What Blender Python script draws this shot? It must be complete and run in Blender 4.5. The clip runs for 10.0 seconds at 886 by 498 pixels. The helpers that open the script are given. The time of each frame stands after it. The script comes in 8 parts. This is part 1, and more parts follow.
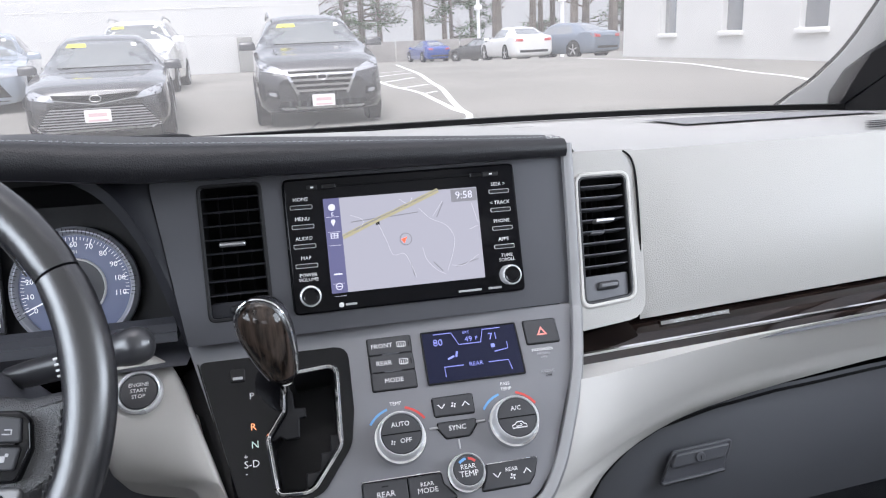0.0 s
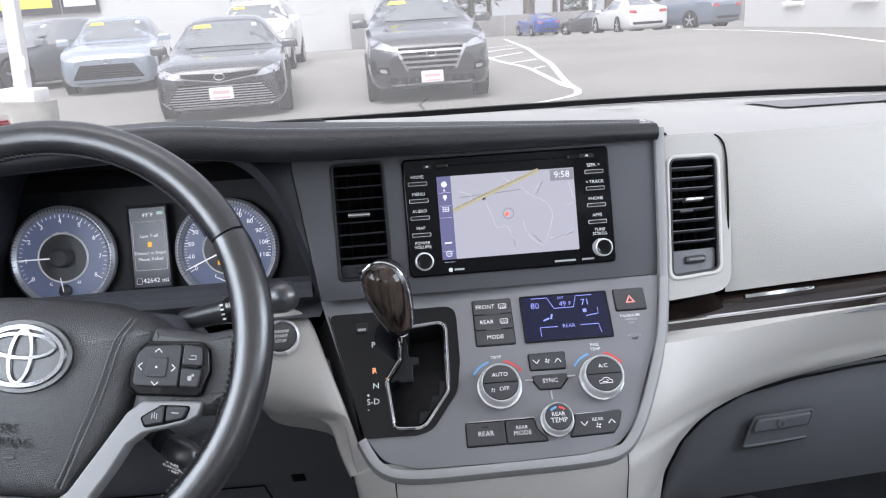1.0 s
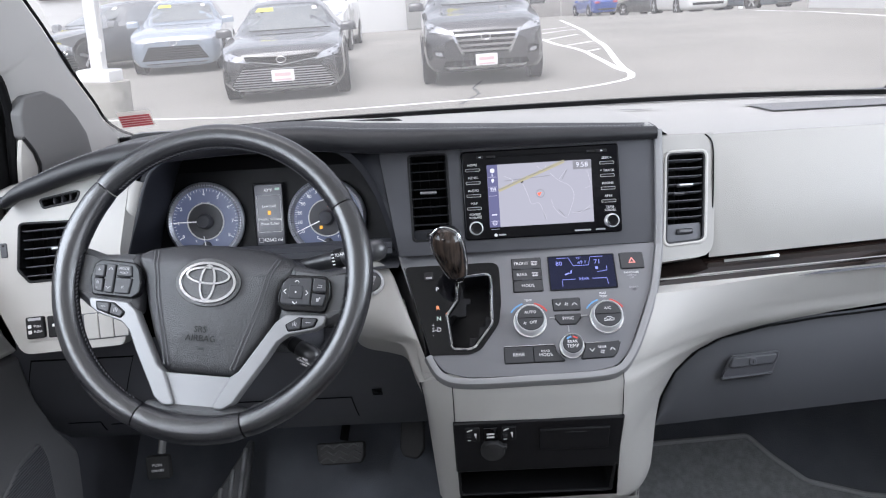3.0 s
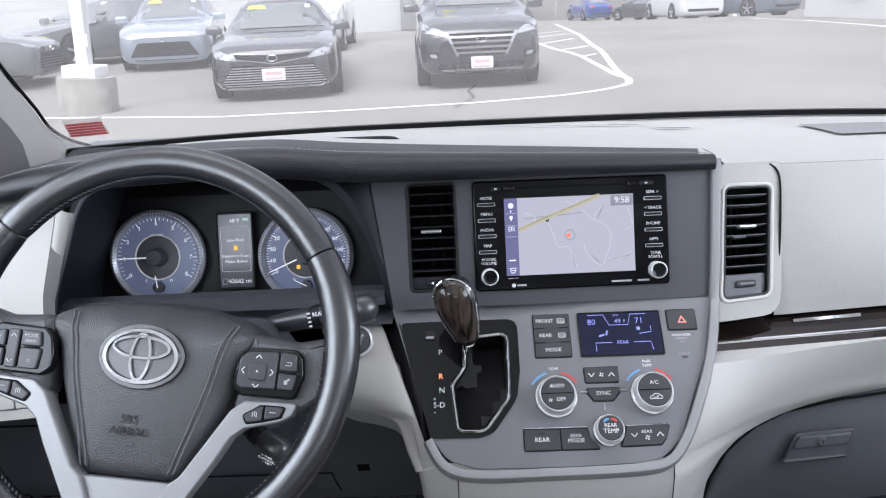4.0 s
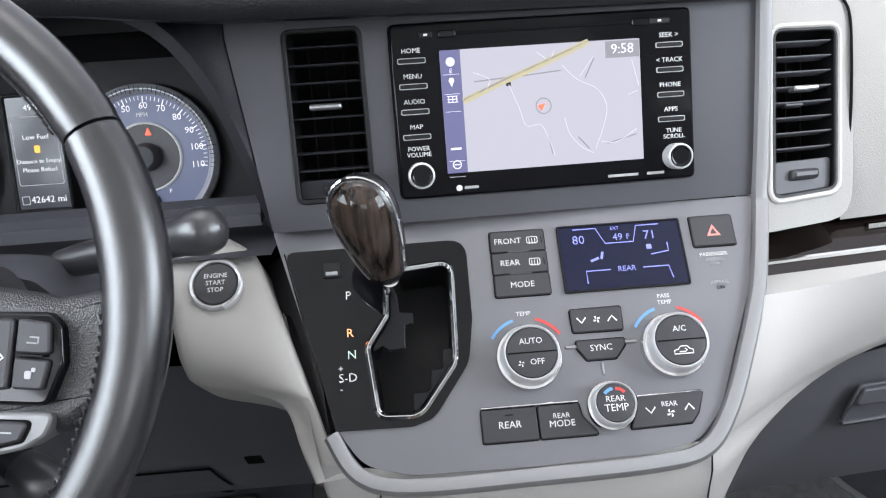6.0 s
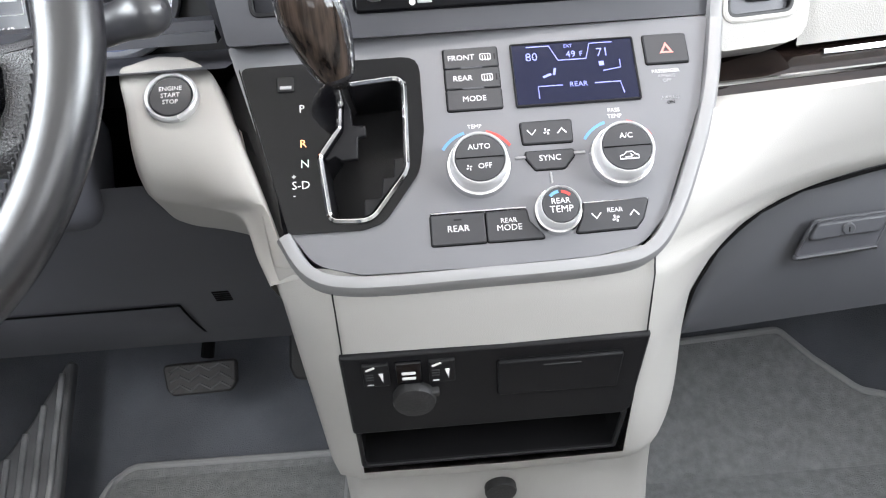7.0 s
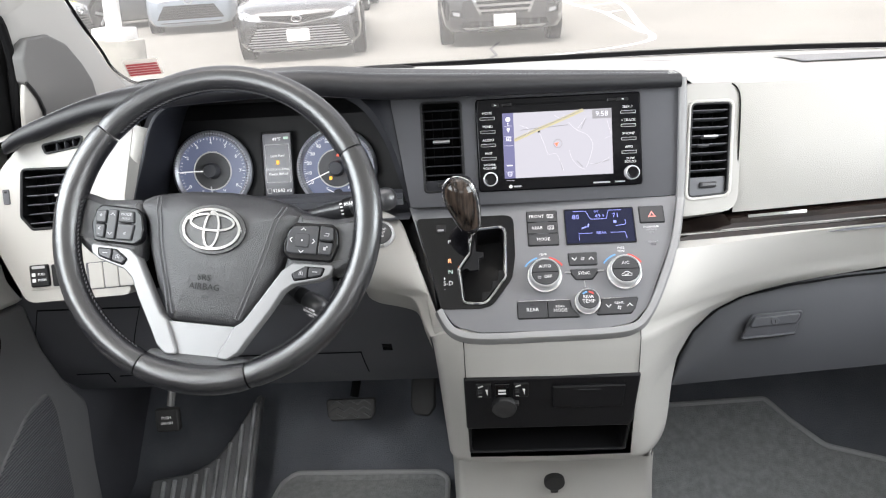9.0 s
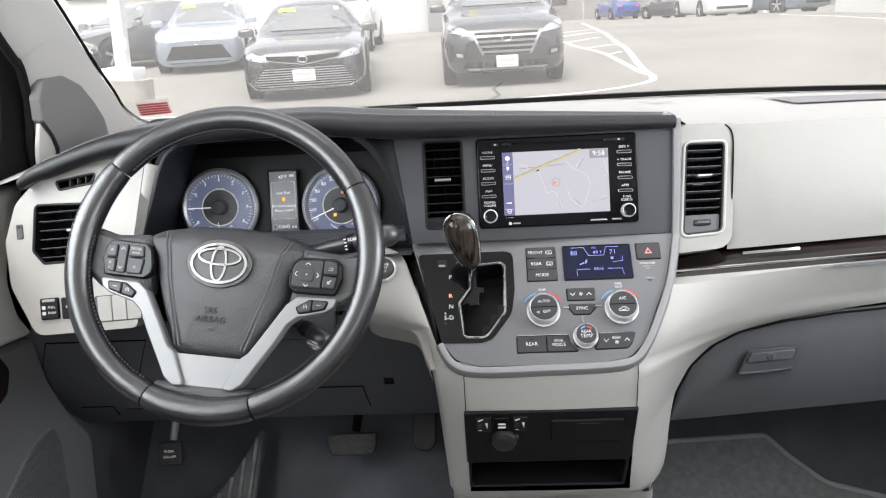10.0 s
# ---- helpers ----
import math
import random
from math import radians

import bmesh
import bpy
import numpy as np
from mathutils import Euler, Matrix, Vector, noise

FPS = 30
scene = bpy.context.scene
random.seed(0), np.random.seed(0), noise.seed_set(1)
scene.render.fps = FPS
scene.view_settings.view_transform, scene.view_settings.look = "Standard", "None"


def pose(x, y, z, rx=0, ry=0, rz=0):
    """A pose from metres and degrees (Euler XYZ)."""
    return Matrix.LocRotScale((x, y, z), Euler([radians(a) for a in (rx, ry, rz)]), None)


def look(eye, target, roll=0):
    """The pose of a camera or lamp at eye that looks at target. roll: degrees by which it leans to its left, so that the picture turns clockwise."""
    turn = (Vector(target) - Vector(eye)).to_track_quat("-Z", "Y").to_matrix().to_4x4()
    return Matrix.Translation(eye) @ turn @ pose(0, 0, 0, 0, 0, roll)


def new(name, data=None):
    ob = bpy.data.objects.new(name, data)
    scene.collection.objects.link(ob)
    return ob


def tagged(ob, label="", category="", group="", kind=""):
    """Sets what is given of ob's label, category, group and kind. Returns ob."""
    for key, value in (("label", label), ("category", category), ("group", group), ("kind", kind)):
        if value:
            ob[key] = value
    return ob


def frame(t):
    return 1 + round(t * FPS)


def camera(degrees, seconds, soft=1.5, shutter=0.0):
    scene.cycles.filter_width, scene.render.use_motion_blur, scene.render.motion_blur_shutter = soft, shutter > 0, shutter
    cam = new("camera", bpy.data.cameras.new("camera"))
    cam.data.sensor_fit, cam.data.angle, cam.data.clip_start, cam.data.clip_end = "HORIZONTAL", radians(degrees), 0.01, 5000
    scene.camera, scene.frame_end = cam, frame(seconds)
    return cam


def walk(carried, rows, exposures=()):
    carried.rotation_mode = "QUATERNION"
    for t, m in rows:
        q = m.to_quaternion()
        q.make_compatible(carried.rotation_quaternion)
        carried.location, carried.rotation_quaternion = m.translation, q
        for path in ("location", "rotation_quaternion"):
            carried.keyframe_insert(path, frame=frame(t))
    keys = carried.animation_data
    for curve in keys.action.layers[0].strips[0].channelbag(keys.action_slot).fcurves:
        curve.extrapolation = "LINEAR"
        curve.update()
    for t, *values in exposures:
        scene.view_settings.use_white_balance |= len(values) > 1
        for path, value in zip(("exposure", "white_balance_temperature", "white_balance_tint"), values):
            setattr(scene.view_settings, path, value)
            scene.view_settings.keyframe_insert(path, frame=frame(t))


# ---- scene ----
cam = camera(61.7, 10.0, soft=1.15)
PATH = [
    (0, (-0.074, -0.005, 1.241), (0.278, 1.889, 0.706), -2.6),
    (0.5, (-0.084, -0.015, 1.242), (0.076, 1.9, 0.69), -3.3),
    (1, (-0.084, -0.097, 1.263), (-0.015, 1.815, 0.68), -3.7),
    (1.5, (-0.081, -0.221, 1.3), (-0.067, 1.685, 0.695), -4.1),
    (2, (-0.083, -0.323, 1.321), (-0.111, 1.579, 0.702), -4.3),
    (2.5, (-0.086, -0.377, 1.327), (-0.14, 1.523, 0.705), -4.2),
    (2.7, (-0.086, -0.38, 1.328), (-0.151, 1.519, 0.704), -4.1),
    (4, (-0.112, -0.146, 1.32), (-0.156, 1.755, 0.699), -2.6),
    (4.5, (-0.11, 0.021, 1.285), (-0.127, 1.918, 0.651), -2.3),
    (5, (-0.099, 0.119, 1.255), (-0.084, 2.004, 0.587), -2.4),
    (5.2, (-0.1, 0.141, 1.248), (-0.074, 2.018, 0.558), -2.5),
    (6.3, (-0.077, 0.141, 1.161), (0.001, 1.944, 0.297), -3.5),
    (6.5, (-0.071, 0.134, 1.14), (0.002, 1.921, 0.245), -3.6),
    (7, (-0.056, 0.087, 1.104), (0.001, 1.847, 0.156), -3.5),
    (7.5, (-0.061, -0.03, 1.124), (-0.028, 1.712, 0.142), -2.7),
    (8, (-0.082, -0.164, 1.2), (-0.116, 1.608, 0.271), -2.7),
    (8.5, (-0.085, -0.279, 1.27), (-0.182, 1.544, 0.452), -3.6),
    (9, (-0.088, -0.34, 1.299), (-0.203, 1.526, 0.589), -3.6),
    (9.5, (-0.084, -0.361, 1.307), (-0.202, 1.528, 0.661), -3.6),
    (10, (-0.084, -0.364, 1.304), (-0.203, 1.536, 0.69), -3.4),
]
EXPOSURES = [(0, 1.3, 6250, 14), (2.7, 1.3, 6250, 14), (3.8, 1.28, 6150, 14), (5.2, 1.32, 6150, 14), (6.3, 1.80, 6500, 12), (7.0, 2.22, 6600, 12), (7.5, 2.38, 6650, 12), (8.0, 2.26, 6700, 12), (8.5, 2.05, 6750, 11), (9.0, 1.80, 6750, 11), (9.5, 1.62, 6700, 11), (10.0, 1.55, 6700, 11)]
walk(cam, [(t, look(eye, target, roll)) for t, eye, target, roll in PATH], EXPOSURES)

# ---- world and light ----
world = bpy.data.worlds.new("overcast_sky")
scene.world = world
world.use_nodes = True
wn = world.node_tree.nodes
wl = world.node_tree.links
sky = wn.new("ShaderNodeTexSky")
sky.sky_type = "NISHITA"
sky.sun_disc = False
sky.sun_elevation, sky.sun_rotation = radians(78), radians(200)
sky.dust_density, sky.ozone_density, sky.air_density = 4.0, 0.6, 1.0
cloud = wn.new("ShaderNodeHueSaturation")
cloud.inputs["Saturation"].default_value = 0.22
wl.new(sky.outputs[0], cloud.inputs["Color"])
# an even layer of cloud down to the horizon
layer = wn.new("ShaderNodeMix")
layer.data_type, layer.blend_type = "RGBA", "LIGHTEN"
layer.inputs[0].default_value = 1.0
for socket in layer.inputs:
    if socket.type == "RGBA" and socket.name == "A":
        wl.new(cloud.outputs[0], socket)
    if socket.type == "RGBA" and socket.name == "B":
        socket.default_value = (2.0, 2.03, 2.08, 1.0)
for socket in layer.outputs:
    if socket.type == "RGBA":
        wl.new(socket, wn["Background"].inputs["Color"])
wn["Background"].inputs["Strength"].default_value = 0.135
sun = new("sun", bpy.data.lights.new("sun", "SUN"))
sun.data.energy, sun.data.angle, sun.data.color = 0.9, radians(30), (1.0, 0.98, 0.95)
sun.matrix_world = look((0, 0, 30), (4.0, 11.0, 15.0))


def sky_window(name, eye, target, w, h, watts):
    """Area lamp added at one of the van's window openings, to boost the daylight inside."""
    lamp = new(name, bpy.data.lights.new(name, "AREA"))
    lamp.data.shape, lamp.data.size, lamp.data.size_y, lamp.data.energy, lamp.data.color = "RECTANGLE", w, h, watts, (0.88, 0.94, 1.0)
    lamp.matrix_world = look(eye, target)


sky_window("daylight_left_door", (-0.93, 0.10, 1.42), (0.5, 0.20, 1.42), 0.9, 0.5, 6.0)
sky_window("daylight_right_door", (1.00, 0.10, 1.42), (-0.5, 0.20, 1.42), 0.9, 0.5, 7.5)
sky_window("daylight_left_slider", (-0.93, -0.92, 1.38), (0.4, -0.6, 1.42), 1.0, 0.5, 5.5)
sky_window("daylight_right_slider", (1.02, -0.92, 1.38), (-0.4, -0.6, 1.42), 1.0, 0.5, 5.5)
sky_window("daylight_rear", (0.02, -2.55, 1.36), (0.02, 0.5, 1.45), 1.3, 0.5, 1.5)

# ---- materials ----
def mat(name, color, rough=0.5, metal=0.0, spec=0.5, grain=0.0, grain_size=900.0, mottle=0.08, mottle_size=6.0, bump=0.0, coat=0.0, emit=None, strength=0.0):
    """Plain surface with two scales of variation: fine grain and broad mottling."""
    m = bpy.data.materials.new(name)
    m.use_nodes = True
    n, l = m.node_tree.nodes, m.node_tree.links
    b = n["Principled BSDF"]
    b.inputs["Roughness"].default_value = rough
    b.inputs["Metallic"].default_value = metal
    b.inputs["Specular IOR Level"].default_value = spec
    b.inputs["Coat Weight"].default_value = coat
    b.inputs["Coat Roughness"].default_value = 0.05
    c = (*color, 1.0)
    b.inputs["Base Color"].default_value = c
    tc = n.new("ShaderNodeTexCoord")
    if mottle:
        t = n.new("ShaderNodeTexNoise")
        t.inputs["Scale"].default_value, t.inputs["Detail"].default_value = mottle_size, 5
        l.new(tc.outputs["Object"], t.inputs["Vector"])
        r = n.new("ShaderNodeMapRange")
        r.inputs["From Min"].default_value, r.inputs["From Max"].default_value = 0.3, 0.7
        r.inputs["To Min"].default_value, r.inputs["To Max"].default_value = 1 - mottle, 1 + mottle
        l.new(t.outputs["Fac"], r.inputs["Value"])
        x = n.new("ShaderNodeVectorMath")
        x.operation = "SCALE"
        x.inputs[0].default_value = color
        l.new(r.outputs["Result"], x.inputs["Scale"])
        l.new(x.outputs["Vector"], b.inputs["Base Color"])
        r2 = n.new("ShaderNodeMapRange")
        r2.inputs["From Min"].default_value, r2.inputs["From Max"].default_value = 0.3, 0.7
        r2.inputs["To Min"].default_value, r2.inputs["To Max"].default_value = max(0.02, rough * 0.88), min(1, rough * 1.12)
        l.new(t.outputs["Fac"], r2.inputs["Value"])
        l.new(r2.outputs["Result"], b.inputs["Roughness"])
    if grain:
        v = n.new("ShaderNodeTexVoronoi")
        v.inputs["Scale"].default_value = grain_size
        l.new(tc.outputs["Object"], v.inputs["Vector"])
        p = n.new("ShaderNodeBump")
        p.inputs["Strength"].default_value, p.inputs["Distance"].default_value = grain, 0.0006
        l.new(v.outputs["Distance"], p.inputs["Height"])
        l.new(p.outputs["Normal"], b.inputs["Normal"])
    if bump:
        v = n.new("ShaderNodeTexNoise")
        v.inputs["Scale"].default_value, v.inputs["Detail"].default_value = grain_size, 6
        l.new(tc.outputs["Object"], v.inputs["Vector"])
        p = n.new("ShaderNodeBump")
        p.inputs["Strength"].default_value, p.inputs["Distance"].default_value = bump, 0.004
        l.new(v.outputs["Fac"], p.inputs["Height"])
        l.new(p.outputs["Normal"], b.inputs["Normal"])
    if emit:
        b.inputs["Emission Color"].default_value = (*emit, 1)
        b.inputs["Emission Strength"].default_value = strength
    return m


VINYL_LIGHT = mat("light_grey_vinyl", (0.395, 0.386, 0.367), 0.55, grain=0.22, grain_size=1100, mottle=0.03)
VINYL_SOFT = mat("soft_light_grey_vinyl", (0.270, 0.264, 0.250), 0.6, grain=0.35, grain_size=800, mottle=0.03)
EMBLEM = mat("dull_chrome", (0.50, 0.50, 0.51), 0.14, metal=1.0, mottle=0.03)
PLASTIC_LIGHT = mat("light_grey_plastic", (0.37, 0.36, 0.34), 0.5, grain=0.1, grain_size=1800, mottle=0.03)
VINYL_TOP = mat("grey_dash_vinyl", (0.335, 0.33, 0.32), 0.5, grain=0.15, grain_size=1100, mottle=0.04)
LEATHER = mat("black_leather", (0.010, 0.010, 0.012), 0.25, spec=1.0, grain=0.16, grain_size=1400, mottle=0.12)
HUB_VINYL = mat("black_grained_airbag_vinyl", (0.019, 0.019, 0.022), 0.38, spec=1.0, grain=0.9, grain_size=1050, mottle=0.12)
LEATHER_BROW = mat("charcoal_stitched_vinyl", (0.006, 0.006, 0.008), 0.42, spec=0.45, grain=0.45, grain_size=700, mottle=0.1)
CHARCOAL = mat("charcoal_plastic", (0.058, 0.059, 0.068), 0.55, spec=0.4, grain=0.2, grain_size=1500, mottle=0.08)
# same plastic as FASCIA, darkened for the shade under the brow
FASCIA_SHADED = mat("brow_shaded_fascia", (0.052, 0.053, 0.060), 0.5, metal=0.2, grain=0.05, grain_size=2500, mottle=0.05)
FASCIA = mat("satin_grey_fascia", (0.148, 0.149, 0.158), 0.48, metal=0.25, grain=0.05, grain_size=2500, mottle=0.04)
GREY_LOWER = mat("mid_grey_plastic", (0.065, 0.067, 0.076), 0.55, grain=0.2, grain_size=1500, mottle=0.06)
BLACK = mat("matt_black_plastic", (0.006, 0.006, 0.007), 0.5, spec=0.3, mottle=0.1)
VOID = mat("black_recess", (0.003, 0.003, 0.0035), 0.85, spec=0.15, mottle=0.1)
RADIO_BLACK = mat("radio_black", (0.004, 0.004, 0.005), 0.10, spec=0.14, mottle=0.05)
PIANO = mat("gloss_black", (0.004, 0.004, 0.005), 0.05, spec=0.32, coat=0.0, mottle=0.05)
BUTTON = mat("dark_button_plastic", (0.028, 0.0285, 0.032), 0.45, grain=0.05, mottle=0.05)
SILVER = mat("satin_silver", (0.38, 0.38, 0.39), 0.34, metal=0.85, mottle=0.03)
EDGE_GREY = mat("satin_edge_paint", (0.24, 0.24, 0.245), 0.5, metal=0.3, mottle=0.03)
SILVER_SOFT = mat("soft_silver_paint", (0.24, 0.24, 0.245), 0.5, metal=0.5, mottle=0.03)
DIAL_SILVER = mat("bright_satin_dial_silver", (0.62, 0.62, 0.63), 0.30, metal=0.35, mottle=0.03)
CHROME = mat("chrome", (0.72, 0.72, 0.73), 0.10, metal=1.0, mottle=0.02)
# white print with a faint glow of its own added
WHITE_INK = mat("glowing_white_print", (0.62, 0.62, 0.62), 0.5, mottle=0, emit=(1, 1, 1), strength=0.04)
GREY_INK = mat("grey_print", (0.35, 0.35, 0.36), 0.5, mottle=0)
RED_INK = mat("red_print", (0.55, 0.06, 0.05), 0.5, mottle=0)
BLUE_INK = mat("blue_print", (0.12, 0.3, 0.55), 0.5, mottle=0)
AMBER_LIT = mat("amber_lit_letter", (0.6, 0.2, 0.08), 0.5, mottle=0, emit=(1.0, 0.35, 0.15), strength=0.6)
GREEN_LIT = mat("green_lit_letter", (0.45, 0.55, 0.5), 0.5, mottle=0, emit=(0.5, 0.8, 0.65), strength=0.12)
RED_LIT = mat("red_lit_symbol", (0.7, 0.05, 0.03), 0.5, mottle=0, emit=(1.0, 0.08, 0.03), strength=0.8)
ORANGE_LIT = mat("orange_lit_symbol", (0.7, 0.3, 0.03), 0.5, mottle=0, emit=(1.0, 0.45, 0.05), strength=0.4)
CARPET = mat("grey_carpet", (0.225, 0.232, 0.238), 0.95, spec=0.1, bump=0.8, grain_size=480, mottle=0.15, mottle_size=80)
CARPET_DARK = mat("dark_grey_carpet", (0.105, 0.112, 0.128), 0.95, spec=0.1, bump=0.5, grain_size=560, mottle=0.2, mottle_size=9)
MAT_EDGE = mat("grey_mat_binding", (0.30, 0.305, 0.31), 0.8, bump=0.4, grain_size=500, mottle=0.1)
RUBBER = mat("black_rubber", (0.018, 0.018, 0.019), 0.6, bump=0.2, grain_size=400, mottle=0.15)
PEDAL_GREY = mat("worn_grey_plastic", (0.20, 0.205, 0.215), 0.42, mottle=0.45, mottle_size=16)
SCREEN_LIT = mat("lit_map_screen", (0.02, 0.02, 0.02), 0.25, spec=0.1, mottle=0, emit=(0.70, 0.70, 0.80), strength=0.30)
SCREEN_SIDE = mat("lit_blue_sidebar", (0.02, 0.02, 0.02), 0.15, mottle=0, emit=(0.14, 0.14, 0.30), strength=0.40)
LCD_BLUE = mat("dark_blue_display", (0.004, 0.005, 0.012), 0.14, spec=0.3, mottle=0, emit=(0.02, 0.025, 0.10), strength=0.11)
LCD_INK = mat("lit_blue_digits", (0.1, 0.1, 0.3), 0.3, mottle=0, emit=(0.32, 0.38, 0.85), strength=0.28)
GAUGE_BLUE = mat("lit_blue_dial", (0.045, 0.055, 0.105), 0.35, mottle=0.1, emit=(0.135, 0.16, 0.25), strength=0.20)
GAUGE_GREY = mat("grey_dial_ring", (0.42, 0.43, 0.47), 0.35, metal=0.4, mottle=0.05)
ROADS = mat("map_roads", (0.3, 0.3, 0.3), 0.3, mottle=0, emit=(0.66, 0.66, 0.80), strength=0.36)
ROAD_YELLOW = mat("map_main_road", (0.05, 0.05, 0.02), 0.3, mottle=0, emit=(0.58, 0.52, 0.34), strength=0.34)
ROAD_GREY = mat("map_grey_road", (0.03, 0.03, 0.03), 0.3, mottle=0, emit=(0.34, 0.34, 0.38), strength=0.3)
LIT_WHITE = mat("lit_white_numerals", (0.6, 0.6, 0.62), 0.5, mottle=0, emit=(0.95, 0.97, 1.0), strength=0.22)
DOOR_GREY = mat("soft_grey_door_vinyl", (0.105, 0.105, 0.108), 0.55, grain=0.25, grain_size=1100, mottle=0.06)
MAP_FAINT = mat("faint_map_lines", (0.02, 0.02, 0.02), 0.3, mottle=0, emit=(0.80, 0.80, 0.88), strength=0.36)
HOOD = mat("dark_hood_plastic", (0.010, 0.0105, 0.014), 0.5, spec=0.3, grain=0.3, grain_size=1200, mottle=0.08)
BLACK_PANEL = mat("black_panel_plastic", (0.0055, 0.0055, 0.0068), 0.48, spec=0.28, grain=0.2, grain_size=1500, mottle=0.1)
STALK = mat("satin_black_stalk", (0.030, 0.030, 0.033), 0.33, spec=0.8, mottle=0.08)
HEADLINER = mat("pale_headliner_cloth", (0.72, 0.70, 0.66), 0.9, bump=0.2, grain_size=600, mottle=0.05)


def wood(name, dark=(0.004, 0.003, 0.003, 1), pale=(0.017, 0.011, 0.009, 1), grain=(6, 70, 70)):
    m = mat(name, (0.03, 0.018, 0.013), 0.07, spec=0.35, coat=0.0, mottle=0.0)
    n, l = m.node_tree.nodes, m.node_tree.links
    b = n["Principled BSDF"]
    tc = n.new("ShaderNodeTexCoord")
    mp = n.new("ShaderNodeMapping")
    mp.inputs["Scale"].default_value = grain
    l.new(tc.outputs["Object"], mp.inputs["Vector"])
    w = n.new("ShaderNodeTexNoise")
    w.inputs["Scale"].default_value, w.inputs["Detail"].default_value = 3.0, 6
    l.new(mp.outputs["Vector"], w.inputs["Vector"])
    r = n.new("ShaderNodeValToRGB")
    r.color_ramp.elements[0].position, r.color_ramp.elements[1].position = 0.35, 0.7
    r.color_ramp.elements[0].color, r.color_ramp.elements[1].color = dark, pale
    l.new(w.outputs["Fac"], r.inputs["Fac"])
    l.new(r.outputs["Color"], b.inputs["Base Color"])
    return m


WOOD = wood("dark_glossy_wood")


def stained(name, color, x, y, r):
    """Carpet with one worn, yellowish blotch."""
    m = mat(name, color, 0.95, spec=0.1, bump=0.8, grain_size=480, mottle=0.15, mottle_size=80)
    n, l = m.node_tree.nodes, m.node_tree.links
    b = n["Principled BSDF"]
    old = b.inputs["Base Color"].links[0].from_socket
    tc, mp, no, ds, ad, mr, mx = n.new("ShaderNodeTexCoord"), n.new("ShaderNodeMapping"), n.new("ShaderNodeTexNoise"), n.new("ShaderNodeVectorMath"), n.new("ShaderNodeMath"), n.new("ShaderNodeMapRange"), n.new("ShaderNodeMix")
    mp.inputs["Location"].default_value = (-x / r, -y / r * 1.5, 0)
    mp.inputs["Scale"].default_value = (1 / r, 1.5 / r, 0)
    l.new(tc.outputs["Object"], mp.inputs["Vector"])
    ds.operation = "LENGTH"
    l.new(mp.outputs["Vector"], ds.inputs[0])
    no.inputs["Scale"].default_value, no.inputs["Detail"].default_value = 14, 5
    l.new(tc.outputs["Object"], no.inputs["Vector"])
    l.new(ds.outputs["Value"], ad.inputs[0]), l.new(no.outputs["Fac"], ad.inputs[1])
    mr.inputs["From Min"].default_value, mr.inputs["From Max"].default_value = 0.7, 1.6
    mr.inputs["To Min"].default_value, mr.inputs["To Max"].default_value = 0.75, 0.0
    l.new(ad.outputs[0], mr.inputs["Value"])
    mx.data_type = "RGBA"
    l.new(mr.outputs["Result"], mx.inputs["Factor"]), l.new(old, mx.inputs["A"])
    mx.inputs["B"].default_value = (0.33, 0.312, 0.25, 1)
    l.new(mx.outputs["Result"], b.inputs["Base Color"])
    return m


def pane_material(name, tint, gloss_rough=0.02):
    """Thin clear pane: light passes straight through, gloss grows towards grazing angles."""
    m = bpy.data.materials.new(name)
    m.use_nodes = True
    n, l = m.node_tree.nodes, m.node_tree.links
    n.remove(n["Principled BSDF"])
    tr, gl, mx, lw = n.new("ShaderNodeBsdfTransparent"), n.new("ShaderNodeBsdfGlossy"), n.new("ShaderNodeMixShader"), n.new("ShaderNodeLayerWeight")
    tr.inputs["Color"].default_value = (*tint, 1)
    gl.inputs["Roughness"].default_value = gloss_rough
    pw, ad = n.new("ShaderNodeMath"), n.new("ShaderNodeMath")
    pw.operation, ad.operation = "POWER", "MULTIPLY_ADD"
    pw.inputs[1].default_value, ad.inputs[1].default_value, ad.inputs[2].default_value = 5.0, 0.9, 0.045
    l.new(lw.outputs["Facing"], pw.inputs[0]), l.new(pw.outputs[0], ad.inputs[0])
    l.new(ad.outputs[0], mx.inputs[0]), l.new(tr.outputs[0], mx.inputs[1]), l.new(gl.outputs[0], mx.inputs[2])
    l.new(mx.outputs[0], n["Material Output"].inputs["Surface"])
    return m


GLASS = pane_material("clear_window_glass", (0.93, 0.95, 0.95))


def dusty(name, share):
    """Window glass with a translucent share mixed in, as a bright veil over the view outside."""
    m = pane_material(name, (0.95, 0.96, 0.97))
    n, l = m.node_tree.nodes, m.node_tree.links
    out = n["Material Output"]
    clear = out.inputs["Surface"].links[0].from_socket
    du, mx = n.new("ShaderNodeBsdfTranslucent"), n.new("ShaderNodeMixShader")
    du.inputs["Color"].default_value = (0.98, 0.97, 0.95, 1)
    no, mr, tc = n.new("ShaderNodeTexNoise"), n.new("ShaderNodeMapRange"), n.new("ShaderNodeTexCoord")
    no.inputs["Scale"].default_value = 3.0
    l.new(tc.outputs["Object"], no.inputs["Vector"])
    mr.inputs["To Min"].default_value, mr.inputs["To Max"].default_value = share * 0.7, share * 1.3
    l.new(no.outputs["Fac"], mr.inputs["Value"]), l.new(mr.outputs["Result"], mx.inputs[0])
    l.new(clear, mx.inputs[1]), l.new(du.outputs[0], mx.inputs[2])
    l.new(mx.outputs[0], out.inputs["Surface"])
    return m


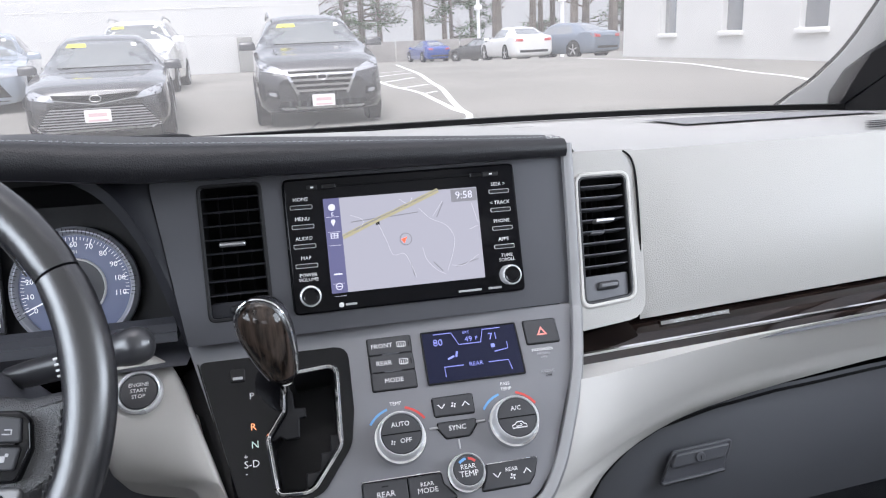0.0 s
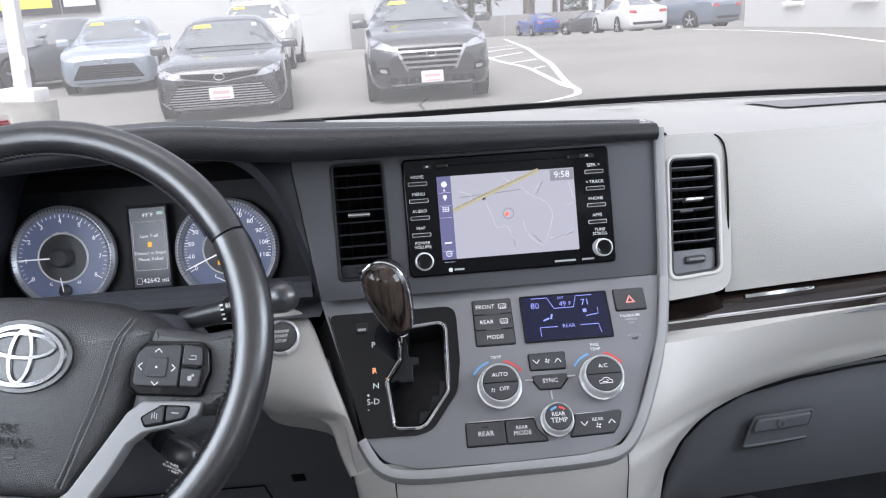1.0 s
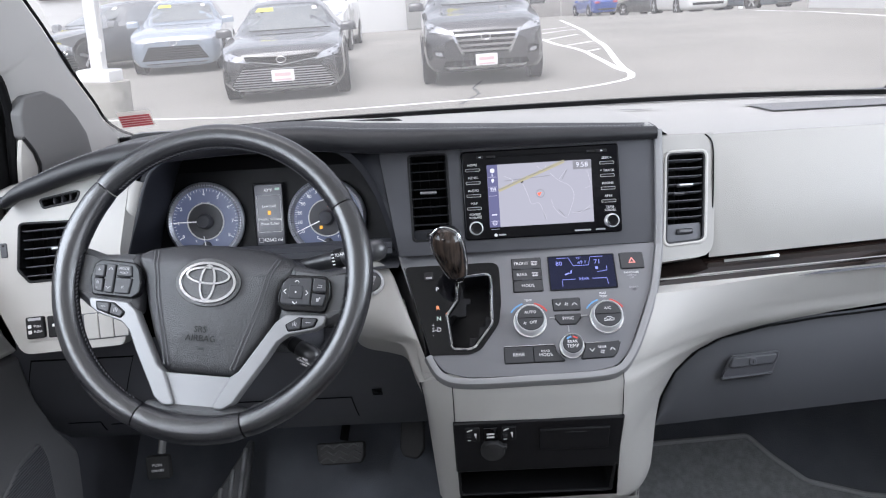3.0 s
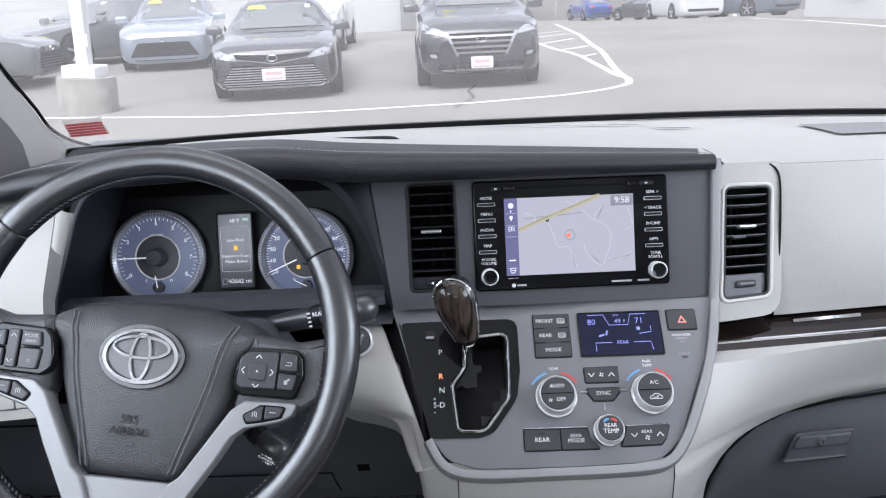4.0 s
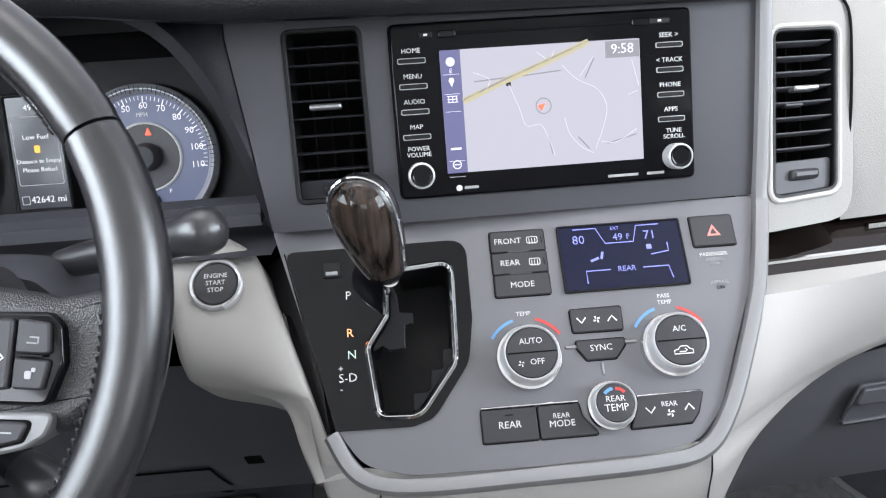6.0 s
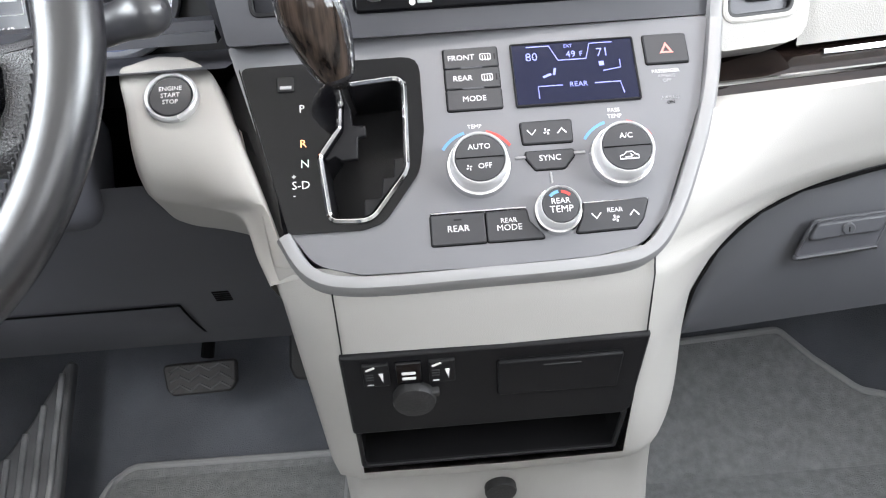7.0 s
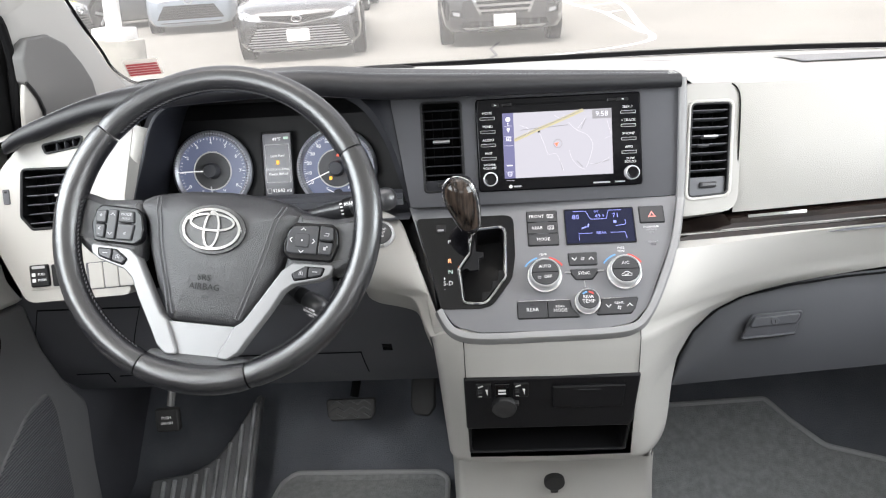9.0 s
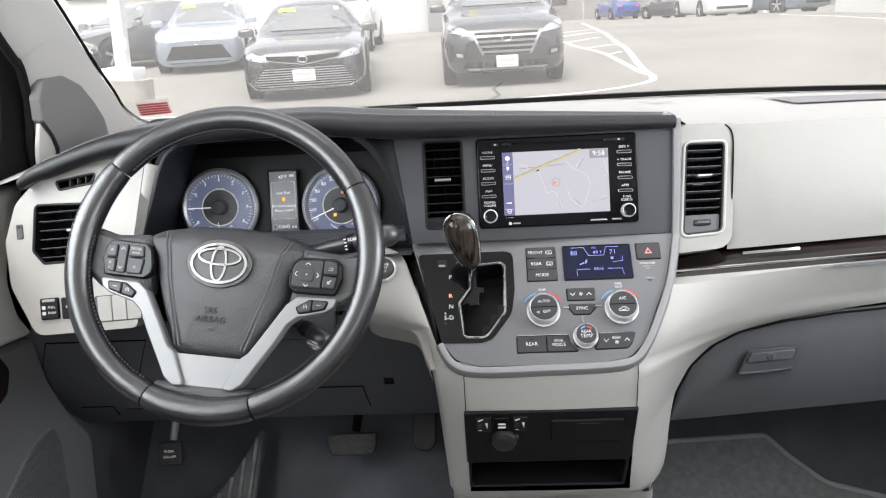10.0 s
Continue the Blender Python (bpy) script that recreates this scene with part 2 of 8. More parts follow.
WS_GLASS = dusty("hazed_windscreen_glass", 0.12)


# ---- mesh helpers ----
def facet(a, b, c):
    """Frame on a flat face: origin a, x towards b, y away from c, z out of the face."""
    a, b, c = Vector(a), Vector(b), Vector(c)
    x = (b - a).normalized()
    v = a - c
    v = (v - x * v.dot(x)).normalized()
    n = x.cross(v)
    return Matrix(((x.x, v.x, n.x, a.x), (x.y, v.y, n.y, a.y), (x.z, v.z, n.z, a.z), (0, 0, 0, 1)))


BASE = {}


def thing(name, label, category, at=(0, 0, 0), group="", kind=""):
    ob = new(name)
    ob.location = at
    ob.empty_display_size = 0.05
    BASE[ob.name] = Vector(at)
    return tagged(ob, label, category, group, kind)


def part(name, bm, material, parent=None, label="", sharp=38.0):
    bmesh.ops.remove_doubles(bm, verts=bm.verts, dist=1e-6)
    bmesh.ops.recalc_face_normals(bm, faces=bm.faces)
    for e in bm.edges:
        e.smooth = len(e.link_faces) == 2 and e.calc_face_angle(0) < radians(sharp) and max(len(f.verts) for f in e.link_faces) < 7
    for f in bm.faces:
        f.smooth = True
    me = bpy.data.meshes.new(name)
    bm.to_mesh(me)
    bm.free()
    me.materials.append(material)
    ob = new(name, me)
    if parent is not None:
        ob.parent = parent
        if parent.name in BASE:
            ob.matrix_parent_inverse = Matrix.Translation(-BASE[parent.name])
    if label:
        ob["label"] = label
    return ob


def solo(name, bm, material, label, category, group="", kind="", sharp=38.0):
    return tagged(part(name, bm, material, None, "", sharp), label, category, group, kind)


def rpoly(pts, radius, n=4):
    """Outline with rounded corners. radius: one number or one for each corner."""
    out, k = [], len(pts)
    for i in range(k):
        p, a, b = Vector(pts[i]), Vector(pts[i - 1]), Vector(pts[(i + 1) % k])
        r = radius[i] if hasattr(radius, "__len__") else radius
        da, db = (a - p), (b - p)
        la, lb = da.length, db.length
        da, db = da / la, db / lb
        half = max(0.05, da.angle(db) / 2)
        t = min(r / math.tan(half), la * 0.48, lb * 0.48)
        if r <= 0 or half > 1.5:
            out.append((p.x, p.y))
            continue
        s, e = p + da * t, p + db * t
        for j in range(n + 1):
            f = j / n
            q = s * (1 - f) ** 2 + p * 2 * f * (1 - f) + e * f * f
            out.append((q.x, q.y))
    return out


def rrect(w, h, r, cx=0.0, cy=0.0, n=4):
    return rpoly([(cx - w / 2, cy - h / 2), (cx + w / 2, cy - h / 2), (cx + w / 2, cy + h / 2), (cx - w / 2, cy + h / 2)], r, n)


def circle(r, cx=0.0, cy=0.0, n=32, squash=1.0):
    return [(cx + r * math.cos(2 * math.pi * i / n), cy + r * squash * math.sin(2 * math.pi * i / n)) for i in range(n)]


def inset(pts, d):
    """Moves an outline inwards by d."""
    area = sum(pts[i - 1][0] * pts[i][1] - pts[i][0] * pts[i - 1][1] for i in range(len(pts)))
    sgn = 1 if area > 0 else -1
    out, k = [], len(pts)
    for i in range(k):
        p, a, b = Vector(pts[i]), Vector(pts[i - 1]), Vector(pts[(i + 1) % k])
        u, v = (p - a).normalized(), (b - p).normalized()
        n1, n2 = Vector((-u.y, u.x)) * sgn, Vector((-v.y, v.x)) * sgn
        m = n1 + n2
        m = m / max(0.6, m.length_squared / 2) if m.length > 1e-6 else n1
        out.append((p.x + m.x * d, p.y + m.y * d))
    return out


def ring_strip(bm, rows, closed=True):
    """Joins rows of vertices with quads."""
    for r0, r1 in zip(rows, rows[1:]):
        k = len(r0)
        for i in range(k if closed else k - 1):
            j = (i + 1) % k
            bm.faces.new((r0[i], r0[j], r1[j], r1[i]))


def plate(M, pts, depth, bev=0.001, z0=0.0, bm=None, dome=0.0):
    """A slab with bevelled rim, on the frame M."""
    bm = bm or bmesh.new()
    bev = min(bev, abs(depth) * 0.9)
    rows = []
    for o, z in ((pts, z0), (pts, z0 + depth - bev), (inset(pts, bev * 0.35), z0 + depth - bev * 0.35), (inset(pts, bev), z0 + depth)):
        rows.append([bm.verts.new(M @ Vector((x, y, z))) for x, y in o])
    ring_strip(bm, rows)
    if dome:
        o = inset(pts, bev)
        cx, cy = sum(p[0] for p in o) / len(o), sum(p[1] for p in o) / len(o)
        last = rows[-1]
        for f in (0.93, 0.84, 0.72, 0.58, 0.44, 0.30, 0.17, 0.07):
            r = [bm.verts.new(M @ Vector((cx + (x - cx) * f, cy + (y - cy) * f, z0 + depth + dome * (1 - f * f)))) for x, y in o]
            ring_strip(bm, [last, r])
            last = r
        bm.faces.new(last)
    else:
        bm.faces.new(rows[-1])
    bm.faces.new(list(reversed(rows[0])))
    return bm


def frame_ring(M, outer, inner, depth, bev=0.001, z0=0.0, bm=None):
    """A flat frame between two outlines with the same number of points."""
    bm = bm or bmesh.new()
    rows = []
    for o, z in ((outer, z0), (outer, z0 + depth - bev), (inset(outer, bev), z0 + depth), (inset(inner, -bev), z0 + depth), (inner, z0 + depth - bev), (inner, z0), (outer, z0)):
        rows.append([bm.verts.new(M @ Vector((x, y, z))) for x, y in o])
    ring_strip(bm, rows)
    return bm


def holed(M, outer, holes, depth, bm=None, warp=None):
    """A panel of that thickness with openings through it."""
    bm = bm or bmesh.new()
    mk = (lambda x, y, z: M @ Vector((x, y, z))) if warp is None else warp
    loops = []
    for o in (outer, *holes):
        vs = [bm.verts.new(mk(x, y, 0)) for x, y in o]
        es = [bm.edges.new((vs[i - 1], vs[i])) for i in range(len(vs))]
        loops.append((o, vs, es))
    flat = bmesh.new()
    back = {}
    es = []
    for o, vs, _ in loops:
        fv = [flat.verts.new((x, y, 0)) for x, y in o]
        for a, b in zip(fv, vs):
            back[a] = b
        es += [flat.edges.new((fv[i - 1], fv[i])) for i in range(len(fv))]
    res = bmesh.ops.triangle_fill(flat, edges=es, use_beauty=True)
    for f in [g for g in res["geom"] if isinstance(g, bmesh.types.BMFace)]:
        try:
            bm.faces.new([back[v] for v in f.verts])
        except (ValueError, KeyError):
            pass
    flat.free()
    for o, vs, _ in loops:
        lo = [bm.verts.new(mk(x, y, -depth)) for x, y in o]
        ring_strip(bm, [vs, lo])
    return bm


def lathe(M, prof, n=32, bm=None, cap=True):
    """Turned solid about the frame's z axis. prof: (radius, height) from the base up."""
    bm = bm or bmesh.new()
    rows = [[bm.verts.new(M @ Vector((r * math.cos(2 * math.pi * i / n), r * math.sin(2 * math.pi * i / n), z))) for i in range(n)] for r, z in prof]
    ring_strip(bm, rows)
    if cap:
        bm.faces.new(rows[-1])
        bm.faces.new(list(reversed(rows[0])))
    return bm


def sheet(fn, us, vs, thick=0.0, bm=None):
    """Grid surface fn(u, v), given thickness."""
    bm = bm or bmesh.new()
    g = [[bm.verts.new(fn(u, v)) for v in vs] for u in us]
    faces = []
    for i in range(len(us) - 1):
        for j in range(len(vs) - 1):
            faces.append(bm.faces.new((g[i][j], g[i + 1][j], g[i + 1][j + 1], g[i][j + 1])))
    if thick:
        bmesh.ops.solidify(bm, geom=faces, thickness=thick)
    return bm


def steps(a, b, n):
    return [a + (b - a) * i / n for i in range(n + 1)]


def smooth_path(pts, n=6):
    """Catmull-Rom through the points."""
    P = [Vector(p) for p in pts]
    out = []
    for i in range(len(P) - 1):
        p0, p1, p2, p3 = P[max(i - 1, 0)], P[i], P[i + 1], P[min(i + 2, len(P) - 1)]
        for j in range(n):
            t = j / n
            out.append(0.5 * (2 * p1 + (p2 - p0) * t + (2 * p0 - 5 * p1 + 4 * p2 - p3) * t * t + (3 * p1 - p0 - 3 * p2 + p3) * t ** 3))
    out.append(P[-1])
    return out


def sweep(path, prof, normal, closed=False, bm=None, cap=True, scales=None):
    """Sweeps a profile (side, height) along a path; the height goes along normal (one, or one a point)."""
    bm = bm or bmesh.new()
    rows, k = [], len(path)
    for i in range(k):
        a = path[i - 1] if closed or i else path[i]
        b = path[(i + 1) % k] if closed or i < k - 1 else path[i]
        t = (Vector(b) - Vector(a)).normalized()
        nn = Vector(normal[i]) if hasattr(normal[0], "__len__") else Vector(normal)
        side = t.cross(nn).normalized()
        up = side.cross(t).normalized()
        s = scales[i] if scales else 1.0
        rows.append([bm.verts.new(Vector(path[i]) + side * (x * s) + up * (y * s)) for x, y in prof])
    if closed:
        rows.append(rows[0])
    ring_strip(bm, rows)
    if cap and not closed:
        bm.faces.new(rows[-1])
        bm.faces.new(list(reversed(rows[0])))
    return bm


def tube(path, r, n=10, closed=False, bm=None, scales=None):
    up = (0.0123, 0.0321, 1.0)
    return sweep([Vector(p) for p in path], [(r * math.cos(2 * math.pi * i / n), r * math.sin(2 * math.pi * i / n)) for i in range(n)], up, closed, bm, True, scales)


def block(center, size, bev=0.002, M=None, bm=None):
    """A box with bevelled edges, on the frame M."""
    M = M or Matrix()
    return plate(M @ Matrix.Translation((center[0], center[1], center[2] - size[2] / 2)), rrect(size[0], size[1], min(bev, size[0] * 0.4, size[1] * 0.4), n=2), size[2], bev, bm=bm)


def lettering(words, M, size, material, parent, name="lettering", thick=0.0002, bold=0.0):
    """Built-in font, as a thin mesh centred on the frame M."""
    cu = bpy.data.curves.new("t", "FONT")
    cu.body, cu.size, cu.align_x, cu.align_y, cu.extrude, cu.resolution_u, cu.offset = words, size, "CENTER", "CENTER", thick, 2, bold - size * 0.003
    tmp = bpy.data.objects.new("t", cu)
    me = bpy.data.meshes.new_from_object(tmp)
    bpy.data.objects.remove(tmp)
    bpy.data.curves.remove(cu)
    bm = bmesh.new()
    bm.from_mesh(me)
    bpy.data.meshes.remove(me)
    bm.transform(M)
    return part(name, bm, material, parent)


def at(M, x, y, z=0.0):
    return M @ Matrix.Translation((x, y, z))


def lerp_table(table, x):
    if x <= table[0][0]:
        return Vector(table[0][1:]) if len(table[0]) > 2 else table[0][1]
    for p, q in zip(table, table[1:]):
        if x <= q[0]:
            f = (x - p[0]) / (q[0] - p[0])
            f = f * f * (3 - 2 * f) * 0.35 + f * 0.65
            if len(p) > 2:
                return Vector(p[1:]).lerp(Vector(q[1:]), f)
            return p[1] + (q[1] - p[1]) * f
    return Vector(table[-1][1:]) if len(table[-1]) > 2 else table[-1][1]


def lin(table, x):
    return float(np.interp(x, [p[0] for p in table], [p[1] for p in table]))


# frames of the dashboard's flat faces
NAV = facet((-0.093, 0.714, 1.121), (0.138, 0.724, 1.119), (-0.094, 0.677, 0.997))
CLIM = facet((-0.025, 0.6745, 0.9665), (0.133, 0.6745, 0.9665), (-0.028, 0.58, 0.869))
RVA, RVB, RVC = Vector((0.216, 0.744, 1.094)), Vector((0.275, 0.757, 1.091)), Vector((0.199, 0.674, 0.967))
RVX, RVY = (RVB - RVA).normalized(), (RVA - RVC).normalized()
RVZ = RVX.cross(RVY).normalized()
# the vent panel leans, so its frame is a slanted one
RVENT = Matrix(((RVX.x, RVY.x, RVZ.x, RVA.x), (RVX.y, RVY.y, RVZ.y, RVA.y), (RVX.z, RVY.z, RVZ.z, RVA.z), (0, 0, 0, 1)))
WHEEL = pose(-0.403, 0.473, 1.032, 60, 0, 0)
DIAL = pose(-0.42, 0.785, 1.02, 75, 0, 0)
# ---- the van's shell ----
def van_floor():
    def fn(x, s):
        z = 0.325
        y0 = 0.80 if x > 0 else 0.90
        if s > y0:
            z += (s - y0) * (0.80 if x > 0 else 0.95)
        return Vector((x, s, z))
    bm = sheet(fn, steps(-0.86, 0.9, 30), steps(-2.4, 0.7, 14)[:-1] + steps(0.7, 1.3, 20), 0.0)
    return solo("floor", bm, CARPET_DARK, "dark grey carpeted floor rising to the toe board", "floor", kind="structure")


van_floor()
solo("ceiling", block((0.02, -0.95, 1.74), (1.66, 2.9, 0.04), 0.01), HEADLINER, "pale cloth headliner of the van", "ceiling", kind="structure")
solo("wall_front", block((0.02, 1.34, 0.72), (1.75, 0.05, 0.74), 0.01), CARPET_DARK, "dark firewall lining behind the dashboard", "wall", kind="structure")


def side_wall(name, x, label):
    bm = holed(Matrix(((0, 0, 1, x), (1, 0, 0, 0), (0, 1, 0, 0), (0, 0, 0, 1))), [(-2.45, 0.3), (-0.28, 0.3), (-0.28, 1.74), (-2.45, 1.74)],
               [rrect(1.08, 0.56, 0.06, -0.92, 1.37), rrect(0.75, 0.52, 0.06, -1.95, 1.36)], 0.05)
    return solo(name, bm, PLASTIC_LIGHT, label, "wall", kind="structure")


side_wall("wall_left", -0.86, "light grey trimmed side wall with window openings")
side_wall("wall_right", 0.95, "light grey trimmed side wall with window openings")
bm = holed(Matrix(((1, 0, 0, 0), (0, 0, -1, -2.45), (0, 1, 0, 0), (0, 0, 0, 1))), [(-0.9, 0.3), (0.94, 0.3), (0.94, 1.74), (-0.9, 1.74)], [rrect(1.3, 0.5, 0.08, 0.02, 1.36)], 0.05)
solo("wall_back", bm, PLASTIC_LIGHT, "light grey tailgate trim with a rear window opening", "wall", kind="structure")

for nm, x in (("trim_left_kick_panel", -0.862), ("trim_right_kick_panel", 0.905)):
    solo(nm, block((x, 0.985, 0.70), (0.05, 0.62, 0.76), 0.012), CHARCOAL, "charcoal kick panel beside the footwell", "panel", kind="structure")

# windscreen
WS_BASE = lambda x: Vector((x, 1.30 - 0.14 * (abs(x - 0.02) / 0.82) ** 3, 1.100))
WS_TOP = lambda x: Vector((0.02 + (x - 0.02) * 0.84, 0.52 - 0.06 * (abs(x - 0.02) / 0.82) ** 2, 1.73))


def ws_point(x, v):
    p = WS_BASE(x).lerp(WS_TOP(x), v)
    p.z += 0.05 * math.sin(math.pi * v)
    return p


windscreen = thing("window_1", "clear raked windscreen with a black painted border", "windscreen", (0.02, 1.28, 1.1), kind="structure")
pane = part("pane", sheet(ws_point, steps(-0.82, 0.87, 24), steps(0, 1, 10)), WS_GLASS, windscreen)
pane.visible_shadow = False
bm = sweep([ws_point(x, 0.004) + Vector((0, -0.006, 0.0)) for x in steps(-0.80, 0.86, 40)], [(-0.010, -0.003), (0.010, -0.003), (0.010, 0.006), (-0.010, 0.006)], (0, 0, 1))
part("black_border", bm, VOID, windscreen, "black painted glass edge")


def pillar(name, side, label):
    x0 = -0.80 if side < 0 else 0.855
    inner = [(1.275, 1.095), (1.190, 1.120), (1.125, 1.150), (1.081, 1.187), (1.008, 1.245), (0.925, 1.318), (0.855, 1.377), (0.50, 1.66), (0.40, 1.74)]
    outer = [(0.795, 1.06), (0.796, 1.115), (0.799, 1.160), (0.802, 1.205), (0.788, 1.236), (0.763, 1.268), (0.722, 1.297), (0.45, 1.58), (0.30, 1.74)]
    if side > 0:
        inner = [(1.37, 1.08), (1.31, 1.11), (1.21, 1.16), (1.072, 1.268), (0.70, 1.66), (0.56, 1.74)]
        outer = [(1.14, 1.06), (1.14, 1.12), (1.08, 1.165), (0.98, 1.25), (0.70, 1.50), (0.42, 1.74)]
    a = smooth_path([(0, *p) for p in inner], 5)
    b = smooth_path([(0, *p) for p in outer], 5)
    bm = bmesh.new()
    rows = []
    n = len(a)
    for i in range(n):
        p, q = a[i], b[i]
        lean = 0.16 * max(0, (p.z - 1.1)) * -side
        row = []
        for f, d in ((0.0, 0.035), (0.04, 0.012), (0.15, 0.001), (0.4, -0.001), (0.65, 0.0), (0.85, 0.004), (0.96, 0.009), (1.0, 0.016)):
            y, z = p.y + (q.y - p.y) * f, p.z + (q.z - p.z) * f
            row.append(bm.verts.new((x0 + side * d + lean * 1.0, y, z)))
        rows.append(row)
    ring_strip(bm, rows, closed=False)
    bmesh.ops.solidify(bm, geom=list(bm.faces), thickness=0.008)
    edge, rim = [r[1].co.copy() for r in rows], [r[-1].co.copy() for r in rows]
    ob = solo(name, bm, PLASTIC_PILLAR, label, "pillar", kind="structure")
    part("glass_seal", tube([p + Vector((-side * 0.002, 0.003, 0.0025)) for p in edge], 0.0030, 6), VOID, ob, "black glass edge seal")
    part("door_seal", tube([p + Vector((0, -0.004, -0.003)) for p in rim], 0.007, 8), VOID, ob, "black rubber door seal")
    return ob


PLASTIC_PILLAR = mat("pale_grey_pillar_trim", (0.34, 0.335, 0.325), 0.6, grain=0.15, grain_size=1500, mottle=0.03)
pillar("trim_left_pillar", -1, "pale grey moulded windscreen pillar trim")
pillar("trim_right_pillar", 1, "pale grey moulded windscreen pillar trim")


# doors beside the front seats
def front_door(name, side):
    x = -0.83 if side < 0 else 0.885
    S = Matrix(((0, 0, -side, x), (1, 0, 0, 0), (0, 1, 0, 0), (0, 0, 0, 1)))
    d = thing(name, "light grey front door with a dark lower panel and black window frame", "door", (x, 0.3, 0.4), kind="structure")
    part("upper_panel", plate(S, rpoly([(-0.26, 0.875), (0.585, 0.873), (0.672, 0.858), (0.645, 0.904), (0.640, 0.958), (0.665, 1.003), (0.70, 1.046), (0.742, 1.085), (-0.26, 1.10)], [0.01, 0.02, 0.008, 0.03, 0.04, 0.04, 0.03, 0.01, 0.01]), 0.036, 0.008), VINYL_LIGHT, d)
    part("lower_panel", plate(S, rpoly([(-0.26, 0.36), (0.73, 0.36), (0.742, 0.507), (0.765, 0.621), (0.716, 0.696), (0.684, 0.77), (0.673, 0.853), (0.59, 0.868), (-0.26, 0.870)], [0.03, 0.03, 0.05, 0.05, 0.05, 0.05, 0.005, 0.02, 0.01]), 0.030, 0.008), DOOR_GREY, d, "mid grey lower door panel")
    part("armrest", plate(S, rpoly([(-0.26, 0.68), (0.34, 0.68), (0.47, 0.755), (0.46, 0.79), (-0.26, 0.785)], 0.02), 0.075, 0.02), VINYL_LIGHT, d)
    part("wood_trim", plate(S, rpoly([(-0.2, 0.795), (0.53, 0.790), (0.575, 0.803), (0.594, 0.835), (0.578, 0.866), (-0.2, 0.862)], [0.005, 0.02, 0.02, 0.02, 0.015, 0.005]), 0.038, 0.004), WOOD, d, "glossy dark wood inlay")
    G = rpoly([(0.20, 0.42), (0.55, 0.40), (0.66, 0.50), (0.675, 0.66), (0.665, 0.704), (0.60, 0.697), (0.53, 0.666), (0.40, 0.60), (0.20, 0.57)], 0.03)
    g = part("speaker_grille", plate(S, G, 0.033, 0.003), DOOR_GREY, d, "grey speaker grille with fine ribs")
    for k in range(58):
        zz = 0.425 + 0.0047 * k
        cut = sorted(p[0] + (q[0] - p[0]) * (zz - p[1]) / (q[1] - p[1]) for p, q in zip(G, G[1:] + G[:1]) if (p[1] - zz) * (q[1] - zz) < 0)
        if len(cut) > 1 and cut[-1] - cut[0] > 0.02:
            part("grille_rib", block(((cut[0] + cut[-1]) / 2, zz, 0.0335), (cut[-1] - cut[0] - 0.012, 0.0020, 0.0016), 0.0006, S), CHARCOAL, g)
    o = rpoly([(-0.26, 1.075), (0.70, 1.074), (0.808, 1.086), (0.824, 1.136), (0.843, 1.20), (0.842, 1.252), (0.792, 1.30), (0.40, 1.70), (-0.26, 1.72)], 0.03)
    part("window_frame", frame_ring(S, o, [(0.27 + (a - 0.27) * 0.86, 1.38 + (b - 1.38) * 0.80) for a, b in o], 0.02, 0.004, -0.01), VOID, d, "black window frame")
    w = part("pane", plate(S, [(0.27 + (a - 0.27) * 0.87, 1.38 + (b - 1.38) * 0.81) for a, b in o], 0.004, 0.001, -0.004), GLASS, d)
    w.visible_shadow = False
    return d


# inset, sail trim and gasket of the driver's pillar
PIL = Matrix(((0, 0.16, 1, -0.971), (1, 0, 0, 0), (0, 1, -0.16, 0), (0, 0, 0, 1)))
lp = scene.objects["trim_left_pillar"]
# the inset's darker grey holds the shade of the hollow pillar foot
part("pillar_inset", plate(PIL, rpoly([(0.790, 1.205), (0.803, 1.233), (0.866, 1.235), (0.922, 1.215), (0.968, 1.180), (1.004, 1.145), (1.030, 1.085), (0.836, 1.095), (0.838, 1.120), (0.824, 1.1416), (0.795, 1.170)], [0.012, 0.014, 0.03, 0.05, 0.05, 0.03, 0.0, 0.0, 0.01, 0.01, 0.008]), 0.016, 0.003, -0.0160), mat("shaded_pillar_inset", (0.115, 0.114, 0.113), 0.6, grain=0.2, grain_size=1500, mottle=0.05), lp, "moulded inset, its shade put into a darker grey")
part("sail_trim", plate(PIL, rpoly([(0.795, 1.168), (0.8243, 1.140), (0.8376, 1.1154), (0.834, 1.085), (0.785, 1.085), (0.786, 1.13)], 0.003), 0.006, 0.002, -0.010), PLASTIC_LIGHT, lp, "light grey sail trim")
part("gasket", tube([PIL @ Vector((y, z, -0.001)) for y, z in ((0.795, 1.170), (0.810, 1.157), (0.8243, 1.1416), (0.838, 1.118), (0.836, 1.090))], 0.0028, 6), BLACK, lp, "black rubber gasket")
PIR = Matrix(((0, -0.16, -1, 1.031), (1, 0, 0, 0), (0, 1, -0.16, 0), (0, 0, 0, 1)))
# plate added on the right for the same shading
part("pillar_inset", plate(PIR, rpoly([(0.93, 1.06), (1.198, 1.072), (1.181, 1.130), (1.139, 1.175), (1.085, 1.203), (1.039, 1.220), (0.96, 1.25), (0.93, 1.22)], [0.0, 0.01, 0.03, 0.04, 0.04, 0.04, 0.02, 0.01]), 0.016, 0.012, -0.014), lp.children[1].data.materials[0], scene.objects["trim_right_pillar"], "moulded inset, its shade put into a darker grey")
front_door("door_1", -1)
front_door("door_2", 1)

# ---- dashboard ----
dash = thing("dashboard", "two-tone dashboard, charcoal over light grey, stitched along its brow", "dashboard", (0.02, 0.9, 0.6))
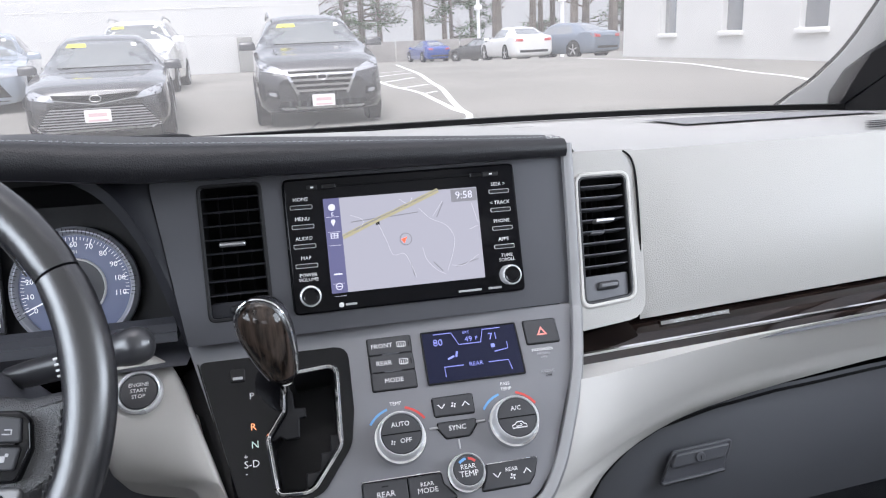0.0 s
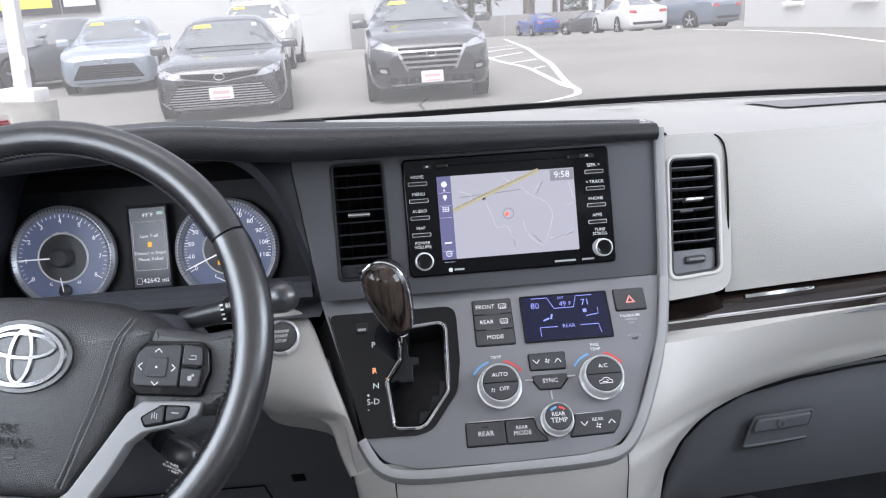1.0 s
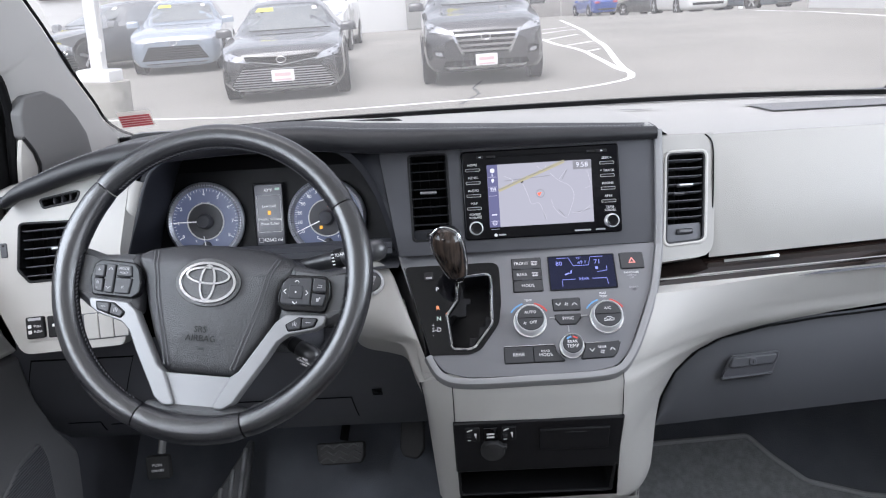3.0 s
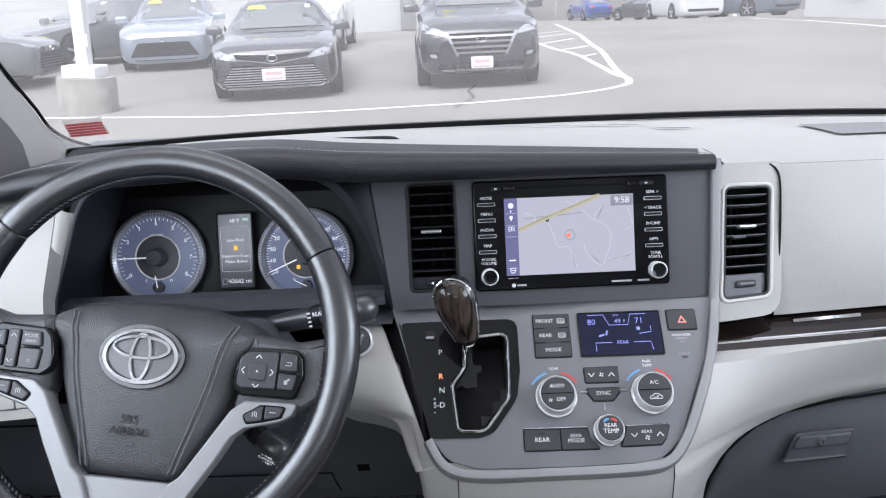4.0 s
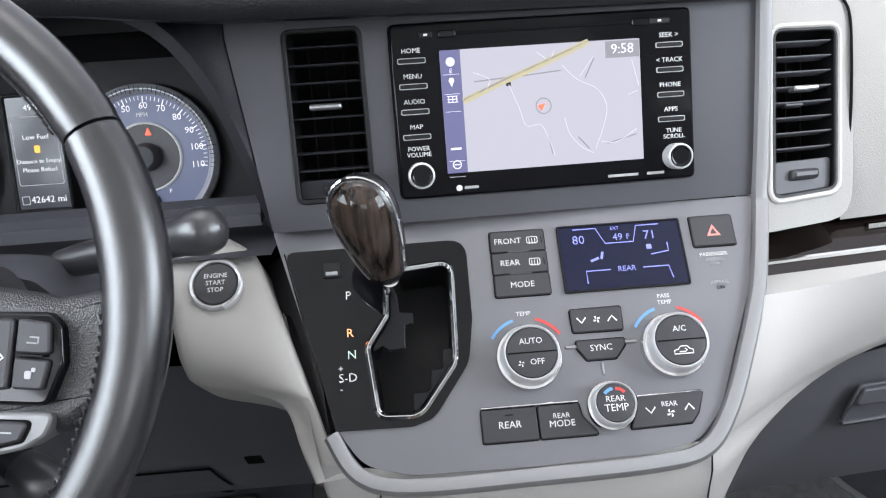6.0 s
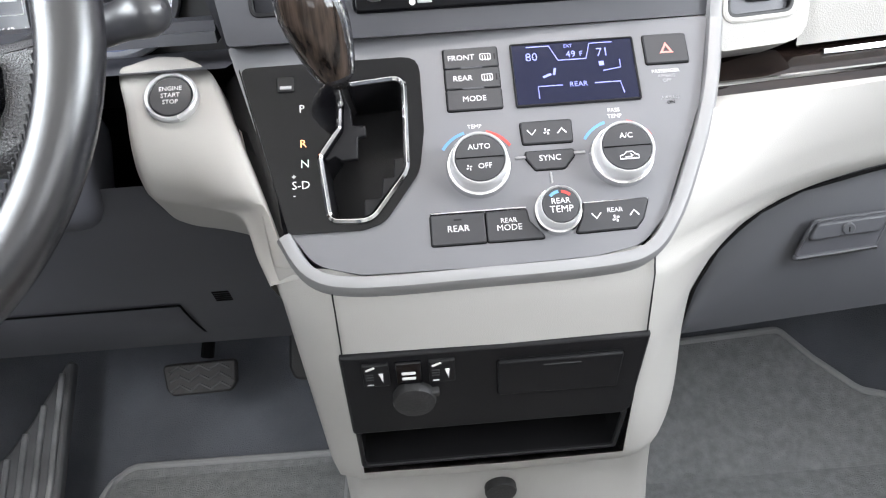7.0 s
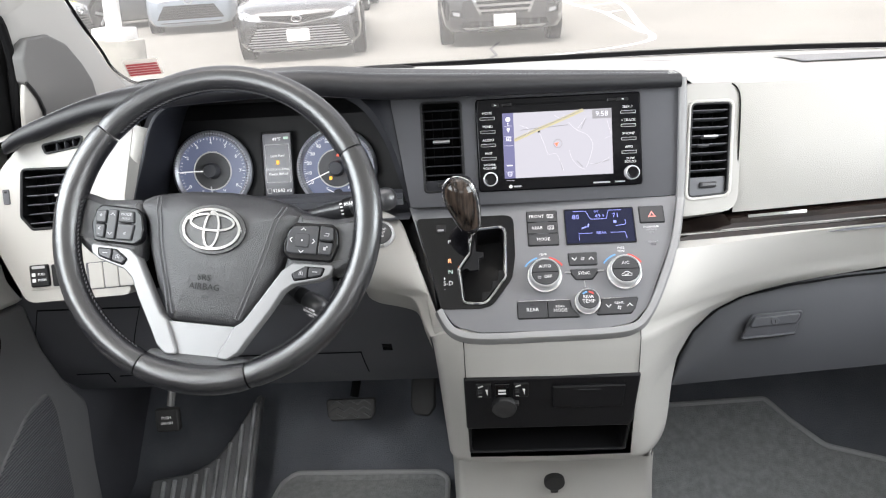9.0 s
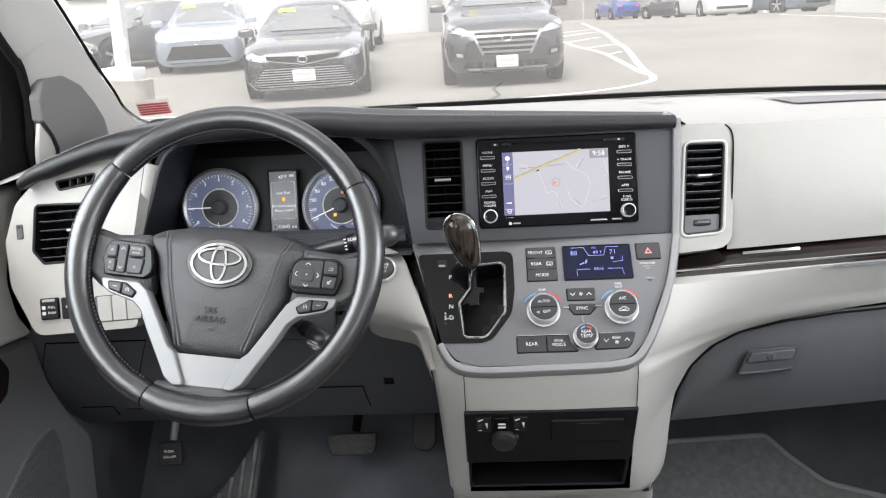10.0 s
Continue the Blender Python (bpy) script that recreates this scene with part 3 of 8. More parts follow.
# seam along the padded brow: x, y, z, height of the roll below it
BROW = [(-0.735, 0.628, 1.113, 0.018), (-0.70, 0.640, 1.133, 0.026), (-0.573, 0.660, 1.168, 0.033), (-0.353, 0.664, 1.1785, 0.032), (-0.209, 0.672, 1.1668, 0.033), (0.036, 0.708, 1.1495, 0.024), (0.193, 0.722, 1.1405, 0.018)]
brow = smooth_path([p[:3] for p in BROW], 8)


def dash_front(x):
    """Front edge of the dashboard's top, from door to door."""
    if x < 0.19:
        t = [(p.x, p.y + 0.0025, p.z + 0.0002) for p in brow]
        if x < t[0][0]:
            return Vector((x, t[0][1], t[0][2] - (t[0][0] - x) * 0.3))
        for p, q in zip(t, t[1:]):
            if p[0] <= x <= q[0]:
                f = (x - p[0]) / (q[0] - p[0])
                return Vector((x, p[1] + (q[1] - p[1]) * f, p[2] + (q[2] - p[2]) * f))
    f = min(1, max(0, (x - 0.19) / 0.04))
    return Vector((x, 0.724 + 0.056 * f + 0.05 * max(0, x - 0.6), 1.1415 - 0.0275 * f))


def top_fn(x, v):
    a, b = dash_front(x), WS_BASE(max(-0.8, min(0.86, x))) + Vector((x - max(-0.8, min(0.86, x)), 0.02, -0.004))
    p = a.lerp(b, v)
    p.z += 0.012 * math.sin(math.pi * v) * (1 - v)
    return p


part("top_pad", sheet(top_fn, steps(-0.84, 0.19, 50) + steps(0.195, 0.235, 5) + steps(0.25, 0.9, 24), steps(0, 1, 14)), VINYL_TOP, dash, "grey grained top pad")
on_top = lambda x, v: top_fn(x, v) + Vector((0, 0, 0.003))
part("speaker_cover", sheet(lambda x, v: on_top(x, v + 0.10 * (x - 0.5)), steps(0.45, 0.76, 12), steps(0.32, 0.58, 5), 0.003), mat("grey_speaker_mesh", (0.19, 0.19, 0.195), 0.7, grain=1.0, grain_size=420, mottle=0.1), dash, "grey perforated speaker cover")
part("defrost_slot", sheet(lambda x, v: on_top(x, v - 0.35 * (x - 0.16)), steps(-0.30, 0.28, 20), steps(0.62, 0.645, 2), 0.002), BUTTON, dash, "long dark defroster slot")
for k in range(4):
    part("side_demist_slat", sheet(on_top, steps(0.615 + 0.012 * k, 0.80, 8), steps(0.030 + 0.030 * k, 0.048 + 0.030 * k, 2), 0.002), BLACK, dash, "black side demister slot")
# roll in section: depth over its height, drop over its height
prof = [(0.06, 0.02), (-0.08, -0.01), (-0.34, -0.16), (-0.46, -0.40), (-0.44, -0.68), (-0.26, -0.92), (0.05, -1.0), (2.2, -1.02), (2.2, 0.0)]
bm = bmesh.new()
rows = []
for p in brow:
    h = lin([(q[0], q[3]) for q in BROW], p.x)
    rows.append([bm.verts.new((p.x, p.y + a * h, p.z + b * h)) for a, b in prof])
ring_strip(bm, rows)
bm.faces.new(rows[-1])
bm.faces.new(list(reversed(rows[0])))
part("brow_pad", bm, LEATHER_BROW, dash, "charcoal padded brow")
# stitches along the brow
bm = bmesh.new()
line = [p + Vector((0, 0.0095, 0.0008)) for p in brow]
for p, q in zip(line, line[1:]):
    k = max(1, int((q - p).length / 0.0052))
    for j in range(k):
        a, b = p.lerp(q, (j + 0.15) / k), p.lerp(q, (j + 0.8) / k)
        tube([a, (a + b) / 2 + Vector((0, 0, 0.0006)), b], 0.0006, 5, bm=bm)
tagged(part("stitching", bm, mat("grey_thread", (0.22, 0.22, 0.23), 0.7, mottle=0), dash), kind="stuff")

# centre fascia, upper face
nav_out = rpoly([(-0.100, -0.148), (0.2785, -0.148), (0.2855, 0.02), (-0.124, 0.02)], [0.004, 0.004, 0.004, 0.02])
nav_holes = [rpoly([(-0.0785, -0.127), (-0.0215, -0.1265), (-0.0223, -0.0005), (-0.0789, -0.0005)], 0.006), rrect(0.233, 0.131, 0.006, 0.1145, -0.065)]
part("fascia_upper", holed(NAV, nav_out, nav_holes, 0.02), FASCIA_SHADED, dash, "satin grey fascia round the radio")
# centre fascia, lower face
CL_IN = [(-0.171, 0.013), (0.2105, 0.013), (0.1916, -0.0607), (0.1506, -0.1498), (0.1303, -0.1715), (0.095, -0.1775), (0.0108, -0.1796), (-0.075, -0.1785), (-0.1087, -0.1692), (-0.1252, -0.1442)]
gate = rpoly([(-0.0940, -0.1350), (-0.0670, -0.1365), (-0.0395, -0.1010), (-0.0370, -0.0268), (-0.0830, -0.0305), (-0.0845, -0.0645), (-0.0995, -0.0865)], [0.006, 0.014, 0.016, 0.007, 0.004, 0.006, 0.006], 4)
cl_out = rpoly(CL_IN, [0.003, 0.003, 0.05, 0.04, 0.03, 0.03, 0.05, 0.03, 0.03, 0.02])
part("fascia_lower", holed(CLIM, cl_out, [gate], 0.02), FASCIA, dash, "satin grey climate fascia")
# silver edge round the fascia
edge = [NAV @ Vector((0.2905, 0.016, 0.003)), NAV @ Vector((0.2875, -0.07, 0.003)), NAV @ Vector((0.2835, -0.142, 0.003))]
edge += [CLIM @ Vector((x, y, 0.003)) for x, y in ((0.2125, -0.005), (0.197, -0.063), (0.1735, -0.118), (0.1545, -0.154), (0.133, -0.1775), (0.098, -0.1845), (0.011, -0.1865), (-0.077, -0.1865), (-0.112, -0.176), (-0.1300, -0.1475))]
ep = smooth_path(edge, 6)
nrm = [NAV.to_3x3() @ Vector((0, 0, 1))] * 15 + [CLIM.to_3x3() @ Vector((0, 0, 1))] * (len(ep) - 15)
part("silver_edge", sweep(ep, [(-0.006, -0.012), (-0.0055, 0.001), (-0.003, 0.0045), (0.002, 0.005), (0.0055, 0.003), (0.0065, -0.012)], nrm), EDGE_GREY, dash, "satin silver edge strip")

# instrument hood: tunnel from the brow back to the dials
hood_o = [(-0.604, 0.970), (-0.592, 1.015), (-0.570, 1.066), (-0.551, 1.110), (-0.532, 1.134), (-0.497, 1.1455), (-0.398, 1.1510), (-0.31, 1.1475), (-0.258, 1.128), (-0.226, 1.08), (-0.208, 1.02), (-0.197, 0.975)]
hood = smooth_path([(x, 0, z) for x, z in hood_o], 4)
bm = bmesh.new()
rows = []
for y, s, dz in ((0.672, 1.035, 0.004), (0.672, 1.0, 0), (0.70, 0.998, 0), (0.80, 0.985, -0.004)):
    rows.append([bm.verts.new((-0.40 + (p.x + 0.40) * s, y + (0.03 * (p.x + 0.6) if y < 0.75 else 0), 1.0 + (p.z - 1.0) * s + dz)) for p in hood])
lip = [Vector(v.co) + Vector((0, -0.002, 0)) for v in rows[1]]
ring_strip(bm, rows, closed=False)
part("instrument_hood", bm, HOOD, dash, "charcoal instrument hood")
part("sill_band", sweep([Vector((x, 0.700 + 0.02 * (x + 0.4), 0.992)) for x in steps(-0.606, -0.205, 14)], [(-0.010, -0.0040), (-0.010, 0.0040), (0.010, 0.0040), (0.010, -0.0040)], (0, 0, 1)), CHARCOAL, dash, "dark band under the dials")
part("sill_strip", sweep([Vector((x, 0.698 + 0.02 * (x + 0.4), 0.9835)) for x in steps(-0.606, -0.205, 14)], [(-0.010, -0.0046), (-0.0125, -0.002), (-0.0125, 0.002), (-0.010, 0.0046), (0.012, 0.0046), (0.012, -0.0046)], (0, 0, 1)), GREY_LOWER, dash, "grey strip under the dials")
part("instrument_sill", sheet(lambda x, v: Vector((x, 0.66 + 0.15 * v, 0.966 - 0.016 * v)), steps(-0.60, -0.195, 8), steps(0, 1, 3), 0.006), CHARCOAL, dash)

part("hood_lip", tube(lip[:26], 0.0022, 6), GREY_LOWER, dash, "thin grey lip of the hood")
# charcoal cheek between the hood and the centre fascia
cheek = [p for p in smooth_path([(-0.40 + (x + 0.40) * 1.035, 0.672 + 0.03 * (x + 0.6), 1.0 + (z - 1.0) * 1.035 + 0.004) for x, z in hood_o[7:]], 6)]
part("cheek", sheet(lambda s, v: cheek[int(s)].lerp(NAV @ Vector((-0.124 + 0.024 * s / 24, 0.022 - 0.170 * s / 24, -0.002)), v), range(len(cheek)), steps(0, 1, 4)), HOOD, dash, "charcoal cheek beside the instrument hood")

# driver's side light panel with vents
LPAN = facet((-0.727, 0.641, 1.07), (-0.60, 0.655, 1.072), (-0.731, 0.618, 1.001))
l_out = rpoly([(-0.0155, -0.187), (0.128, -0.188), (0.1345, -0.05), (0.160, 0.060), (0.08, 0.058), (0.0096, 0.043), (-0.03, 0.003), (-0.048, -0.05), (-0.045, -0.115)], [0.02, 0.01, 0.02, 0.01, 0.02, 0.02, 0.03, 0.03, 0.03])
l_vent = rpoly([(0.004, -0.085), (0.070, -0.085), (0.085, -0.004), (-0.002, 0.0), (-0.010, -0.066)], [0.006, 0.006, 0.006, 0.008, 0.008])
l_def = rpoly([(0.034, 0.0185), (0.0800, 0.0245), (0.0880, 0.0395), (0.0295, 0.0310)], 0.004)
part("driver_panel", holed(LPAN, l_out, [l_vent, l_def], 0.03), PLASTIC_LIGHT, dash, "light grey side panel")

# light return from the side panel in to the instrument hood
inner = [LPAN @ Vector((x, y, -0.001)) for x, y in ((0.128, -0.120), (0.1345, -0.05), (0.148, 0.006), (0.158, 0.050))]
outer = [Vector((x, 0.673, z)) for x, z in ((-0.612, 0.950), (-0.594, 1.008), (-0.573, 1.060), (-0.551, 1.112))]
part("panel_return", sheet(lambda i, v: inner[int(i)].lerp(outer[int(i)], v) + Vector((0, -0.004 * math.sin(math.pi * v), 0)), range(4), steps(0, 1, 5), 0.002), PLASTIC_LIGHT, dash, "light grey return beside the dials")

# lower dash, driver's side
part("knee_panel", sheet(lambda x, v: Vector((x, 0.66 + 0.15 * v - 0.03 * math.sin(math.pi * v), 0.875 - 0.259 * v)), steps(-0.86, -0.15, 20), steps(0, 1, 10), 0.01), CHARCOAL, dash, "charcoal knee panel")

# light grey flank round the starter button
# rows from the top down: left x, y, right x, y, left and right height over the fascia
FLANK = [(-0.2316, 0.0161, -0.2086, 0.0152, -0.010, -0.012), (-0.2475, 0.0066, -0.1912, 0.0019, -0.002, -0.004), (-0.2557, -0.0025, -0.1816, -0.0110, 0.003, 0.0), (-0.2491, -0.0341, -0.1714, -0.0390, 0.004, 0.0),
         (-0.2455, -0.0635, -0.1602, -0.0707, 0.0, 0.0), (-0.2427, -0.0852, -0.1507, -0.0968, -0.014, -0.001), (-0.2349, -0.0967, -0.1456, -0.1115, -0.030, -0.002), (-0.1897, -0.1084, -0.1428, -0.1198, -0.030, -0.003), (-0.1666, -0.1221, -0.1393, -0.1301, -0.020, -0.004), (-0.1549, -0.1536, -0.1310, -0.1532, -0.016, -0.006), (-0.1447, -0.1777, -0.1188, -0.1758, -0.014, -0.008)]
left = smooth_path([(r[0], r[1], r[4]) for r in FLANK], 5)
right = smooth_path([(r[2], r[3], r[5]) for r in FLANK], 5)
bm = bmesh.new()
rows = []
for a, b in zip(left, right):
    row = [(a.x, a.y, a.z - 0.060), (a.x, a.y, a.z - 0.006)]
    for f in (0.02, 0.06, 0.14, 0.28, 0.45, 0.62, 0.80, 0.94, 0.98):
        k = f * f * (3 - 2 * f)
        row.append((a.x + (b.x - a.x) * f, a.y + (b.y - a.y) * f, a.z + (b.z - a.z) * k - 0.004 * (1 - min(1.0, f / 0.1)) ** 2 - 0.003 * (1 - min(1.0, (1 - f) / 0.06)) ** 2))
    row += [(b.x, b.y, b.z - 0.006), (b.x, b.y, b.z - 0.040)]
    rows.append([bm.verts.new(CLIM @ Vector(q)) for q in row])
cap = [bm.verts.new(v.co - CLIM.to_3x3() @ Vector((0, 0, 0.04))) for v in rows[0]]
ring_strip(bm, [cap] + rows, closed=False)
part("starter_flank", bm, PLASTIC_LIGHT, dash, "light grey rounded flank", sharp=60)

# passenger side
r_out = rpoly([(-0.011, -0.165), (0.076, -0.160), (0.082, 0.012), (0.076, 0.028), (-0.022, 0.028)], [0.01, 0.025, 0.03, 0.02, 0.02])
r_vent = rpoly([(0.0, -0.138), (0.060, -0.135), (0.0615, 0.0), (0.0, 0.0)], 0.008)
part("passenger_vent_panel", holed(RVENT, r_out, [r_vent], 0.03), VINYL_SOFT, dash, "light grey vent surround")

part("panel_backing", block((0.027, 0.026, -0.014), (0.110, 0.016, 0.018), 0.004, RVENT), VINYL_SOFT, dash)


def pad_fn(x, v):
    """Front of the airbag cover: v from its top edge down to the seam."""
    top = Vector((x, 0.778 + 0.05 * max(0, x - 0.6), 1.115))
    bot = Vector((x, 0.700 + 0.03 * (x - 0.28), 0.944 + 0.045 * (x - 0.28)))
    p = top.lerp(bot, v)
    p.y -= 0.018 * math.sin(math.pi * v) * min(1.0, 0.35 + max(0.0, x - 0.27) / 0.10) + 0.004
    return p


part("airbag_cover", sheet(lambda u, v: pad_fn((0.2915 - 0.022 * v) + (0.6085 + 0.022 * v) * u ** 1.5, v), steps(0, 1, 26), steps(0, 1, 12), 0.012), VINYL_SOFT, dash, "light grey soft airbag cover")
part("panel_seam", tube(smooth_path([pad_fn(0.2795, 0.0) + Vector((0, -0.003, 0.001)), pad_fn(0.2870, 0.035) + Vector((0, -0.003, 0))] + [pad_fn(0.2922 - 0.022 * v, v) + Vector((0, -0.0012, 0)) for v in (0.12, 0.3, 0.5, 0.7, 0.9)], 5), 0.0012, 6), VOID, dash, "dark joint beside the vent surround")


def strip_fn(x, v):
    top = Vector((x, 0.715, 0.940 + 0.045 * (x - 0.28)))
    bot = Vector((x, 0.655 + 0.03 * (x - 0.2), 0.918 + 0.042 * (x - 0.2)))
    return top.lerp(bot, v) + Vector((0, -0.002, 0.0045)) * math.sin(math.pi * min(1.0, v * 0.96 + 0.04))


part("wood_strip", sheet(strip_fn, steps(0.180, 0.90, 24), steps(0, 1, 10), 0.006), WOOD, dash, "glossy dark wood inlay")
# added chrome strip, stands in for the band of sky mirrored in the wood
part("bright_bevel", sweep([strip_fn(x, 0.80) + Vector((0, -0.0008, 0.0008)) for x in steps(0.178, 0.9, 30)], [(-0.0022, -0.001), (-0.0012, 0.0012), (0.0012, 0.0012), (0.0022, -0.001)], (0, -0.35, 1)), CHROME, dash, "chrome strip in place of the sky's highlight on the wood inlay")
part("chrome_line", sweep([strip_fn(x, 1.0) + Vector((0, -0.003, -0.003)) for x in steps(0.178, 0.9, 30)], [(-0.0018, -0.003), (0.0018, -0.003), (0.0018, 0.003), (-0.0018, 0.003)], (0, -1, 0.4)), GREY_LOWER, dash, "thin grey line")

ARCH = [(0.175, 0.60), (0.190, 0.668), (0.205, 0.715), (0.225, 0.757), (0.255, 0.790), (0.30, 0.813), (0.37, 0.828), (0.45, 0.838), (0.60, 0.850), (0.9, 0.86)]


EDGE_X = [(0.325, 0.113), (0.822, 0.113), (0.834, 0.105), (0.842, 0.116), (0.868, 0.140), (0.895, 0.156), (0.92, 0.170), (0.96, 0.183)]
ARCH_X = [(0.325, 0.178), (0.52, 0.176), (0.60, 0.180), (0.668, 0.193)] + [(z, x) for x, z in ARCH[2:]]
LEG_Y = [(0.325, 0.700), (0.40, 0.672), (0.518, 0.647), (0.570, 0.636), (0.586, 0.612), (0.598, 0.592), (0.612, 0.586), (0.672, 0.574), (0.765, 0.5535), (0.80, 0.551), (0.822, 0.549), (0.842, 0.560), (0.868, 0.578), (0.92, 0.620)]


def swoop(z, f):
    """Light panel that runs from under the wood strip into the centre leg."""
    xl, xr, yl = lin(EDGE_X, z), lin(ARCH_X, z) - 0.003, lin(LEG_Y, z)
    x = xl + (xr - xl) * f
    zz = z + max(0.0, x - 0.2) * 0.042 * max(0.0, min(1.0, (z - 0.80) / 0.1))
    yr = 0.655 + 0.035 * min(1.0, max(0.0, (0.92 - z) / 0.06)) + 0.03 * max(0, x - 0.2)
    d = x - xl
    k = (1 - math.exp(-(d / 0.15) ** 1.35)) / (1 - math.exp(-((xr - xl) / 0.15) ** 1.35))
    h = max(0.0, min(1.0, (z - 0.58) / 0.14))
    h = h * h * (3 - 2 * h)
    yr = (yl + 0.06) * (1 - h) + yr * h
    k = f ** 2.2 * (1 - h) + k * h
    return Vector((x, yl + (yr - yl) * k, zz))


FS = [0, 0.03, 0.06, 0.1, 0.15, 0.2, 0.27, 0.35, 0.45, 0.55, 0.65, 0.75, 0.85, 0.93, 1.0]
part("lower_panel", sheet(swoop, steps(0.325, 0.60, 10)[:-1] + steps(0.60, 0.92, 44), FS), VINYL_LIGHT, dash, "light grey lower panel sweeping into the centre leg", sharp=70)
part("leg_side", sheet(lambda z, v: Vector((lin(ARCH_X, z) - 0.003 + 0.01 * v, swoop(z, 1.0).y + (1.0 - swoop(z, 1.0).y) * v, z)), steps(0.325, 0.74, 14), [0, 0.15, 0.5, 1.0]), VINYL_LIGHT, dash)


# glove box
def glove_fn(x, v):
    zt = lerp_table(ARCH, max(x, 0.176))
    zb = 0.660 + 0.078 * (x - 0.196)
    z = zt + (max(zb, 0.6) - zt) * v
    return Vector((x, 0.698 - 0.010 * math.sin(math.pi * v) - 0.2 * (0.76 - z) * (0.3), z))


part("panel_ledge", sheet(lambda f, v: (swoop(0.92, f) + Vector((0, 0, -0.001))).lerp(strip_fn(swoop(0.92, f).x, 1.0) + Vector((0, 0.004, 0.0)), v), FS, steps(0, 1, 3)), VINYL_LIGHT, dash)
glove = thing("glove_box", "mid grey glove box lid with a recessed handle", "glove box", (0.5, 0.7, 0.66))
part("lid", sheet(glove_fn, steps(0.186, 0.30, 14) + steps(0.32, 0.9, 14), steps(0, 1, 10), 0.012), GREY_LOWER, glove)

# centre leg of the dashboard
LEG = [(0.325, -0.160, 0.175, 0.700), (0.40, -0.159, 0.174, 0.672), (0.518, -0.158, 0.173, 0.647), (0.570, -0.158, 0.173, 0.636), (0.586, -0.158, 0.173, 0.612), (0.598, -0.159, 0.173, 0.592), (0.612, -0.159, 0.174, 0.586),
       (0.672, -0.162, 0.178, 0.574), (0.765, -0.166, 0.184, 0.5535), (0.80, -0.169, 0.192, 0.551), (0.822, -0.172, 0.198, 0.549), (0.842, -0.176, 0.205, 0.556), (0.875, -0.185, 0.212, 0.585), (0.92, -0.20, 0.215, 0.635)]


def leg_rows(bm):
    rows = []
    for z, xl, xr, y in LEG:
        r = 0.03
        pl = [(xl - 0.01, 1.0), (xl, y + 0.10), (xl + 0.003, y + r)]
        pl += [(xl + 0.003 + r * 0.3, y + r * 0.3), (-0.123, y)]
        pl += [(-0.06, y - 0.001), (0.0, y - 0.002), (0.06, y - 0.001), (0.113, y)]
        pl += [(xr - 0.003 - r * 0.3, y + r * 0.3), (xr - 0.003, y + r), (xr, y + 0.10), (xr + 0.01, 1.0)]
        rows.append([bm.verts.new((a, b, z)) for a, b in pl])
    return rows


bm = bmesh.new()
rows = leg_rows(bm)
for i, (r0, r1) in enumerate(zip(rows, rows[1:])):
    for j in range(len(r0) - 1):
        if 6 <= i <= 7 and 4 <= j <= 7:
            continue
        if (i >= 11 and 3 <= j <= 8) or j >= 8:
            continue
        bm.faces.new((r0[j], r0[j + 1], r1[j + 1], r1[j]))
part("centre_leg", bm, VINYL_LIGHT, dash, "light grey centre leg", sharp=60)

# low tunnel from the leg to the console
def tunnel(f, v):
    g = 1 - f
    y = -0.003 + 0.6345 * g ** 3 + 3 * 0.663 * f * g * g + 3 * 0.640 * f * f * g + 0.465 * f ** 3
    z = 0.572 * g ** 3 + 3 * 0.480 * f * g * g + 3 * 0.402 * f * f * g + 0.405 * f ** 3
    w = 0.160 + 0.006 * f
    a = math.sin(math.pi * (v - 0.5))
    k = max(0.0, (abs(a) - 0.90) / 0.10) ** 2.5
    s = min(1.0, f * 1.6)
    return Vector((0.008 + w * a, y + 0.05 * k * (1 - s), z - (z - 0.325) * k * s))


part("tunnel_cover", sheet(tunnel, steps(0, 1, 28), steps(0, 1, 24)), VINYL_LIGHT, dash, "light grey tunnel cover", sharp=60)

# added black blocks that stop light leaking through behind the dashboard's panels
part("carcass", block((0.02, 1.03, 0.875), (1.72, 0.42, 0.40), 0.01), VOID, dash, "black block added behind the panels to stop light")
part("hood_back", block((-0.40, 0.84, 1.03), (0.46, 0.03, 0.17), 0.005), VOID, dash)
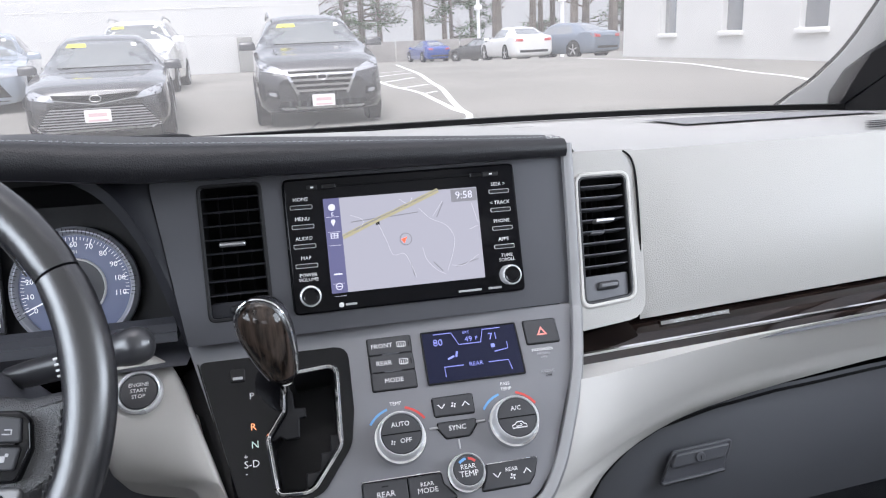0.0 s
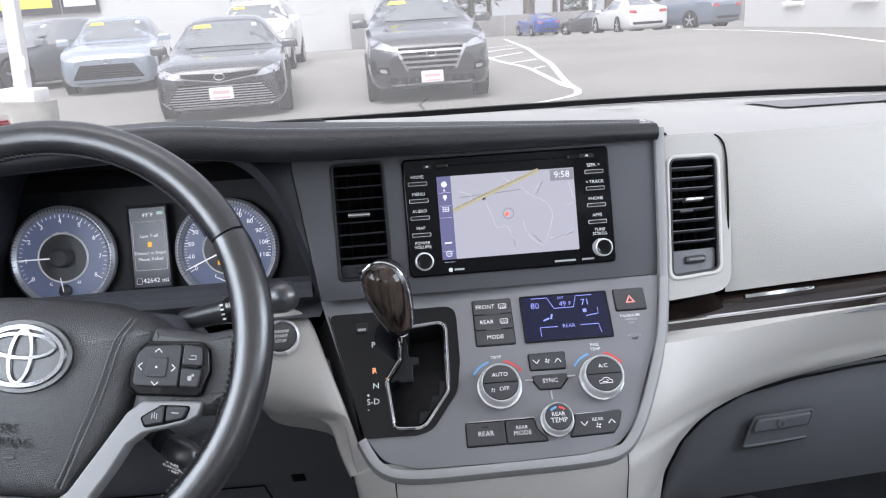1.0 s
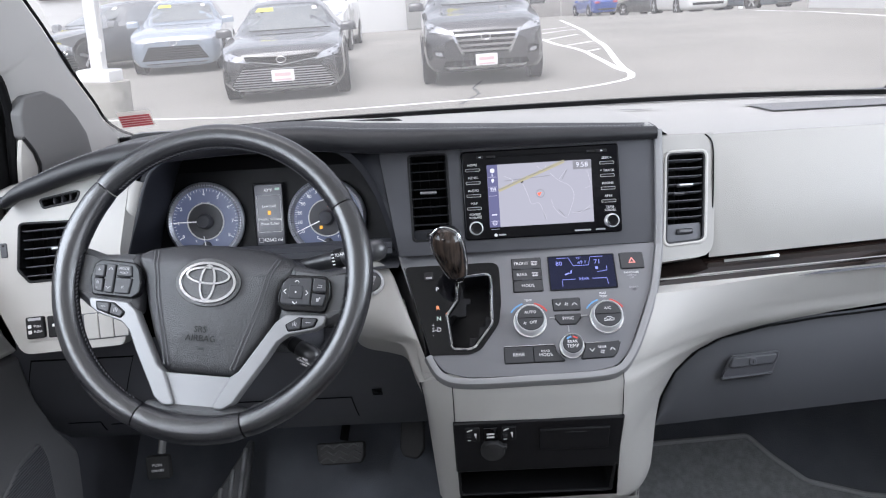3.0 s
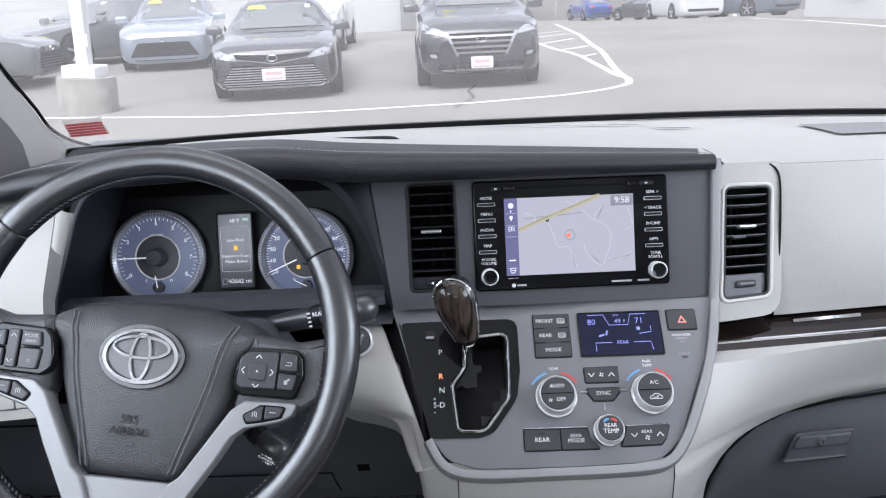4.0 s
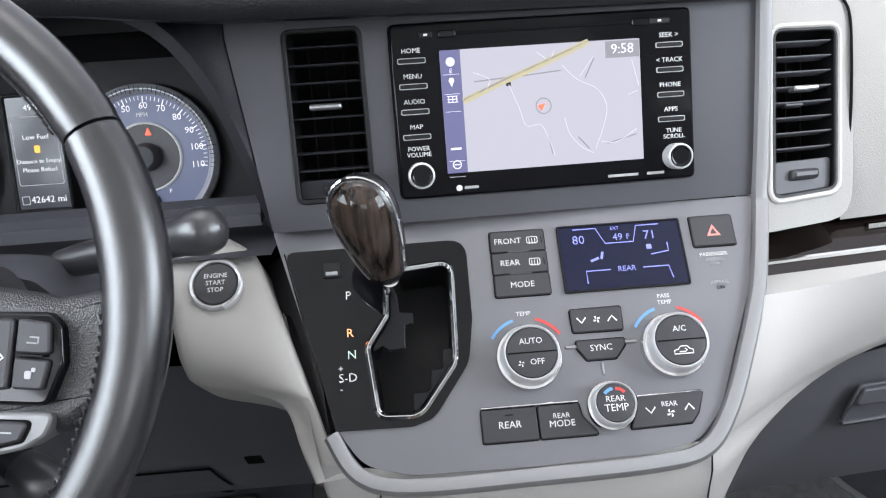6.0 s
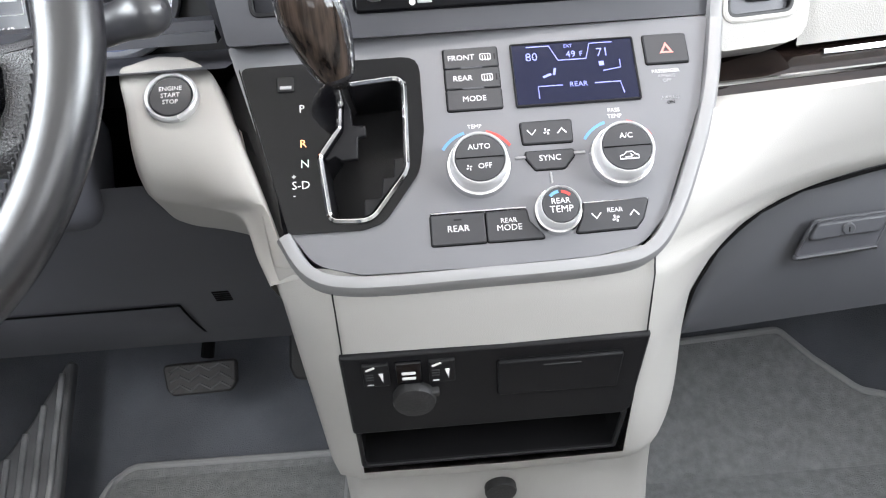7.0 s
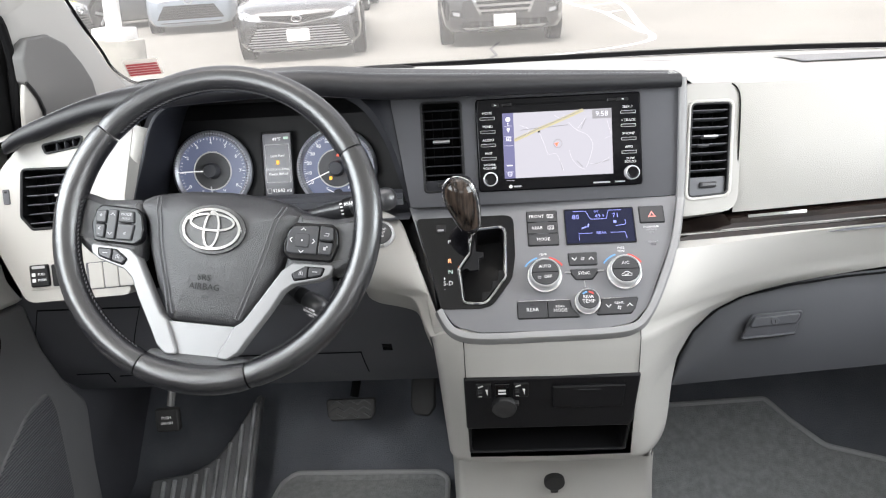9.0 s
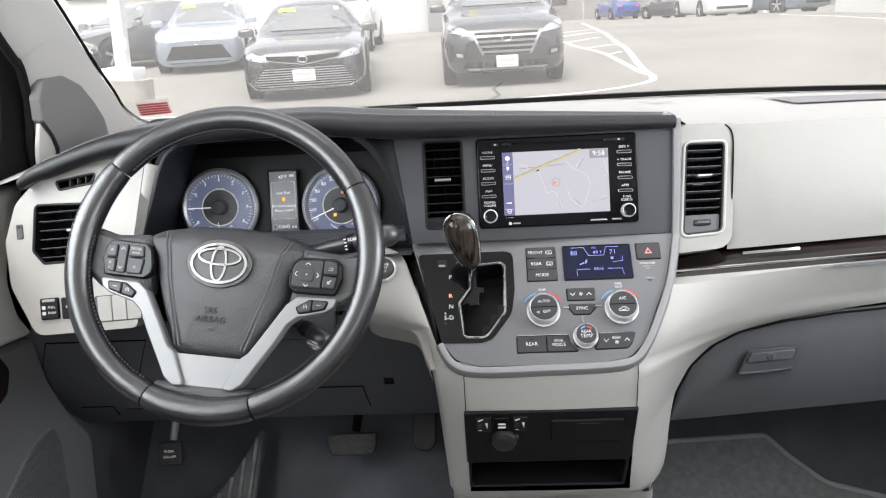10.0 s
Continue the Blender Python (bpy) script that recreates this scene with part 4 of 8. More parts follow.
# ---- air vents ----
def vent(M, outline, box, rows, label, tab=None, upright=False, depth=0.035, skin=None, tilt=0.0):
    """Recessed outlet: dark duct, slats, and a thumb tab. box: x0, y0, x1, y1."""
    skin = skin or CHARCOAL
    v = thing("air_vent", label, "air vent", M @ Vector(((box[0] + box[2]) / 2, box[1], 0)), "dashboard air vents")
    bm = bmesh.new()
    r0 = [bm.verts.new(M @ Vector((x, y, -0.002))) for x, y in inset(outline, 0.0004)]
    r1 = [bm.verts.new(M @ Vector((x, y, -depth))) for x, y in inset(outline, 0.004)]
    ring_strip(bm, [r0, r1])
    bm.faces.new(r1)
    part("duct", bm, VOID, v)
    part("rim", frame_ring(M, inset(outline, -0.0015), inset(outline, 0.002), 0.0025, 0.0008, -0.001), BLACK, v)
    x0, y0, x1, y1 = box
    if upright:
        for i in range(rows):
            x = x0 + (x1 - x0) * (i + 1) / (rows + 1)
            part("slat", block((x, (y0 + y1) / 2, -0.012), (0.0018, (y1 - y0) * 0.9, 0.016), 0.0006, M), CHARCOAL, v)
        return v
    for i in range(3):
        x = x0 + (x1 - x0) * (i + 1) / 4
        part("rear_vane", block((x, (y0 + y1) / 2, -0.027), (0.0013, (y1 - y0) * 0.96, 0.010), 0.0005, M), VOID, v)
    for i in range(rows):
        y = y0 + (y1 - y0) * (i + 0.6) / (rows + 0.2)
        S = M @ Matrix.Translation(((x0 + x1) / 2, y, -0.009)) @ pose(0, 0, 0, tilt, 0, 0)
        part("slat", block((0, 0, 0), (x1 - x0 - 0.001, 0.0017, 0.014), 0.0007, S), skin, v)
    if tab:
        part("thumb_tab", block((tab[0], tab[1], 0.0), (0.024, 0.0045, 0.008), 0.0015, M), SILVER, v, "silver thumb tab")
    return v


cv = vent(NAV, nav_holes[0], (-0.0775, -0.111, -0.0225, -0.004), 8, "black slatted vent in the grey centre fascia", (-0.052, -0.0565), skin=HOOD, tilt=4)
part("blank_panel", plate(NAV, rpoly([(-0.0775, -0.1255), (-0.0225, -0.1250), (-0.0222, -0.1105), (-0.0775, -0.1105)], 0.004), 0.004, 0.001, -0.010), HOOD, cv)
part("thumbwheel", block((-0.048, -0.1180, -0.005), (0.022, 0.0075, 0.006), 0.002, NAV), BLACK, cv, "small black thumbwheel")
for q in (-1, 1):
    part("open_mark", plate(at(NAV, -0.048 + 0.0042 * q, -0.1180, -0.002), [(0.0022 * q, 0), (-0.001 * q, 0.0022 * q), (-0.001 * q, -0.0022 * q)], 0.0003, 0.0001), WHITE_INK, cv)
rv = vent(RVENT, r_vent, (0.0015, -0.106, 0.0595, -0.002), 8, "black slatted vent framed in light grey vinyl", (0.030, -0.050), skin=GREY_LOWER)
part("second_tab", block((0.022, -0.0625, -0.004), (0.018, 0.0035, 0.006), 0.0012, RVENT), BUTTON, rv)
part("wheel_panel", plate(RVENT, rpoly([(0.0022, -0.136), (0.0585, -0.1335), (0.0590, -0.108), (0.0020, -0.1085)], 0.004), 0.004, 0.001, -0.008), GREY_LOWER, rv)
part("thumbwheel", block((0.031, -0.1205, -0.003), (0.026, 0.009, 0.01), 0.003, RVENT), BUTTON, rv, "ribbed thumbwheel")
part("vent_frame", frame_ring(RVENT, inset(r_vent, -0.0055), inset(r_vent, -0.0008), 0.003, 0.0014, -0.0005), PLASTIC_LIGHT, rv, "raised light grey lip")
vent(LPAN, l_vent, (0.0, -0.084, 0.076, -0.004), 6, "black slatted vent in the light grey side panel", (0.052, -0.040))
vent(LPAN, l_def, (0.036, 0.012, 0.105, 0.040), 5, "small black side-window vent under the brow", upright=True, depth=0.02)

# ---- head unit ----
radio = thing("head_unit", "gloss black touchscreen radio with a lit map and silver-rimmed keys", "radio", NAV @ Vector((0.1145, -0.13, 0)))
part("faceplate", plate(NAV, rrect(0.2315, 0.1300, 0.005, 0.1145, -0.0652), 0.012, 0.002, -0.008), RADIO_BLACK, radio, "gloss black faceplate")
SCR = at(NAV, 0.1121, -0.0672, 0.0042)
part("screen", plate(SCR, rrect(0.1535, 0.0915, 0.0008), 0.0003, 0.0001), SCREEN_LIT, radio, "lit pale map display")
part("sidebar", plate(at(SCR, -0.0690, 0, 0.0003), rrect(0.0155, 0.0915, 0.0005), 0.0002, 0.0001), SCREEN_SIDE, radio)
part("clock_box", plate(at(SCR, 0.0630, 0.0385, 0.0003), rrect(0.0265, 0.0125, 0.0005), 0.0002, 0.0001), ROAD_GREY, radio)
lettering("9:58", at(SCR, 0.0630, 0.0385, 0.0007), 0.0105, ROADS, radio, "clock")


def road(pts, w, material, name="map_line"):
    P = smooth_path([(SCR @ Vector((x, y, 0.0006))) for x, y in pts], 5)
    part(name, sweep(P, [(-w / 2, 0), (w / 2, 0), (w / 2, 0.0002), (-w / 2, 0.0002)], SCR.to_3x3() @ Vector((0, 0, 1))), material, radio)


road([(-0.061, 0.0075), (-0.046, 0.0135), (-0.030, 0.020), (0.0, 0.031), (0.037, 0.0455)], 0.0046, ROAD_YELLOW, "main_road")
road([(-0.061, 0.0085), (-0.046, 0.0145), (-0.030, 0.021), (0.0, 0.032), (0.036, 0.0455)], 0.0014, ROAD_GREY, "main_road_line")
for pts in ([(-0.026, 0.018), (-0.019, 0.0), (-0.014, -0.014), (-0.003, -0.014), (0.003, -0.026), (0.007, -0.038)], [(0.016, -0.010), (0.019, -0.022), (0.028, -0.033), (0.037, -0.038)],
            [(0.016, 0.029), (0.027, 0.018), (0.042, 0.010), (0.049, -0.003), (0.046, -0.018), (0.039, -0.035)], [(0.029, 0.020), (0.040, 0.034)], [(0.044, -0.030), (0.056, -0.031), (0.072, -0.022)],
            [(-0.003, 0.040), (0.006, 0.034), (0.010, 0.040)], [(0.066, 0.004), (0.074, 0.007)], [(0.070, 0.030), (0.075, 0.010)], [(-0.045, 0.013), (-0.040, 0.022), (-0.052, 0.028)]):
    road(pts, 0.00045, MAP_FAINT)
part("map_flag", block((-0.026, 0.018, 0.0006), (0.0035, 0.003, 0.0003), 0.0001, SCR), BLACK, radio)
part("position_ring", frame_ring(at(SCR, 0.0, 0.0, 0.0005), circle(0.0062, n=24), circle(0.0054, n=24), 0.0003, 0.0001), ROAD_GREY, radio)
part("position_arrow", plate(at(SCR, -0.001, -0.0005, 0.0006), [(-0.0038, 0.0008), (0.0025, 0.0026), (-0.0006, -0.0032)], 0.0003, 0.0001), RED_LIT, radio, "red position arrow")
# words on the map that cannot be read, as bars
for x, y, w, a in ((-0.034, 0.0225, 0.036, 4), (0.000, 0.0245, 0.030, 4), (0.037, 0.026, 0.016, 62), (0.004, -0.030, 0.014, -78), (0.030, -0.030, 0.013, -48), (0.060, -0.029, 0.024, 14)):
    part("map_caption", block((0, 0, 0.0006), (w, 0.0009, 0.0002), 0.0002, SCR @ pose(x, y, 0, 0, 0, a)), ROAD_GREY, radio)
for y, k in ((0.037, 0), (0.0225, 1), (0.0095, 2), (-0.0275, 3), (-0.0395, 4)):
    I = at(SCR, -0.0690, y, 0.0006)
    if k in (0, 4):
        part("sidebar_icon", frame_ring(I, circle(0.0034, n=20), circle(0.0026, n=20), 0.0003, 0.0001), ROADS, radio)
    if k == 0:
        part("sidebar_icon", plate(I, circle(0.0025, n=16), 0.0003, 0.0001), ROADS, radio)
        lettering("E", at(I, 0, -0.0068, 0.0001), 0.0050, ROADS, radio)
    if k == 1:
        part("sidebar_icon", plate(I, [(0, -0.004), (0.0022, 0.0006), (0.0015, 0.0028), (-0.0015, 0.0028), (-0.0022, 0.0006)], 0.0003, 0.0001), ROADS, radio)
    if k == 2:
        for j in range(3):
            part("sidebar_icon", block((0, -0.0022 + 0.0022 * j, 0), (0.008, 0.0006, 0.0003), 0.0001, I), ROADS, radio)
            part("sidebar_icon", block((-0.003 + 0.003 * j, 0, 0), (0.0006, 0.005, 0.0003), 0.0001, I), ROADS, radio)
    if k in (3, 4):
        part("sidebar_icon", block((0, 0, 0), (0.008 if k == 3 else 0.004, 0.0016 if k == 3 else 0.0008, 0.0003), 0.0002, I), ROADS, radio)
    part("sidebar_line", block((-0.0690, y - 0.0092, 0.0006), (0.012, 0.0003, 0.0002), 0.0001, SCR), ROADS, radio)
SIDE_KEYS = ((0.0143, ("HOME", "MENU", "AUDIO", "MAP")), (0.2120, ("SEEK >", "< TRACK", "PHONE", "APPS")))
for x, words in SIDE_KEYS:
    for i, w in enumerate(words):
        y = -0.0277 - 0.0187 * i
        part("key", plate(at(NAV, x, y, 0.004), rrect(0.0200, 0.0030, 0.0012), 0.0016, 0.0005), BLACK, radio)
        part("key_rim", frame_ring(at(NAV, x, y, 0.004), rrect(0.0212, 0.0042, 0.0014), rrect(0.0200, 0.0030, 0.0012), 0.0012, 0.0003), DIAL_SILVER, radio)
        lettering(w, at(NAV, x, y + 0.0073, 0.0042), 0.0051, WHITE_INK, radio)
for x, y, a, b in ((0.0149, -0.1128, "POWER", "VOLUME"), (0.2137, -0.1128, "TUNE", "SCROLL")):
    K = at(NAV, x, y, 0.004)
    part("knob", lathe(K, [(0.0085, 0), (0.0085, 0.012), (0.0078, 0.0132), (0.0072, 0.0132), (0.006, 0.0125)], 36), PIANO, radio)
    part("knob_ring", lathe(K, [(0.0100, 0), (0.0100, 0.010), (0.0097, 0.0125), (0.0086, 0.0132), (0.0082, 0.0125)], 36, cap=False), DIAL_SILVER, radio, "bright silver knob ring")
    lettering(a, at(NAV, x, y + 0.0200, 0.0042), 0.0048, WHITE_INK, radio)
    lettering(b, at(NAV, x, y + 0.0155, 0.0042), 0.0048, WHITE_INK, radio)
part("disc_slot", block((0.115, -0.0095, 0.004), (0.155, 0.0022, 0.002), 0.0008, NAV), VOID, radio)
for x in (0.042, 0.190):
    part("slot_guide", block((x, -0.0095, 0.0045), (0.014, 0.0055, 0.002), 0.001, NAV), PIANO, radio)
for x, w in ((0.026, 0.010), (0.205, 0.016)):
    part("small_key", block((x, -0.0095, 0.0042), (w, 0.0045, 0.0012), 0.0006, NAV), BLACK, radio)
    part("small_key_mark", block((x, -0.0095, 0.0050), (0.003, 0.0016, 0.0002), 0.0002, NAV), WHITE_INK, radio)
for x, w in ((0.172, 0.024), (0.198, 0.014), (0.053, 0.011)):
    part("maker_mark", block((x, -0.1245, 0.0042), (w, 0.0022, 0.0003), 0.0004, NAV), GREY_INK, radio)
part("maker_dot", plate(at(NAV, 0.0435, -0.1245, 0.0041), circle(0.0024, n=18), 0.0003, 0.0001), WHITE_INK, radio)

# ---- climate controls ----
clim = thing("climate_panel", "grey climate control panel with blue display and three dials", "climate control", CLIM @ Vector((0.06, -0.17, 0)))


def key(pts, words="", size=0.0062, lx=0.0, ly=0.0, height=0.0022, rad=0.0018):
    o = rpoly(pts, rad)
    part("key_gap", plate(CLIM, inset(o, -0.0007), 0.0006, 0.0002), VOID, clim)
    part("key", plate(CLIM, o, height, 0.0009), BUTTON, clim)
    cx, cy = sum(p[0] for p in pts) / len(pts), sum(p[1] for p in pts) / len(pts)
    if words:
        lettering(words, at(CLIM, cx + lx, cy + ly, height), size, WHITE_INK, clim)
    return cx, cy, height


def box_pts(x0, y0, x1, y1):
    return [(x0, y1), (x1, y1), (x1, y0), (x0, y0)]


for i, w in enumerate(("FRONT", "REAR", "MODE")):
    y = -0.0026 - 0.0178 * i
    cx, cy, h = key(box_pts(-0.0030, y, 0.0392, y - 0.0174), w, 0.0065, -0.0075 if i < 2 else 0.0, 0)
    if i < 2:
        part("demist_symbol", frame_ring(at(CLIM, cx + 0.0115, cy, h), rrect(0.0088, 0.0056, 0.0014), rrect(0.0076, 0.0044, 0.0011), 0.0002, 0.0001), WHITE_INK, clim)
        for j in (-1, 0, 1):
            part("demist_symbol", block((cx + 0.0115 + j * 0.0022, cy - 0.001, h), (0.0006, 0.0048, 0.0003), 0.0001, CLIM), WHITE_INK, clim)
        part("key_lamp", block((cx + 0.0188, cy, h), (0.0012, 0.0055, 0.0003), 0.0002, CLIM), BLACK, clim)
    if i:
        part("key_notch", block((cx, y + 0.0004, h - 0.0004), (0.017, 0.0014, 0.001), 0.0004, CLIM), GREY_LOWER, clim)
LCD = at(CLIM, 0.0982, -0.0292, 0.0)
part("display", plate(LCD, rrect(0.0945, 0.0515, 0.001), 0.0014, 0.0003), LCD_BLUE, clim, "dark blue lit display")
part("display_frame", frame_ring(LCD, rrect(0.0975, 0.0545, 0.002), rrect(0.0945, 0.0515, 0.001), 0.0024, 0.0005), BLACK, clim)
LZ = 0.0016
for w, x, y, s in (("80", -0.0325, 0.0145, 0.0100), ("71", 0.0235, 0.0150, 0.0100), ("49", -0.0015, 0.0150, 0.0080), ("EXT", -0.0030, 0.0225, 0.0038), ("F", 0.0065, 0.0150, 0.006), ("REAR", 0.0015, -0.0110, 0.0060)):
    lettering(w, at(LCD, x, y, LZ), s, LCD_INK, clim, "display_text")
for pts in ([(-0.036, 0.0235), (-0.018, 0.0235), (-0.012, 0.0105), (0.010, 0.0105), (0.014, 0.0235), (0.032, 0.0235)], [(-0.030, -0.021), (-0.030, -0.011), (-0.011, -0.011)], [(0.014, -0.011), (0.034, -0.011), (0.036, -0.021)], [(0.022, -0.001), (0.036, 0.001), (0.036, 0.008)]):
    P = [LCD @ Vector((x, y, LZ)) for x, y in pts]
    part("display_line", sweep(P, [(-0.00045, 0), (0.00045, 0), (0.00045, 0.0002), (-0.00045, 0.0002)], LCD.to_3x3() @ Vector((0, 0, 1))), LCD_INK, clim)
for x, y, w, h, a in ((-0.022, -0.002, 0.007, 0.002, 20), (-0.016, 0.001, 0.002, 0.006, -15), (0.0215, 0.0055, 0.004, 0.004, 0)):
    part("display_symbol", block((0, 0, 0), (w, h, 0.0002), 0.0004, LCD @ pose(x, y, LZ, 0, 0, a)), LCD_INK, clim)
cx, cy, h = key(box_pts(0.1550, -0.0020, 0.1885, -0.0272))
part("hazard_triangle", frame_ring(at(CLIM, cx, cy - 0.0005, h), [(-0.0055, -0.004), (0.0055, -0.004), (0, 0.0055)], [(-0.0028, -0.0025), (0.0028, -0.0025), (0, 0.0024)], 0.0003, 0.0001), mat("red_hazard_print", (0.75, 0.25, 0.22), 0.5, mottle=0), clim, "pale red warning triangle")
lettering("PASSENGER", at(CLIM, 0.169, -0.0335, 0.0003), 0.0042, WHITE_INK, clim)
for w, y, m in (("AIRBAG", -0.0378, GREY_INK), ("OFF", -0.0418, GREY_INK), ("AIRBAG", -0.0565, GREY_INK), ("ON", -0.0605, BLACK)):
    lettering(w, at(CLIM, 0.169, y, 0.0003), 0.0040, m, clim)


def dial(x, y, r, height, upper, lower, cap, title):
    D = at(CLIM, x, y)
    part("dial_base", lathe(D, [(r * 1.10, 0), (r * 1.10, 0.004), (r * 1.06, 0.0062), (r * 0.98, 0.0065)], 48, cap=False), CHROME, clim, "polished chrome base ring")
    part("dial_grip", lathe(D, [(r * 0.98, 0.004), (r * 0.98, 0.010), (r * 0.965, 0.011), (r * 0.975, 0.0125), (r * 0.955, height - 0.004), (r * 0.925, height - 0.0010), (r * 0.88, height), (r * 0.84, height - 0.0008), (r * 0.83, height - 0.003)], 48, cap=False), DIAL_SILVER, clim, "satin silver dial grip")
    part("dial_face", lathe(D, [(r * 0.825, height - 0.006), (r * 0.825, height - 0.0014), (r * 0.79, height - 0.0006), (r * 0.4, height)], 40), BUTTON, clim)
    T = at(CLIM, x, y, height + 0.0002)
    if cap == 2:
        part("dial_split", block((0, 0, 0), (r * 1.56, 0.0009, 0.0006), 0.0003, T), VOID, clim)
    if upper:
        lettering(upper, at(T, 0, r * 0.36 if cap == 2 else r * 0.16), r * (0.27 if cap == 2 else 0.36), WHITE_INK, clim)
    if lower:
        lettering(lower, at(T, r * 0.14 if cap == 2 else 0, -r * 0.32 if cap == 2 else -r * 0.22), r * (0.27 if cap == 2 else 0.44), WHITE_INK, clim)
    for side, ink in ((-1, BLUE_INK), (1, RED_INK)):
        rr = r * 1.36 if cap == 2 else r * 0.60
        zz = 0.0003 if cap == 2 else height + 0.0002
        a0 = math.pi / 2 - side * (0.28 if cap == 2 else 0.1)
        arc = [at(CLIM, x, y) @ Vector((rr * math.cos(a0 - side * t), rr * math.sin(a0 - side * t), zz)) for t in steps(0, 0.72, 10)]
        part("temperature_arc", sweep(arc, [(-0.0011, 0), (0.0011, 0), (0.0011, 0.0003), (-0.0011, 0.0003)], CLIM.to_3x3() @ Vector((0, 0, 1))), ink, clim)
    for i, w in enumerate(reversed(title)):
        lettering(w, at(CLIM, x, y + r * 1.52 + 0.0050 * i, 0.0003), 0.0046, WHITE_INK, clim)


dial(0.0160, -0.1030, 0.0222, 0.021, "AUTO", "OFF", 2, ("TEMP",))
dial(0.1237, -0.1025, 0.0222, 0.021, "A/C", "", 2, ("PASS", "TEMP"))
dial(0.0705, -0.1425, 0.0163, 0.018, "REAR", "TEMP", 1, ())
T = at(CLIM, 0.1237, -0.1025, 0.0213)
car_line = [T @ Vector((x, y - 0.0085, 0.0002)) for x, y in ((-0.0068, -0.0018), (-0.0066, 0.0008), (-0.0040, 0.0014), (-0.0018, 0.0036), (0.0028, 0.0036), (0.0046, 0.0014), (0.0068, 0.0008), (0.0068, -0.0018))]
part("recirculate_symbol", sweep(car_line, [(-0.0004, 0), (0.0004, 0), (0.0004, 0.0003), (-0.0004, 0.0003)], CLIM.to_3x3() @ Vector((0, 0, 1)), closed=True), WHITE_INK, clim)
part("recirculate_arrow", sweep([T @ Vector((x, y - 0.0085, 0.0002)) for x, y in ((-0.0030, -0.0004), (0.0012, -0.0004), (0.0026, 0.0006), (0.0010, 0.0018))], [(-0.0004, 0), (0.0004, 0), (0.0004, 0.0003), (-0.0004, 0.0003)], CLIM.to_3x3() @ Vector((0, 0, 1))), WHITE_INK, clim)
T = at(CLIM, 0.0160, -0.1030, 0.0213)


def fan_symbol(M, s):
    for a in range(4):
        part("fan_symbol", plate(M @ pose(0, 0, 0, 0, 0, 90 * a), [(0.0002, 0.0004), (s, 0.0003), (s * 0.9, s * 0.6), (s * 0.3, s * 0.55)], 0.0003, 0.0001), WHITE_INK, clim)


fan_symbol(at(T, -0.0085, -0.0078), 0.0022)


def chevron(x, y, h, up, s=0.0034):
    d = s * 0.6 * (1 if up else -1)
    P = [CLIM @ Vector(q) for q in ((x - s, y - d, h), (x, y + d, h), (x + s, y - d, h))]
    part("arrow_mark", sweep(P, [(-0.0005, 0), (0.0005, 0), (0.0005, 0.0003), (-0.0005, 0.0003)], CLIM.to_3x3() @ Vector((0, 0, 1))), WHITE_INK, clim)


cx, cy, h = key([(0.0512, -0.0872), (0.0889, -0.0876), (0.0896, -0.0691), (0.0506, -0.0694)])
chevron(cx - 0.0115, cy, h, False), chevron(cx + 0.0115, cy, h, True), fan_symbol(at(CLIM, cx, cy, h), 0.0026)
key([(0.0585, -0.1085), (0.0805, -0.1085), (0.0886, -0.0990), (0.0886, -0.0935), (0.0522, -0.0935), (0.0522, -0.0990)], "SYNC", 0.0066, 0, 0.0004)
for x, y, w, hh in ((0.0485, -0.0975, 0.009, 0.0022), (0.0930, -0.0965, 0.009, 0.0022), (0.0695, -0.1150, 0.0018, 0.009)):
    part("silver_mark", block((x, y, 0.0006), (w, hh, 0.0014), 0.0005, CLIM), SILVER, clim)
cx, cy, h = key(box_pts(-0.0232, -0.1385, 0.0166, -0.1617), "REAR", 0.0070)
part("key_lamp", block((cx, cy + 0.0070, h), (0.006, 0.0014, 0.0003), 0.0003, CLIM), BLACK, clim)
key([(0.0176, -0.1617), (0.0600, -0.1617), (0.0560, -0.1560), (0.0490, -0.1480), (0.0478, -0.1385), (0.0176, -0.1385)])
lettering("REAR", at(CLIM, 0.034, -0.1465, 0.0022), 0.0052, WHITE_INK, clim), lettering("MODE", at(CLIM, 0.034, -0.1520, 0.0022), 0.0066, WHITE_INK, clim)
cx, cy, h = key([(0.0820, -0.1600), (0.1270, -0.1590), (0.1330, -0.1520), (0.1390, -0.1363), (0.0905, -0.1372), (0.0885, -0.1480)])
chevron(0.0985, -0.1480, h, False), chevron(0.1265, -0.1475, h, True), fan_symbol(at(CLIM, 0.1125, -0.1510, h), 0.0028)
lettering("REAR", at(CLIM, 0.1125, -0.1445, h), 0.0050, WHITE_INK, clim)
for x0, x1 in ((-0.0232, 0.0478), (0.0905, 0.1390)):
    part("chrome_lip", block(((x0 + x1) / 2, -0.1370, 0.0008), (x1 - x0, 0.0018, 0.0018), 0.0006, CLIM), CHROME, clim)

